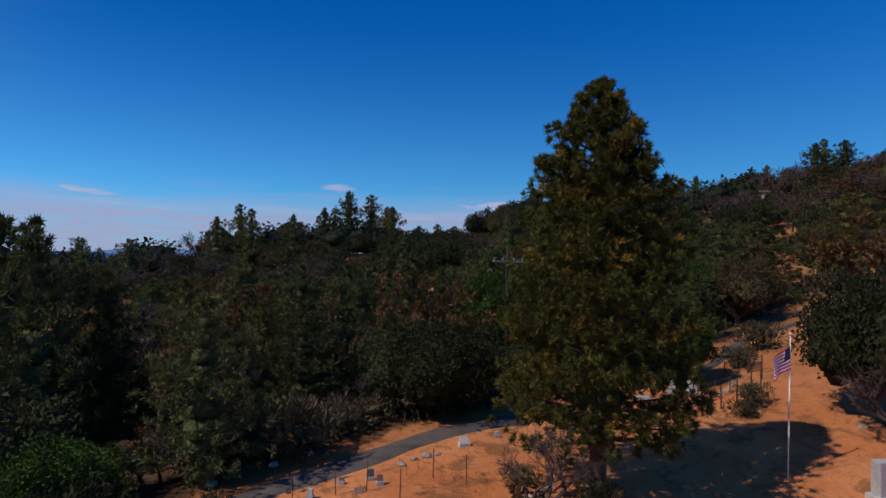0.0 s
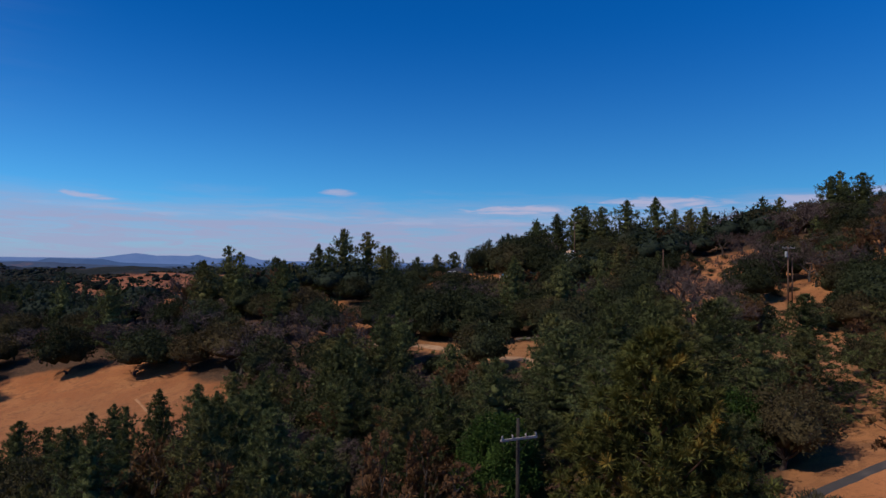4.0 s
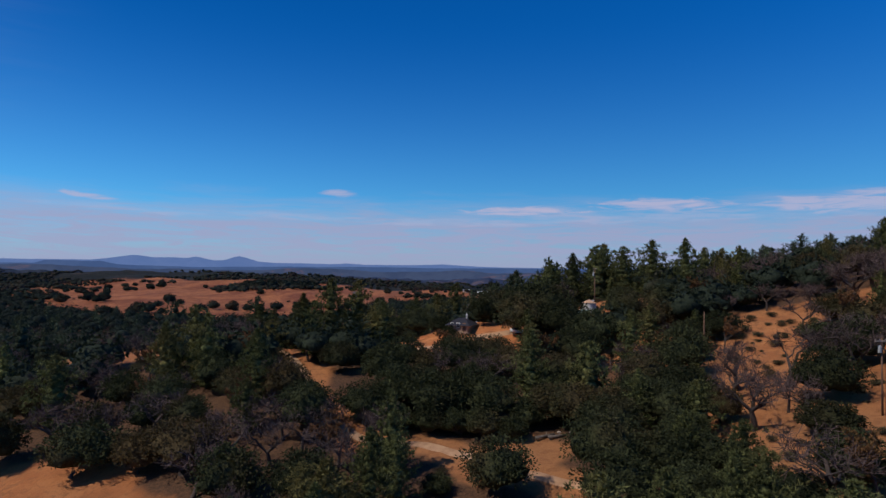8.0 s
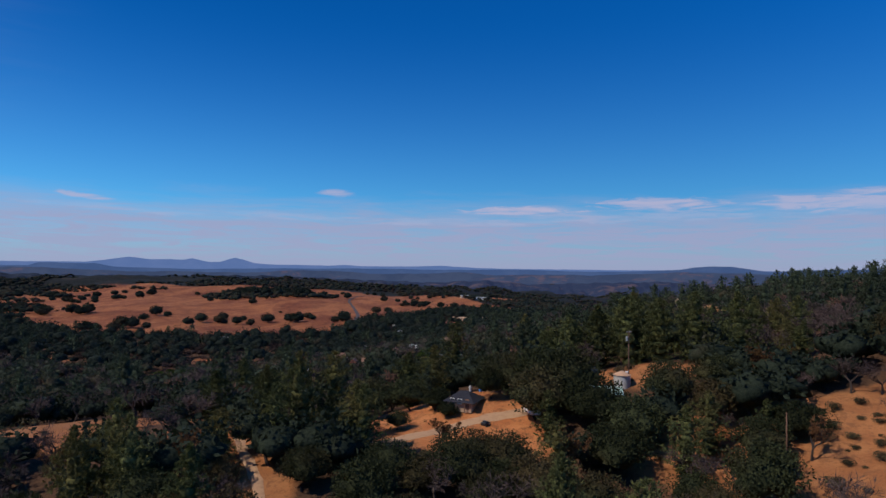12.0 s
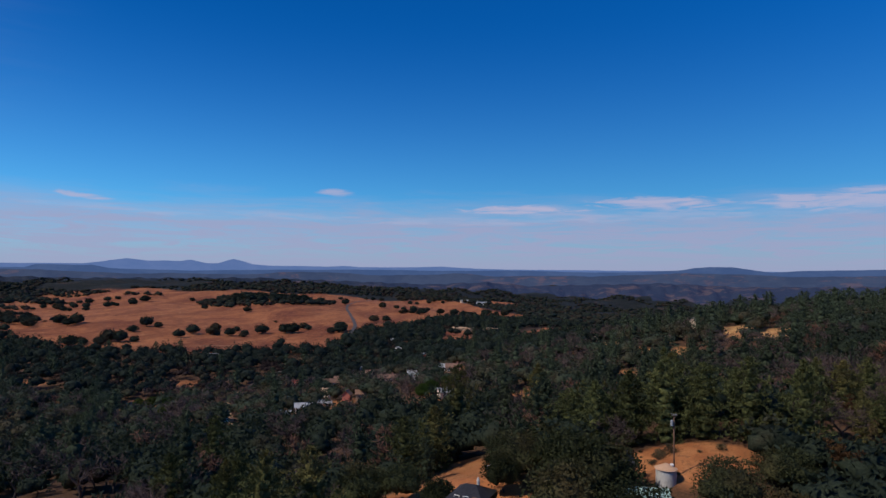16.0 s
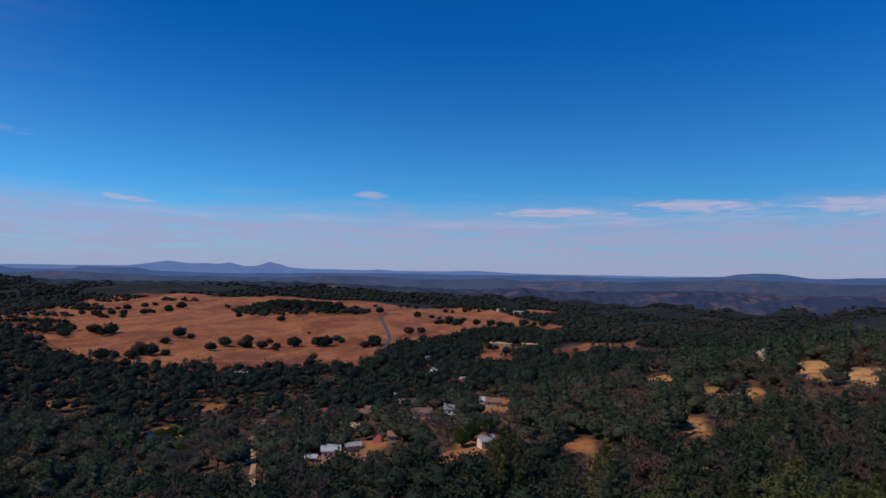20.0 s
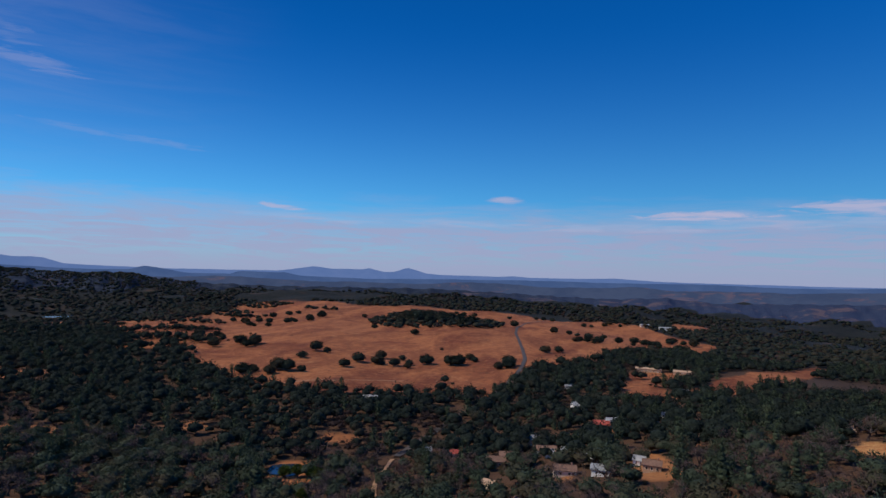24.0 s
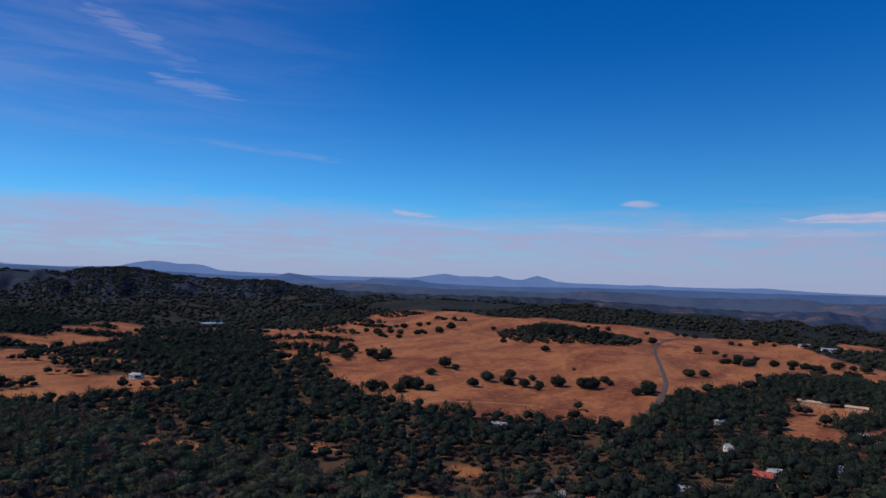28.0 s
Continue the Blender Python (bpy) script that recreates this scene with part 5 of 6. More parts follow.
TINY_OAK = [oak_shape(6.2 + 0.5 * i, 4.3, R(140 + i), 12, 6, (0.95, 0.55), 0.66, 0.8, 0.06, False, 0) for i in range(5)]
TINY_BARE = [oak_shape(6.0 + 0.5 * i, 4.0, R(145 + i), 11, 7, (1.1, 0.32), 0.42, 0.9, 0.10, False, 0) for i in range(3)]
TINY_PINE = [pine_shape(11.0, 3.2, R(150 + i), 8, 3, 2, (1.8, 0.5), 0.05, 1.6, 0.3, False, 0.45) for i in range(3)]
x, y, kind, rng = scatter(430, 950, 7.6, 5)
woods("oak_woods", "dark oak woods far across the valley", np.stack([x, y], 1)[(kind == 1) | (kind == 4)], TINY_OAK, MAT_OAKBARK, MAT_VALLEY_HAZE, 0.45, 1.6)
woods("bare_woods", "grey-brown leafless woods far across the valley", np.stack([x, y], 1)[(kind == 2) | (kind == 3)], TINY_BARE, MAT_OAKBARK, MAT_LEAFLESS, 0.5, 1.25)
woods("pine_woods", "scattered pines far across the valley", np.stack([x, y], 1)[kind == 0], TINY_PINE, MAT_BARK, MAT_PINE_HAZE, 0.7, 1.1)
DOT_OAK = [oak_shape(6.0, 5.6, R(160 + i), 5, 2, (1.9, 1.1), 0.80, 0.7, 0.02, False, -1) for i in range(5)]
x, y, kind, rng = scatter(950, 2300, 12.5, 6)
thin = (rng.uniform(0, 1, len(x)) < np.where(y > 1650, 0.75, 1.0)) & (sway(x, y, 0.012, 6.0) + 0.5 * sway(x, y, 0.04, 8.0) < 0.75) | in_grove(x, y)
thin &= (slope_z(x, y) < ground_z(x, y)) | (np.degrees(np.arctan2(x, y)) < -24)
thin &= (x > -1000) | (rng.uniform(0, 1, len(x)) < 0.75)
x, y, kind = x[thin], y[thin], kind[thin]
woods("oak_woods", "dark woods on the distant ridges", np.stack([x, y], 1)[kind != 2], DOT_OAK, MAT_OAKBARK, MAT_VALLEY_HAZE, 0.5, 1.5)
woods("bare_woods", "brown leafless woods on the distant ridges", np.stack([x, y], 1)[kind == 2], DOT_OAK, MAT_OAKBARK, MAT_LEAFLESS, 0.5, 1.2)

# dry grass standing in tufts on the open ground near the walk
rng = R(404)
gx, gy = rng.uniform(-75, 85, 90000), rng.uniform(6, 215, 90000)
keep = in_view(gx, gy) & (in_clearing(gx, gy, 2.0) | (south_of_road(gx, gy) & (gy < 60)) | ((gx > 35) & (gy < 160))) & (near_line(gx, gy, CEMETERY_ROAD) > 1.6) & (near_line(gx, gy, DIRT_TRACK) > 1.3)
gx, gy = gx[keep][:9000], gy[keep][:9000]
tuft = Soup()
base = np.repeat(np.stack([gx, gy, ground_z(gx, gy) - 0.03], 1), 5, 0) + rng.normal(0, 0.12, (5 * len(gx), 3)) * [1, 1, 0]
leaves(tuft, base, np.tile([[0, 0, 1.0]], (len(base), 1)), 0.17, 0.035, rng, 0.6)
tagged(new("dry_grass", mesh_of("dry_grass", *tuft.done(), MAT_STRAW)), "tufts of dry straw-coloured grass on bare earth", "grass", kind="stuff")

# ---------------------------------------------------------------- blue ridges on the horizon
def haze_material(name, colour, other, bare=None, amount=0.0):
    """Far hills whose haze is painted as a glowing colour; some have bare patches."""
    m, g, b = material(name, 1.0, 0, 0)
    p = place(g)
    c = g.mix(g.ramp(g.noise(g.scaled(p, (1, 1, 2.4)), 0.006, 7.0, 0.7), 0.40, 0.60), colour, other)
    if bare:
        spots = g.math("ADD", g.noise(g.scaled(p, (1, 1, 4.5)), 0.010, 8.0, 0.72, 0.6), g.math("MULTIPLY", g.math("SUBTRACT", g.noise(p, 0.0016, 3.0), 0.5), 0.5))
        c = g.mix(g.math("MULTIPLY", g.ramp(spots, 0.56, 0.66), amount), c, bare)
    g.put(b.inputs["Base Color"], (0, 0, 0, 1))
    # the haze colour is emitted, no sun or air makes it
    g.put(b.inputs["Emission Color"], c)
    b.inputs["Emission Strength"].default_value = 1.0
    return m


def ridge(distance, tops, wobble, seed, mat, label):
    """A far range: bearings and heights (degrees above the eye at 65 m), with small unevenness."""
    az = np.linspace(-75, 48, 620)
    el = np.interp(az, [a for a, _ in tops], [e for _, e in tops])
    k = np.array([0.55, 1.3, 2.9, 6.1])
    for j, f in enumerate(k):
        el = el + wobble / (j + 1) * np.sin(az * f + seed * (j + 1.7))
    top = 65 + distance * np.tan(np.radians(el))
    x, y = distance * np.sin(np.radians(az)), distance * np.cos(np.radians(az))
    back = 1.06
    v = np.concatenate([np.stack([x * 0.97, y * 0.97, np.full_like(x, -140)], 1), np.stack([x, y, top], 1), np.stack([x * back, y * back, np.full_like(x, -140)], 1)])
    n = len(az)
    i = np.arange(n - 1)[:, None]
    f = np.concatenate([np.concatenate([i, i + 1, i + 1 + n, i + n], 1), np.concatenate([i + n, i + n + 1, i + 2 * n + 1, i + 2 * n], 1)])
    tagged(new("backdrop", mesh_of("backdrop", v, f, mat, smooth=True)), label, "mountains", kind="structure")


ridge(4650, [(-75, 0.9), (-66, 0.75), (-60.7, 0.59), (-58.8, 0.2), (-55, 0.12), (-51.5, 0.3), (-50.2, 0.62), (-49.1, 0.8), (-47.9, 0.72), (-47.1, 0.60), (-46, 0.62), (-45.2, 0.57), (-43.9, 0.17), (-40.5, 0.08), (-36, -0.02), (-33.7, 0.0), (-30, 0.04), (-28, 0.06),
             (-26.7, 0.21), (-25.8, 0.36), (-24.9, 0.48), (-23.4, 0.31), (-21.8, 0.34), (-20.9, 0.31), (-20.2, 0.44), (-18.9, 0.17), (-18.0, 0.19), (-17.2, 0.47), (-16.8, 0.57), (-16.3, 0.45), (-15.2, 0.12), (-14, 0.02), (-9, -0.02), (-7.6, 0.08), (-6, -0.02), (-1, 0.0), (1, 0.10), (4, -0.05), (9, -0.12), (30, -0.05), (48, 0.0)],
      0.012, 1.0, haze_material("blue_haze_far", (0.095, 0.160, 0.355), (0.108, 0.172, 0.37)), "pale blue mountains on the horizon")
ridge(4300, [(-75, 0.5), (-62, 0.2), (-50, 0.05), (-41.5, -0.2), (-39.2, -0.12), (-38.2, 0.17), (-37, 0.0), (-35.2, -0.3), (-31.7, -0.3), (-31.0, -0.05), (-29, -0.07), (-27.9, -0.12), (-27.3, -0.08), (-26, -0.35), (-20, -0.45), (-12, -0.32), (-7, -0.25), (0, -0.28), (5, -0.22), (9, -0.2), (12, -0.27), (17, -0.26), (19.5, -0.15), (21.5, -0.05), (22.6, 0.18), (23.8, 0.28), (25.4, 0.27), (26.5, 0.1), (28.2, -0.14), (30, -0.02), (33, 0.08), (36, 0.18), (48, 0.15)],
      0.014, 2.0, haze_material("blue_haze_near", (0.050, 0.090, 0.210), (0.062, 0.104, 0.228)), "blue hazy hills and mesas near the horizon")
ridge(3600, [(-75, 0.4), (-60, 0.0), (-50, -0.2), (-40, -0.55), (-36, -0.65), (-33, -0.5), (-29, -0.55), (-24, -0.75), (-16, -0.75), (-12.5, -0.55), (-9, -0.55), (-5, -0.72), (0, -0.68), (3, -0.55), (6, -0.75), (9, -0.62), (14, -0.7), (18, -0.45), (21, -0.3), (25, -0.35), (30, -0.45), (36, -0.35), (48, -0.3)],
      0.035, 4.0, haze_material("blue_grey_haze", (0.040, 0.060, 0.124), (0.052, 0.073, 0.140), (0.140, 0.092, 0.120), 0.5), "blue-grey hills with bare patches")


def far_slope_material():
    """Chaparral slopes with a few kilometres of haze painted into the base colour, with bare reddish patches."""
    m, g, b = material("hazy_chaparral", 1.0, 0, 0.02)
    p = place(g)
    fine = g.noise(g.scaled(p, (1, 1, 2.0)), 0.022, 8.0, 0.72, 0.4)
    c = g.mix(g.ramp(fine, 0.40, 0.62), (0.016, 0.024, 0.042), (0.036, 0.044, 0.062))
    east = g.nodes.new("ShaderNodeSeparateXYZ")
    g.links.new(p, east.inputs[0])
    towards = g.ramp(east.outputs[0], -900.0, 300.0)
    # more of the painted haze blue towards the east
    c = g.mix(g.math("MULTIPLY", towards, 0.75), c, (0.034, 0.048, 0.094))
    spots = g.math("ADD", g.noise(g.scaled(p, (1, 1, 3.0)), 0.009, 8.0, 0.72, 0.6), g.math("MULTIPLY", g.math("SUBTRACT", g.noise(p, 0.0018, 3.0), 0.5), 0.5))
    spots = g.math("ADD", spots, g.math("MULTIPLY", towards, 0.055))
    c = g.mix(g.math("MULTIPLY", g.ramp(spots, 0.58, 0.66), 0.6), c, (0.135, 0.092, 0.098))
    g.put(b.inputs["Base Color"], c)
    bump(g, b, fine, 0.8, 12.0)
    return m


def far_slopes(label):
    """The wooded hills beyond the valley as one sheet, closed behind the crest."""
    az, f = np.meshgrid(np.linspace(-75, 48, 700), np.linspace(0, 1, 40))
    near = np.interp(az, SLOPE_FOOT[0], SLOPE_FOOT[1])
    d = near + (SLOPE_TOP - near) * f
    x, y = d * np.sin(np.radians(az)), d * np.cos(np.radians(az))
    z = slope_z(x, y)
    v = np.concatenate([np.stack([x, y, z], -1).reshape(-1, 3), np.stack([x[-1] * 1.05, y[-1] * 1.05, np.full(x.shape[1], -140)], -1)])
    n = x.shape[1]
    i = (np.arange(40)[:, None] * n + np.arange(n - 1)[None]).reshape(-1, 1)
    q = np.concatenate([i, i + 1, i + 1 + n, i + n], 1)
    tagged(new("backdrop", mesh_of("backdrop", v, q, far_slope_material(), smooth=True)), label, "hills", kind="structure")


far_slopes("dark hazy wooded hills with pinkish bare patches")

# ---------------------------------------------------------------- materials of built things
MAT_STONE = plain("grey_granite", (0.28, 0.28, 0.29), (0.40, 0.39, 0.40), 14.0, 0.6)
MAT_PALE = plain("pale_marble", (0.34, 0.33, 0.33), (0.48, 0.46, 0.45), 9.0, 0.7)
MAT_DARKSTONE = plain("dark_granite", (0.09, 0.09, 0.10), (0.16, 0.16, 0.17), 14.0, 0.45)
MAT_REDSTONE = plain("reddish_stone", (0.24, 0.12, 0.09), (0.34, 0.18, 0.13), 10.0, 0.8)
MAT_ROCK = plain("field_rock", (0.20, 0.16, 0.14), (0.36, 0.30, 0.26), 3.0, 0.95, 0, 0.8)
MAT_POLE = plain("weathered_pole_wood", (0.014, 0.011, 0.010), (0.032, 0.024, 0.020), 4.0, 0.9)
MAT_POLE_RED = plain("brown_pole_wood", (0.10, 0.055, 0.035), (0.16, 0.09, 0.06), 4.0, 0.9)
MAT_ARM = plain("grey_crossarm_wood", (0.20, 0.17, 0.15), (0.30, 0.26, 0.23), 6.0, 0.9)
MAT_LOG = plain("weathered_log", (0.085, 0.070, 0.062), (0.15, 0.125, 0.11), 4.0, 0.95)
MAT_STEEL = plain("painted_steel_pole", (0.60, 0.60, 0.62), (0.72, 0.72, 0.74), 8.0, 0.45, 0.0, 0)
MAT_RUST = plain("rusty_steel", (0.07, 0.045, 0.035), (0.13, 0.075, 0.05), 20.0, 0.85, 0.2)
MAT_CERAMIC = plain("glazed_insulator", (0.22, 0.20, 0.20), (0.32, 0.30, 0.30), 8.0, 0.3, 0, 0)
MAT_CAN = plain("grey_enamel", (0.24, 0.25, 0.26), (0.33, 0.34, 0.35), 6.0, 0.5, 0, 0)
MAT_RED = plain("red_cloth", (0.42, 0.02, 0.035), (0.52, 0.035, 0.05), 8.0, 0.8, 0, 0)
MAT_WHITE = plain("white_cloth", (0.72, 0.70, 0.70), (0.82, 0.80, 0.80), 8.0, 0.8, 0, 0)
MAT_NAVY = plain("navy_cloth", (0.012, 0.018, 0.07), (0.020, 0.028, 0.10), 8.0, 0.8, 0, 0)
MAT_SLATE = plain("dark_roofing", (0.012, 0.013, 0.020), (0.024, 0.024, 0.033), 2.0, 0.9)
MAT_GREENROOF = plain("pale_green_metal_roof", (0.26, 0.38, 0.34), (0.34, 0.46, 0.42), 2.0, 0.5)
MAT_WHITEROOF = plain("white_metal_roof", (0.22, 0.23, 0.24), (0.35, 0.35, 0.35), 0.5, 0.6)
MAT_GREYROOF = plain("grey_shingle_roof", (0.20, 0.20, 0.21), (0.30, 0.29, 0.29), 1.6, 0.85)
MAT_BROWNROOF = plain("brown_shingle_roof", (0.13, 0.075, 0.055), (0.21, 0.12, 0.085), 1.6, 0.85)
MAT_REDROOF = plain("red_painted_roof", (0.30, 0.055, 0.04), (0.40, 0.085, 0.06), 1.6, 0.7)
MAT_CREAM = plain("cream_stucco", (0.58, 0.46, 0.36), (0.70, 0.57, 0.46), 2.0, 0.9)
MAT_LID = plain("tan_painted_lid", (0.44, 0.27, 0.17), (0.54, 0.35, 0.23), 1.5, 0.7)
MAT_TAN = plain("tan_plank_wall", (0.36, 0.23, 0.15), (0.46, 0.31, 0.21), 3.0, 0.9)
MAT_BARN = plain("red_barn_paint", (0.30, 0.09, 0.07), (0.40, 0.14, 0.11), 3.0, 0.85)
MAT_TRIM = plain("white_trim_paint", (0.70, 0.69, 0.67), (0.80, 0.79, 0.77), 6.0, 0.6, 0, 0)
MAT_BLUE = plain("blue_plastic", (0.05, 0.16, 0.42), (0.07, 0.20, 0.50), 5.0, 0.4, 0, 0)
MAT_RUBBER = plain("black_rubber", (0.015, 0.015, 0.016), (0.03, 0.03, 0.03), 10.0, 0.85, 0, 0)
MAT_BLACK = plain("black_paint", (0.02, 0.02, 0.024), (0.04, 0.04, 0.045), 5.0, 0.35, 0, 0)


def glass_material():
    m, g, b = material("dark_window_glass", 0.08, 0.0, 0.5)
    b.inputs["Base Color"].default_value = (0.02, 0.025, 0.03, 1)
    return m


def water_material():
    m, g, b = material("still_water", 0.05, 0.0, 0.5)
    b.inputs["Base Color"].default_value = (0.015, 0.03, 0.05, 1)
    bump(g, b, g.noise(place(g), 0.8, 3.0), 0.05, 0.1)
    return m


MAT_GLASS, MAT_WATER = glass_material(), water_material()


def gz(x, y):
    return float(ground_z(x, y))


# ---------------------------------------------------------------- graveyard
def gravestone(x, y, w, h, d, mat, label, turn=0.0, slant=0.0, rounded=False, plinth=True):
    """A headstone on its plinth; slant leans its face back."""
    w, h, d = (0.66 * w, 0.62 * h, 0.66 * d) if x < 8 else (0.85 * w, 0.80 * h, 0.85 * d)
    ob = thing("gravestone", label, "gravestone", (x, y, gz(x, y)), turn, "gravestones in the graveyard")
    z0 = -0.12
    if plinth:
        part("plinth", box(bmesh.new(), -w * 0.62, w * 0.62, -d * 0.8, d * 0.8, z0, 0.14, 0.012), MAT_STONE if mat is not MAT_STONE else MAT_PALE, ob)
        z0 = 0.137
    bm = box(bmesh.new(), -w / 2, w / 2, -d / 2, d / 2, z0, h, 0.0)
    for v in bm.verts:
        if v.co.z > h - 0.01 and v.co.y < 0:
            v.co.y += slant
    top = [e for e in bm.edges if all(v.co.z > h - 0.01 for v in e.verts)]
    if rounded:
        ends = [e for e in top if abs(e.verts[0].co.x - e.verts[1].co.x) < 0.01]
        bmesh.ops.bevel(bm, geom=ends, offset=w * 0.3, segments=5, affect="EDGES", profile=0.5)
    bmesh.ops.bevel(bm, geom=[e for e in bm.edges if e.calc_face_angle(0) > 0.6], offset=0.015, segments=1, affect="EDGES")
    slab = part("slab", bm, mat, ob)
    return ob


gravestone(2.0, 28.7, 0.62, 0.66, 0.34, MAT_STONE, "grey granite slant marker beside the lane", 14, 0.20)
gravestone(3.6, 29.9, 0.34, 0.46, 0.16, MAT_PALE, "small pale marble headstone by the lane", 10, 0, True)
gravestone(-3.9, 23.7, 0.32, 0.62, 0.20, MAT_PALE, "narrow white headstone with a square top", -8)
gravestone(-1.85, 25.3, 0.40, 0.72, 0.20, MAT_DARKSTONE, "dark granite headstone with a pale edge", 12)
gravestone(-1.45, 24.8, 0.36, 0.66, 0.22, MAT_REDSTONE, "reddish headstone with a pale cap", 12)
gravestone(-2.15, 24.0, 0.56, 0.34, 0.30, MAT_REDSTONE, "low reddish slant marker in dry grass", 20, 0.16, False, False)
gravestone(-2.95, 25.0, 0.30, 0.40, 0.18, MAT_DARKSTONE, "low dark headstone in dry grass", 0)
gravestone(15.7, 36.9, 0.75, 0.85, 0.45, MAT_PALE, "large pale slanted monument behind the fence", -12, 0.25)
gravestone(14.6, 37.2, 0.55, 1.10, 0.24, MAT_PALE, "tall white rounded headstone under the pine", -6, 0, True)
gravestone(12.6, 36.4, 1.1, 0.22, 0.50, MAT_STONE, "low white ledger slab under the pine", -10, 0, False, False)
gravestone(9.2, 34.0, 0.9, 0.34, 0.50, MAT_STONE, "low grey ledger slab in pine shade", 8, 0, False, False)
gravestone(11.0, 32.4, 0.5, 0.60, 0.22, MAT_REDSTONE, "reddish headstone in the pine's shade", 6)
gravestone(17.15, 23.2, 1.10, 1.72, 0.55, MAT_STONE, "massive grey granite monument block on the slope", 6)
gravestone(4.9, 24.4, 0.5, 0.36, 0.30, MAT_ROCK, "rough stone marker among dry shrubs", 30, 0.1, False, False)

# low kerb round the fenced plot
plot = thing("grave_kerb", "low pale stone kerb round a fenced plot", "kerb", (0, 0, 0))
for (ax, ay), (bx, by) in (((14.4, 35.0), (17.6, 36.4)), ((17.6, 36.4), (18.4, 37.6)), ((14.4, 35.0), (14.0, 36.2))):
    bm = bmesh.new()
    n = 5
    for i in range(n):
        s, e = i / n, (i + 1) / n
        p = Vector((ax + (bx - ax) * s, ay + (by - ay) * s, 0))
        q = Vector((ax + (bx - ax) * e, ay + (by - ay) * e, 0))
        p.z, q.z = gz(p.x, p.y) + 0.02, gz(q.x, q.y) + 0.02
        rod(bm, p, q, 0.10, 0.10, 4)
    part("kerb_stone", bm, MAT_ROCK, plot)


def fence(name, label, posts, height, mat, wires, r=0.035, thick=0.006):
    """Posts along a line with wires strung between them."""
    ob = thing(name, label, "fence")
    tops = []
    rng = R(len(posts))
    for x, y in posts:
        lean = rng.normal(0, 0.03, 2)
        a, b = Vector((x, y, gz(x, y) - 0.3)), Vector((x + lean[0], y + lean[1], gz(x, y) + height * rng.uniform(0.92, 1.05)))
        part("post", rod(bmesh.new(), a, b, r, r * 0.9, 6), mat, ob)
        tops.append((a + Vector((0, 0, 0.3)), b))
    for w in wires:
        bm = bmesh.new()
        for (a0, b0), (a1, b1) in zip(tops, tops[1:]):
            rod(bm, a0.lerp(b0, w), a1.lerp(b1, w), thick, thick, 4)
        part("wire", bm, MAT_RUST, ob)
    return ob


fence("wire_fence", "sagging wire fence on thin rusty posts along the lane", [(-6.6, 22.4), (-4.5, 23.5), (-3.0, 23.9), (-1.9, 24.2), (-0.6, 23.2), (0.6, 25.4), (1.9, 24.8), (3.7, 25.4)], 1.15, MAT_RUST, (0.9, 0.55), 0.022, 0.004)
fence("plot_fence", "dark iron fence posts with a rail round a grave plot", [(14.6, 33.0), (15.1, 33.1), (15.9, 33.7), (17.0, 34.3), (18.1, 34.9), (19.2, 36.0), (19.8, 37.0), (19.9, 38.7)], 1.35, MAT_RUST, (0.93, 0.5), 0.045, 0.012)
fence("plot_fence", "short iron fence posts along the lane bend", [(15.2, 35.0), (16.4, 35.6), (17.4, 35.9), (19.8, 38.7), (18.2, 38.2)], 1.0, MAT_RUST, (0.9,), 0.035, 0.010)


def flag_pole(x, y, h):
    ob = thing("flagpole", "white steel flagpole with a drooping striped flag", "flagpole", (x, y, gz(x, y)))
    bm = rod(bmesh.new(), (0, 0, -0.3), (0.10, 0, h), 0.032, 0.020, 12)
    part("pole", bm, MAT_STEEL, ob, "white painted steel pole", True)
    bm = bmesh.new()
    bmesh.ops.create_uvsphere(bm, u_segments=10, v_segments=8, radius=0.075, matrix=Matrix.Translation((0.10, 0, h + 0.05)))
    part("finial", bm, MAT_CREAM, ob, "small ball finial", True)
    # cloth hanging off the pole in folds: thirteen stripes and a canton
    nu, nv = 18, 13
    hoist, fly, z_top = 0.95, 1.5, h - 0.42
    us, vs = np.linspace(0, 1, nu + 1), np.linspace(0, 1, nv + 1)
    u, v = np.meshgrid(us, vs)
    xx = 0.06 - 0.80 * u + 0.04 * np.sin(6 * u + 2 * v)
    yy = -0.05 - 0.10 * np.sin(8.0 * u + 1.2 * v) * u - 0.15 * u
    zz = z_top - hoist * v * (1 - 0.10 * u) - 0.55 * u ** 1.1
    verts = np.stack([xx, yy, zz], -1).reshape(-1, 3)
    i = (np.arange(nv)[:, None] * (nu + 1) + np.arange(nu)[None]).reshape(-1, 1)
    f = np.concatenate([i, i + 1, i + nu + 2, i + nu + 1], 1)
    row, col = np.divmod(np.arange(nu * nv), nu)
    idx = np.where((row < 7) & (col < 6), 2, row % 2)
    cloth = part("flag", mesh_of("flag", verts, f, [MAT_RED, MAT_WHITE, MAT_NAVY], idx, True), None, ob, "red and white striped flag with a navy canton")
    bm = bmesh.new()
    rod(bm, (0.10, -0.045, h), (0.02, -0.07, 1.2), 0.005, 0.005, 4)
    part("halyard", bm, MAT_WHITE, ob)
    return ob


flag_pole(14.85, 25.6, 5.75)


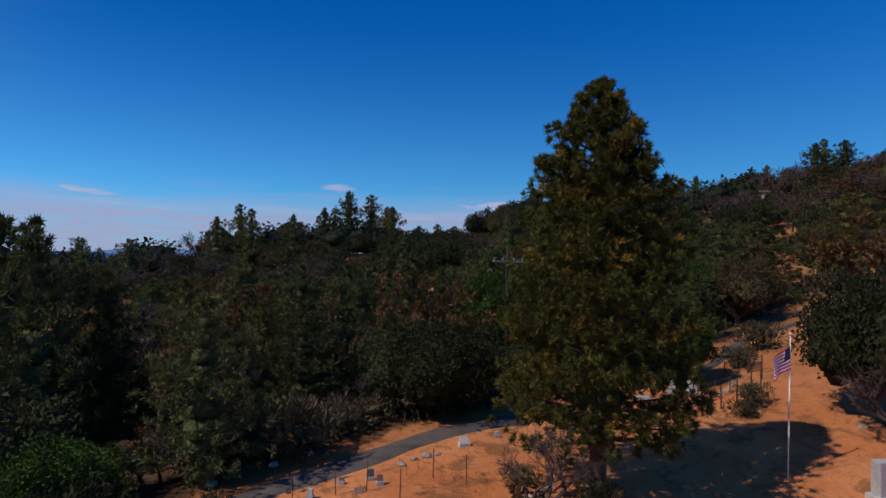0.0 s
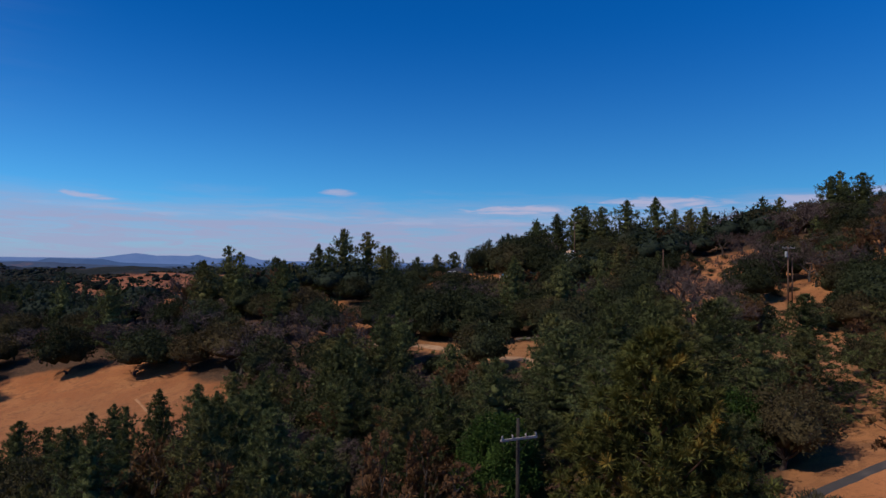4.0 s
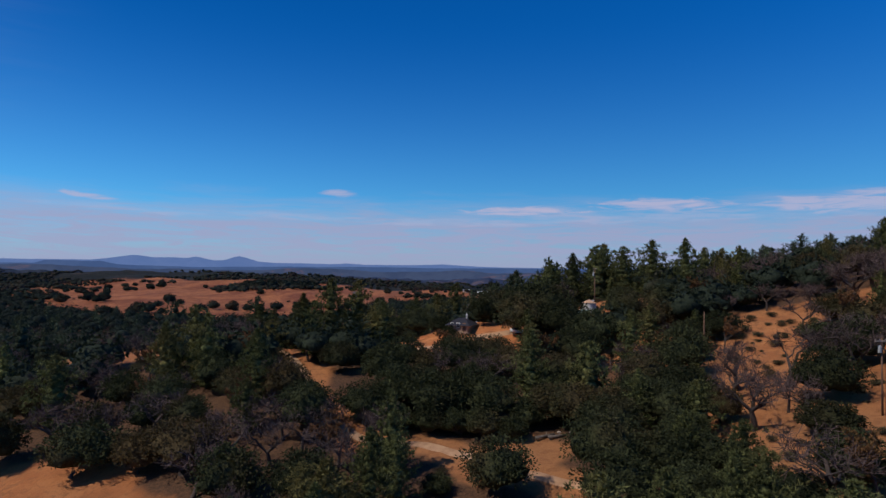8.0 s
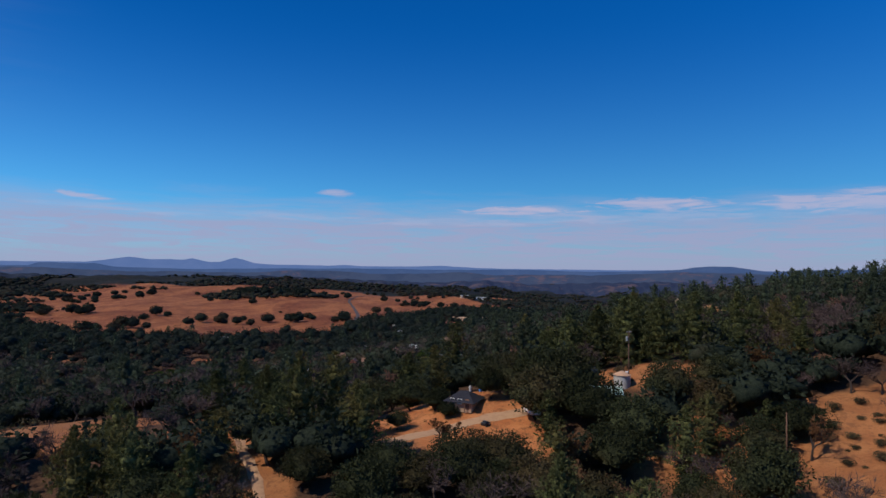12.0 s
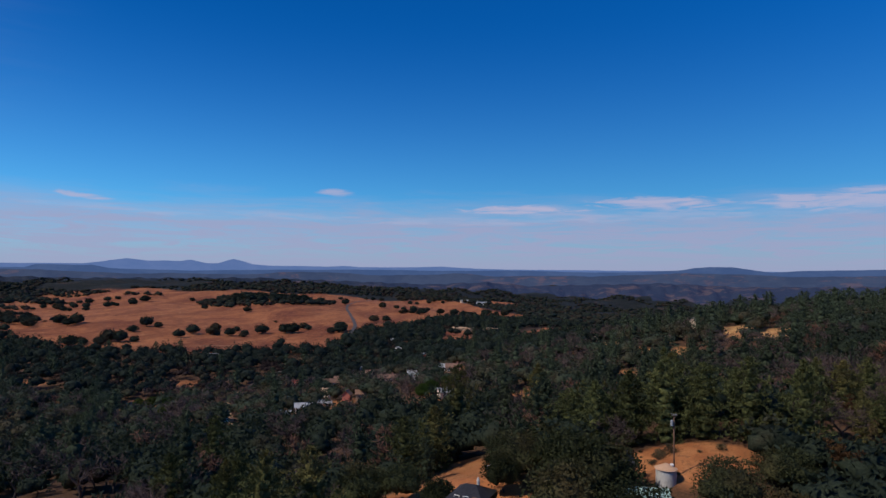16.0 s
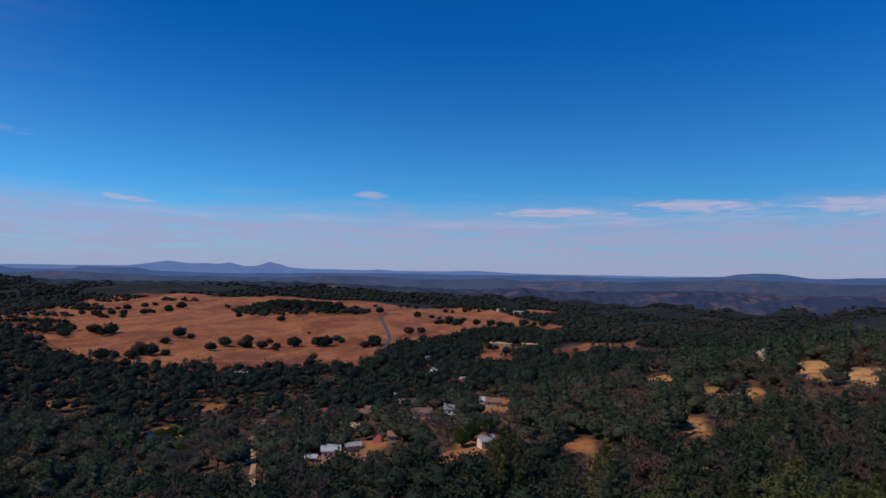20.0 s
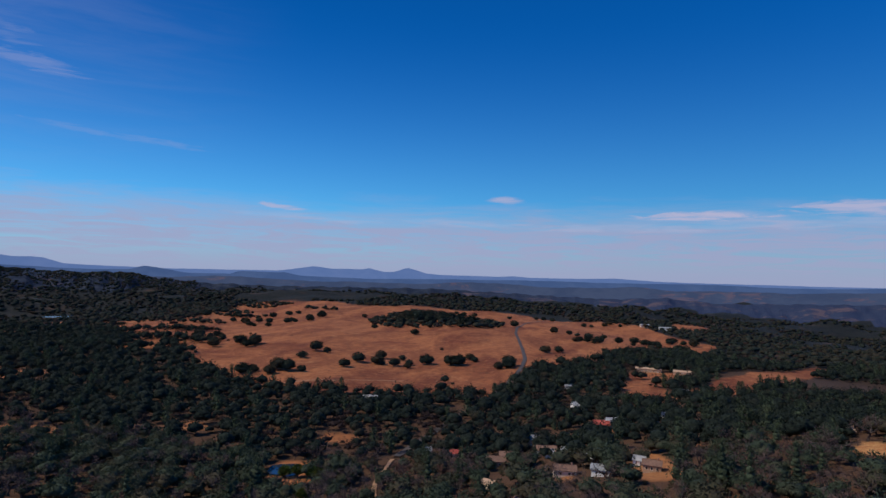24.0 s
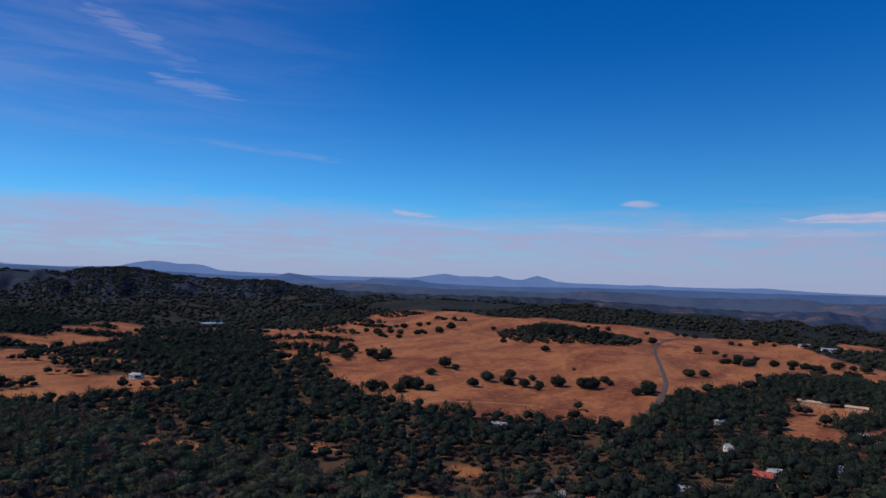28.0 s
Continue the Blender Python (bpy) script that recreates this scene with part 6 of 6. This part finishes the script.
def utility_pole(x, y, h, arms, label, mat, can=False, turn=0.0, lean=0.0):
    """A wooden pole: crossarms with insulators, and a transformer where there is one."""
    ob = thing("utility_pole", label, "utility pole", (x, y, gz(x, y)), turn)
    part("pole", rod(bmesh.new(), (0, 0, -0.4), (lean, 0, h), 0.13, 0.085, 12), mat, ob, "", True)
    for z, w in arms:
        arm = part("crossarm", box(bmesh.new(), -w / 2, w / 2, -0.16, -0.06, h - z - 0.06, h - z + 0.06, 0.01), MAT_ARM, ob, "grey wooden crossarm")
        for sx in (-0.46, -0.18, 0.18, 0.46):
            bm = rod(bmesh.new(), (sx * w, -0.11, h - z + 0.05), (sx * w, -0.11, h - z + 0.15), 0.02, 0.02, 6)
            rod(bm, (sx * w, -0.11, h - z + 0.12), (sx * w, -0.11, h - z + 0.24), 0.06, 0.035, 8)
            part("insulator", bm, MAT_CERAMIC, arm)
        for side in (-1, 1):
            part("brace", rod(bmesh.new(), (side * w * 0.32, -0.13, h - z - 0.05), (0, -0.12, h - z - 0.6), 0.018, 0.018, 5), MAT_RUST, arm)
    if can:
        bm = rod(bmesh.new(), (-0.34, -0.05, h - 1.75), (-0.34, -0.05, h - 0.95), 0.20, 0.20, 14)
        rod(bm, (-0.34, -0.05, h - 0.95), (-0.34, -0.05, h - 0.87), 0.21, 0.10, 14)
        tank = part("transformer", bm, MAT_CAN, ob, "grey transformer can", False)
        part("bracket", box(bmesh.new(), -0.18, -0.04, -0.08, 0.0, h - 1.5, h - 1.2), MAT_RUST, ob)
    return ob


utility_pole(5.2, 40.1, 9.0, ((1.0, 2.2),), "dark wooden utility pole beside the lane", MAT_POLE, False, 25)
utility_pole(54.9, 102.9, 9.3, ((0.35, 2.2),), "brown utility pole with a transformer on the slope", MAT_POLE_RED, True, 10)
utility_pole(55.7, 103.2, 7.4, (), "plain service pole beside the taller pole", MAT_POLE_RED)
utility_pole(37.9, 172.5, 34.45 - gz(37.9, 172.5), ((0.12, 0.9),), "dark utility pole with a pale transformer in the yard", MAT_POLE_RED, True, 0)
utility_pole(49.7, 141.0, 8.5, (), "plain brown pole among the trees", MAT_POLE_RED)


# ---------------------------------------------------------------- rocks
def rock_mesh(seed):
    bm = bmesh.new()
    bmesh.ops.create_icosphere(bm, subdivisions=2, radius=0.5)
    for v in bm.verts:
        v.co *= 1 + 0.35 * noise.noise(v.co * 2.1 + Vector((seed * 7.3, 0, 0)))
        v.co.z *= 0.62
    me = bpy.data.meshes.new("rock")
    bm.to_mesh(me)
    bm.free()
    me.materials.append(MAT_ROCK)
    return me


ROCKS = [rock_mesh(i) for i in range(4)]
rng = R(5)
spots = [(18.8 + rng.normal(0, 1.3), 119.6 + rng.normal(0, 0.8), rng.uniform(0.4, 0.9)) for _ in range(4)]
spots += [(x, y + rng.normal(0, 0.1), s) for x, y, s in ((-0.7, 26.9, 0.4), (-0.2, 27.2, 0.35), (0.3, 27.6, 0.45), (0.8, 27.9, 0.3), (-6.2, 27.6, 0.4), (-4.9, 28.9, 0.35), (4.4, 24.0, 0.55), (17.0, 22.6, 0.25), (5.5, 35.6, 0.6), (-8.3, 26.0, 0.5), (20.5, 29.4, 0.4), (21.5, 30.5, 0.3))]
for x, y, s in spots:
    ob = new("rock", ROCKS[int(rng.integers(4))])
    ob.location, ob.rotation_euler, ob.scale = (x, y, gz(x, y) + 0.08 * s), (0, 0, rng.uniform(0, 6.28)), (s * rng.uniform(0.8, 1.3), s, s)
    tagged(ob, "rough grey-brown rock lying in dry grass", "rock", "rocks in the grass")
for x, y, a, ln in ((17.0, 119.0, 30, 3.4), (18.6, 118.4, 12, 2.6)):
    ob = new("fallen_log")
    ob.location, ob.rotation_euler = (x, y, gz(x, y) + 0.25), (0, 0, radians(a))
    tagged(ob, "grey weathered log lying by the track", "log", "logs by the track")
    part("log_trunk", rod(bmesh.new(), (-ln / 2, 0, 0), (ln / 2, 0, 0.12), 0.26, 0.18, 10), MAT_LOG, ob, "", True)
    part("branch_stub", rod(bmesh.new(), (0.3, 0, 0.1), (0.7, 0.5, 0.5), 0.08, 0.04, 6), MAT_LOG, ob)


# ---------------------------------------------------------------- houses
def gable(bm, w, d, z0, rise, over, thick):
    """Two roof slopes with thickness and eaves, ridge along x."""
    for s in (-1, 1):
        a = [(-w / 2 - over, s * (d / 2 + over), z0 - rise * over / (d / 2)), (w / 2 + over, s * (d / 2 + over), z0 - rise * over / (d / 2)), (w / 2 + over, 0, z0 + rise), (-w / 2 - over, 0, z0 + rise)]
        lo, hi = [bm.verts.new(p) for p in a], [bm.verts.new((p[0], p[1], p[2] + thick)) for p in a]
        for q in (lo, hi[::-1] if s > 0 else hi, (lo[0], lo[1], hi[1], hi[0]), (lo[1], lo[2], hi[2], hi[1]), (lo[3], lo[0], hi[0], hi[3]), (lo[2], lo[3], hi[3], hi[2])):
            bm.faces.new(q)
    bmesh.ops.recalc_face_normals(bm, faces=bm.faces)
    return bm


def window(parent, x, y, z, w, h, face):
    """A framed pane set on a wall that faces along y (face -1 or 1)."""
    fr = part("window", box(bmesh.new(), x - w / 2, x + w / 2, min(y, y + 0.05 * face), max(y, y + 0.05 * face), z, z + h, 0.01), MAT_TRIM, parent, "white window frame")
    part("pane", box(bmesh.new(), x - w / 2 + 0.09, x + w / 2 - 0.09, min(y + 0.03 * face, y + 0.065 * face), max(y + 0.03 * face, y + 0.065 * face), z + 0.09, z + h - 0.09), MAT_GLASS, fr)


def house(x, y, w, d, h, rise, turn, wall, roof, label, name="house", chimney=False, windows=2, door=True, sink=0.6):
    if 300 < y < 700:
        w, d = 0.74 * w, 0.74 * d
    ob = thing(name, label, "house" if name == "house" else "shed", (x, y, gz(x, y)), turn, "buildings in the valley")
    t = 0.2
    for nm, b in (("wall", (-w / 2, w / 2, -d / 2, -d / 2 + t)), ("wall", (-w / 2, w / 2, d / 2 - t, d / 2))):
        part(nm, box(bmesh.new(), *b, -sink, h), wall, ob)
    for sx in (-1, 1):
        bm = bmesh.new()
        x0 = sx * w / 2 - (t if sx > 0 else 0)
        pts = [(-d / 2 + t, -sink), (d / 2 - t, -sink), (d / 2 - t, h), (0, h + rise * 0.98), (-d / 2 + t, h)]
        a, b = [bm.verts.new((x0, p, q)) for p, q in pts], [bm.verts.new((x0 + t, p, q)) for p, q in pts]
        bm.faces.new(a)
        bm.faces.new(b[::-1])
        for i in range(5):
            bm.faces.new((a[i], b[i], b[(i + 1) % 5], a[(i + 1) % 5]))
        bmesh.ops.recalc_face_normals(bm, faces=bm.faces)
        part("gable_wall", bm, wall, ob)
    rf = part("roof", gable(bmesh.new(), w, d, h, rise, 0.45, 0.14), roof, ob)
    part("ridge_cap", box(bmesh.new(), -w / 2 - 0.45, w / 2 + 0.45, -0.16, 0.16, h + rise + 0.06, h + rise + 0.20, 0.02), roof, rf)
    if chimney:
        part("chimney", box(bmesh.new(), w * 0.28, w * 0.28 + 0.7, -0.35, 0.35, h + rise * 0.4, h + rise + 0.9, 0.03), MAT_REDSTONE, rf)
    for i in range(windows):
        window(ob, -w / 2 + w * (i + 0.75) / (windows + 0.5), -d / 2, 0.95, min(1.2, w * 0.14), 1.1, -1)
    if door:
        dr = part("door", box(bmesh.new(), w / 2 - 1.6, w / 2 - 0.7, -d / 2 - 0.05, -d / 2, 0.0, 2.05, 0.01), MAT_BROWNROOF, ob, "brown plank door")
        part("door_handle", box(bmesh.new(), w / 2 - 1.5, w / 2 - 1.45, -d / 2 - 0.10, -d / 2 - 0.05, 0.95, 1.07), MAT_STEEL, dr)
    return ob


# the house in the clearing: hipped dark roof, pale flue, porch wall
def hipped_house(x, y):
    ob = thing("house", "low house with a wide dark hipped roof in a dirt yard", "house", (x, y, gz(x, y)), -24)
    w, d, h, rise = 4.8, 5.4, 1.6, 1.35
    for b in ((-w / 2, w / 2, -d / 2, -d / 2 + 0.25), (-w / 2, w / 2, d / 2 - 0.25, d / 2), (-w / 2, -w / 2 + 0.25, -d / 2 + 0.25, d / 2 - 0.25), (w / 2 - 0.25, w / 2, -d / 2 + 0.25, d / 2 - 0.25)):
        part("wall", box(bmesh.new(), *b, -0.6, h), MAT_TAN, ob)
    bm = bmesh.new()
    lo = [bm.verts.new(p) for p in ((-w / 2 - 0.7, -d / 2 - 0.7, h - 0.3), (w / 2 + 0.8, -d / 2 - 0.8, h - 0.3), (w / 2 + 0.8, d / 2 + 0.8, h - 0.3), (-w / 2 - 0.8, d / 2 + 0.8, h - 0.3))]
    hi = [bm.verts.new(p) for p in ((-0.8, 0, h + rise), (0.8, 0, h + rise))]
    for q in ((lo[0], lo[1], hi[1], hi[0]), (lo[1], lo[2], hi[1]), (lo[2], lo[3], hi[0], hi[1]), (lo[3], lo[0], hi[0]), lo[::-1]):
        bm.faces.new(q)
    bmesh.ops.recalc_face_normals(bm, faces=bm.faces)
    rf = part("roof", bm, MAT_SLATE, ob, "dark slate-coloured hipped roof")
    bm = rod(bmesh.new(), (1.0, 0.5, h + 1.2), (1.0, 0.5, h + rise + 0.5), 0.26, 0.22, 10)
    rod(bm, (1.0, 0.5, h + rise + 0.5), (1.0, 0.5, h + rise + 1.0), 0.32, 0.07, 10)
    part("flue", bm, MAT_PALE, rf, "pale conical flue")
    for i in range(2):
        window(ob, -1.4 + 1.5 * i, -d / 2, 0.9, 0.9, 1.0, -1)
    dr = part("door", box(bmesh.new(), 1.2, 2.0, -d / 2 - 0.05, -d / 2, 0, 1.95), MAT_BROWNROOF, ob)
    part("door_handle", box(bmesh.new(), 1.3, 1.36, -d / 2 - 0.10, -d / 2 - 0.05, 0.95, 1.07), MAT_STEEL, dr)
    for px_ in (-2.1, -0.5, 1.2):
        part("porch_post", box(bmesh.new(), px_, px_ + 0.16, -d / 2 - 0.62, -d / 2 - 0.48, -0.6, h - 0.32), MAT_BROWNROOF, ob)
    return ob


hipped_house(7.6, 177.2)

house(32.2, 167.2, 4.8, 3.8, 2.2, 0.7, -12, MAT_TAN, MAT_GREENROOF, "small house with a pale green metal roof beside the tank")


def water_tank(x, y, r, h):
    ob = thing("water_tank", "round pale water tank with a tan conical roof", "tank", (x, y, gz(x, y)))
    part("drum", rod(bmesh.new(), (0, 0, -0.5), (0, 0, h), r, r, 28), MAT_PALE, ob, "pale drum", False)
    lid = part("lid", rod(bmesh.new(), (0, 0, h), (0, 0, h + 0.75), r + 0.2, 0.12, 28), MAT_LID, ob, "tan conical lid")
    part("hatch", rod(bmesh.new(), (0.9, 0, h + 0.38), (0.9, 0, h + 0.62), 0.3, 0.3, 12), MAT_STEEL, lid)
    part("pipe", rod(bmesh.new(), (r + 0.08, 0, -0.3), (r + 0.08, 0, h), 0.05, 0.05, 8), MAT_STEEL, ob)


water_tank(36.5, 172.0, 1.5, 2.1)
ob = thing("portable_toilet", "blue plastic portable toilet by the clearing", "toilet", (12.2, 194.0, gz(12.2, 194.0)), 20)
part("cabin", box(bmesh.new(), -0.55, 0.55, -0.55, 0.55, -0.1, 2.0, 0.04), MAT_BLUE, ob)
part("roof", box(bmesh.new(), -0.6, 0.6, -0.6, 0.6, 2.0, 2.2, 0.05), MAT_WHITE, ob, "white domed roof")
part("door", box(bmesh.new(), -0.4, 0.4, -0.585, -0.552, 0.05, 1.9, 0.01), MAT_BLUE, ob)
part("vent", rod(bmesh.new(), (0.4, 0.4, 2.15), (0.4, 0.4, 2.6), 0.05, 0.05, 8), MAT_WHITE, ob)
ob.scale = (0.7, 0.7, 0.7)


# ---------------------------------------------------------------- vehicles
def car(x, y, turn, paint, label, tall=1.5, long=4.5):
    ob = thing("car", label, "car", (x, y, gz(x, y) + 0.05), turn, "parked cars")
    w = 1.8
    bm = box(bmesh.new(), -long / 2, long / 2, -w / 2, w / 2, 0.32, 0.86, 0.12)
    part("body", bm, paint, ob)
    bm = box(bmesh.new(), -long * 0.28, long * 0.22, -w / 2 + 0.08, w / 2 - 0.08, 0.84, tall, 0.0)
    for v in bm.verts:
        if v.co.z > 1.0:
            v.co.x *= 0.72
            v.co.y *= 0.86
    bmesh.ops.bevel(bm, geom=bm.edges[:], offset=0.06, segments=1, affect="EDGES")
    cab = part("cabin", bm, MAT_GLASS, ob, "dark glass cabin")
    part("roof", box(bmesh.new(), -long * 0.20, long * 0.155, -w * 0.39, w * 0.39, tall - 0.01, tall + 0.04, 0.015), paint, cab)
    for sx in (-0.32, 0.32):
        for sy in (-1, 1):
            wh = part("wheel", rod(bmesh.new(), (sx * long, sy * (w / 2 - 0.2), 0.33), (sx * long, sy * (w / 2 + 0.02), 0.33), 0.33, 0.33, 14), MAT_RUBBER, ob)
            part("rim", rod(bmesh.new(), (sx * long, sy * (w / 2 + 0.02), 0.33), (sx * long, sy * (w / 2 + 0.035), 0.33), 0.2, 0.19, 12), MAT_STEEL, wh)
    return ob


MAT_WHITECAR = plain("white_car_paint", (0.70, 0.70, 0.71), (0.78, 0.78, 0.79), 2.0, 0.3, 0, 0)
MAT_SILVER = plain("silver_car_paint", (0.38, 0.39, 0.41), (0.46, 0.47, 0.49), 2.0, 0.35, 0.3, 0)
car(-18.5, 166.5, 20, MAT_WHITECAR, "white car parked under trees by the drive")
car(27.0, 169.0, 70, MAT_SILVER, "silver car parked in oak shade")
car(29.4, 171.5, 60, MAT_WHITECAR, "white car parked near the green-roofed house")
car(19.6, 170.4, 100, MAT_WHITECAR, "white car beside the driveway")
car(33.6, 181.0, 80, MAT_BLACK, "dark car parked on the bare yard", 1.9, 4.8)
car(11.0, 169.0, 40, MAT_BLACK, "small dark vehicle in the dirt yard", 1.2, 2.2).scale = (0.65, 0.65, 0.65)
for x, y, a, m, colour in ((-84.0, 346, 72, MAT_WHITECAR, "white"), (-88.0, 356, 70, MAT_BLACK, "dark"), (-92.5, 368, 70, MAT_SILVER, "silver"), (-94.5, 374, 70, MAT_BLACK, "dark"), (-60, 340, 10, MAT_WHITECAR, "white"), (-9.8, 316, 80, MAT_SILVER, "silver")):
    car(x, y, a, m, colour + " car parked along the valley road")

# ---------------------------------------------------------------- the village in the valley
house(-50, 338, 9, 6, 2.8, 1.3, 12, MAT_CREAM, MAT_WHITEROOF, "long shed with a white metal roof in the valley", "shed", False, 3)
house(-57, 332, 8, 4, 2.4, 0.7, 6, MAT_CREAM, MAT_WHITEROOF, "low shed with a flat-pitched white roof", "shed", False, 2)
house(-51, 345, 7, 5, 2.6, 1.2, -20, MAT_TAN, MAT_WHITEROOF, "small white-roofed house among oaks", "house", False, 2)
house(-43, 344, 8, 5, 2.3, 0.9, 25, MAT_TAN, MAT_GREYROOF, "grey-roofed outbuilding beside a dirt lane", "shed", False, 2)
house(-34, 351, 4.5, 4.5, 3.0, 1.6, 80, MAT_BARN, MAT_BROWNROOF, "red barn at the end of a dirt lane", "barn", False, 1)
house(-27, 346, 7, 5, 2.8, 1.3, 5, MAT_TAN, MAT_BROWNROOF, "brown house beside the red barn", "house", True)
house(-91, 449, 5, 5, 3.0, 1.2, 25, MAT_CREAM, MAT_WHITEROOF, "white-roofed shed in dark woods", "shed", False, 1)
house(13, 392, 9, 6, 2.8, 1.4, -8, MAT_TAN, MAT_BROWNROOF, "white house with a brown roof on red earth", "house", True, 3)
house(19.5, 309.5, 8, 7, 3.2, 1.6, 60, MAT_TAN, MAT_BROWNROOF, "pale house with a brown roof under trees", "house", True)
house(7, 320, 7, 6, 2.6, 1.3, 20, MAT_CREAM, MAT_GREYROOF, "cream house beside a yellow clearing", "house")
house(-20, 397, 12, 7, 2.8, 1.5, 8, MAT_CREAM, MAT_BROWNROOF, "brown-roofed house among oaks", "house", True)
house(-6, 392, 9, 6, 2.8, 1.4, -5, MAT_TRIM, MAT_WHITEROOF, "white bungalow among oaks", "house")
house(-31, 443, 12, 8, 2.8, 1.5, 15, MAT_CREAM, MAT_BROWNROOF, "brown-roofed house in the valley woods", "house")
house(-20, 436, 9, 6, 2.8, 1.4, 0, MAT_TRIM, MAT_WHITEROOF, "white bungalow in the valley woods", "house")
house(-52, 425, 11, 8, 2.8, 1.5, 10, MAT_TAN, MAT_BROWNROOF, "brown house in the valley woods", "house")
house(1.7, 509, 13, 9, 3.0, 1.8, 20, MAT_TRIM, MAT_WHITEROOF, "white house far across the valley", "house")
house(33, 516, 14, 9, 3.0, 1.8, -10, MAT_TRIM, MAT_GREYROOF, "grey-roofed house far across the valley", "house")
house(-5.4, 504, 11, 8, 2.8, 1.6, 0, MAT_TAN, MAT_REDROOF, "red-roofed house far across the valley", "house")
house(-19, 563, 14, 9, 3.0, 1.8, 25, MAT_TRIM, MAT_WHITEROOF, "white house in far woods", "house")
house(-41, 471, 14, 8, 3.0, 1.6, 5, MAT_CREAM, MAT_GREYROOF, "grey-roofed house in far woods", "house")
house(-207, 541, 9, 8, 3.0, 1.5, 0, MAT_TRIM, MAT_WHITEROOF, "small white house at the wood's edge", "house")
house(-166, 568, 14, 9, 3.0, 1.8, 10, MAT_CREAM, MAT_GREYROOF, "long grey-roofed house at the wood's edge", "house")
house(40, 795, 24, 9, 3.2, 1.0, -12, MAT_TAN, MAT_TAN, "long pale farm building in a field", "barn", False, 6)
house(70, 783, 16, 8, 3.0, 1.0, -12, MAT_TAN, MAT_TAN, "pale farm building in a field", "barn", False, 3)
house(-520, 562, 14, 10, 3.5, 1.8, 10, MAT_TRIM, MAT_WHITEROOF, "white farm building among fields", "house")
house(110, 1385, 22, 10, 4.0, 2.0, 0, MAT_TRIM, MAT_WHITEROOF, "white farm buildings beyond the savanna", "barn")
house(75, 1400, 16, 10, 4.0, 2.0, 10, MAT_CREAM, MAT_WHITEROOF, "pale barn beyond the savanna", "barn")
house(150, 420, 16, 9, 3.2, 1.8, 15, MAT_CREAM, MAT_GREYROOF, "pale house on the wooded hilltop", "house", True)
house(175, 405, 12, 8, 3.2, 1.8, -10, MAT_TRIM, MAT_WHITEROOF, "white house on the wooded hilltop", "house")
house(114.5, 162.8, 3.4, 3.0, 2.6, 0.5, 5, MAT_CREAM, MAT_TAN, "small tan hut on the hilltop", "hut", False, 1)


for x, y, w, d, turn, wall, roof, label in (
        (-49, 436, 8, 5, 12, MAT_TAN, MAT_BROWNROOF, "tan-walled house with a brown roof in oak woods"), (-35, 457, 8, 6, -8, MAT_CREAM, MAT_BROWNROOF, "cream house with a brown roof in oak woods"),
        (-29, 437, 5, 4, 20, MAT_TRIM, MAT_WHITEROOF, "small white outbuilding in oak woods"), (-10, 417, 7, 5, 5, MAT_TAN, MAT_WHITEROOF, "tan house with a white roof in oak woods"),
        (9, 404, 6, 4, -15, MAT_TRIM, MAT_WHITEROOF, "white shed on a red dirt lot"), (53, 641, 12, 8, 10, MAT_TAN, MAT_GREYROOF, "wide grey-roofed house below an orange field"),
        (-30, 643, 8, 6, 0, MAT_TRIM, MAT_WHITEROOF, "white house near the savanna"), (-68, 639, 7, 5, 15, MAT_TRIM, MAT_GREYROOF, "small white house with a grey roof near the savanna"),
        (-48, 383, 7, 5, -25, MAT_CREAM, MAT_TAN, "cream cottage with a tan roof among oaks"), (-76, 445, 5, 4, 30, MAT_CREAM, MAT_REDROOF, "small cottage with a red roof in the woods"),
        (93, 437, 8, 6, 10, MAT_TAN, MAT_TAN, "tan house on the wooded slope")):
    house(x, y, w, d, 2.6, 1.3, turn, wall, roof, label)


def pool(name, x, y, a, b, label, lift):
    """A pond with an uneven shore."""
    n = 40
    ang = np.arange(n) * 2 * math.pi / n
    k = 1 + 0.14 * np.sin(2 * ang + x) + 0.09 * np.sin(5 * ang)
    v = np.stack([x + a * k * np.cos(ang), y + b * k * np.sin(ang), np.full(n, gz(x, y) + lift)], 1)
    v = np.concatenate([v, [[x, y, gz(x, y) + lift]]])
    f = np.array([(i, (i + 1) % n, n) for i in range(n)])
    tagged(new(name, mesh_of(name, v, f, MAT_WATER)), label, "pond", kind="structure")


pool("water", -149, 411, 8, 10, "dark blue pond in the valley woods", 0.5)
pool("water", -1000, 1138, 34, 30, "small lake between wooded hills", 3.0)
for i, (x, y) in enumerate(((-146, 402), (-139, 403), (-132, 402), (-127, 400))):
    plant(GREENS[i % 2], x, y, 1.2, i, 0.1, 0.7)
for i, (x, y) in enumerate(((1.5, 331), (-1, 323), (9, 337), (-62, 322), (-120, 372))):
    plant(GREENS[i % 2], x, y, 1.1, i, 0.1, 0.8)
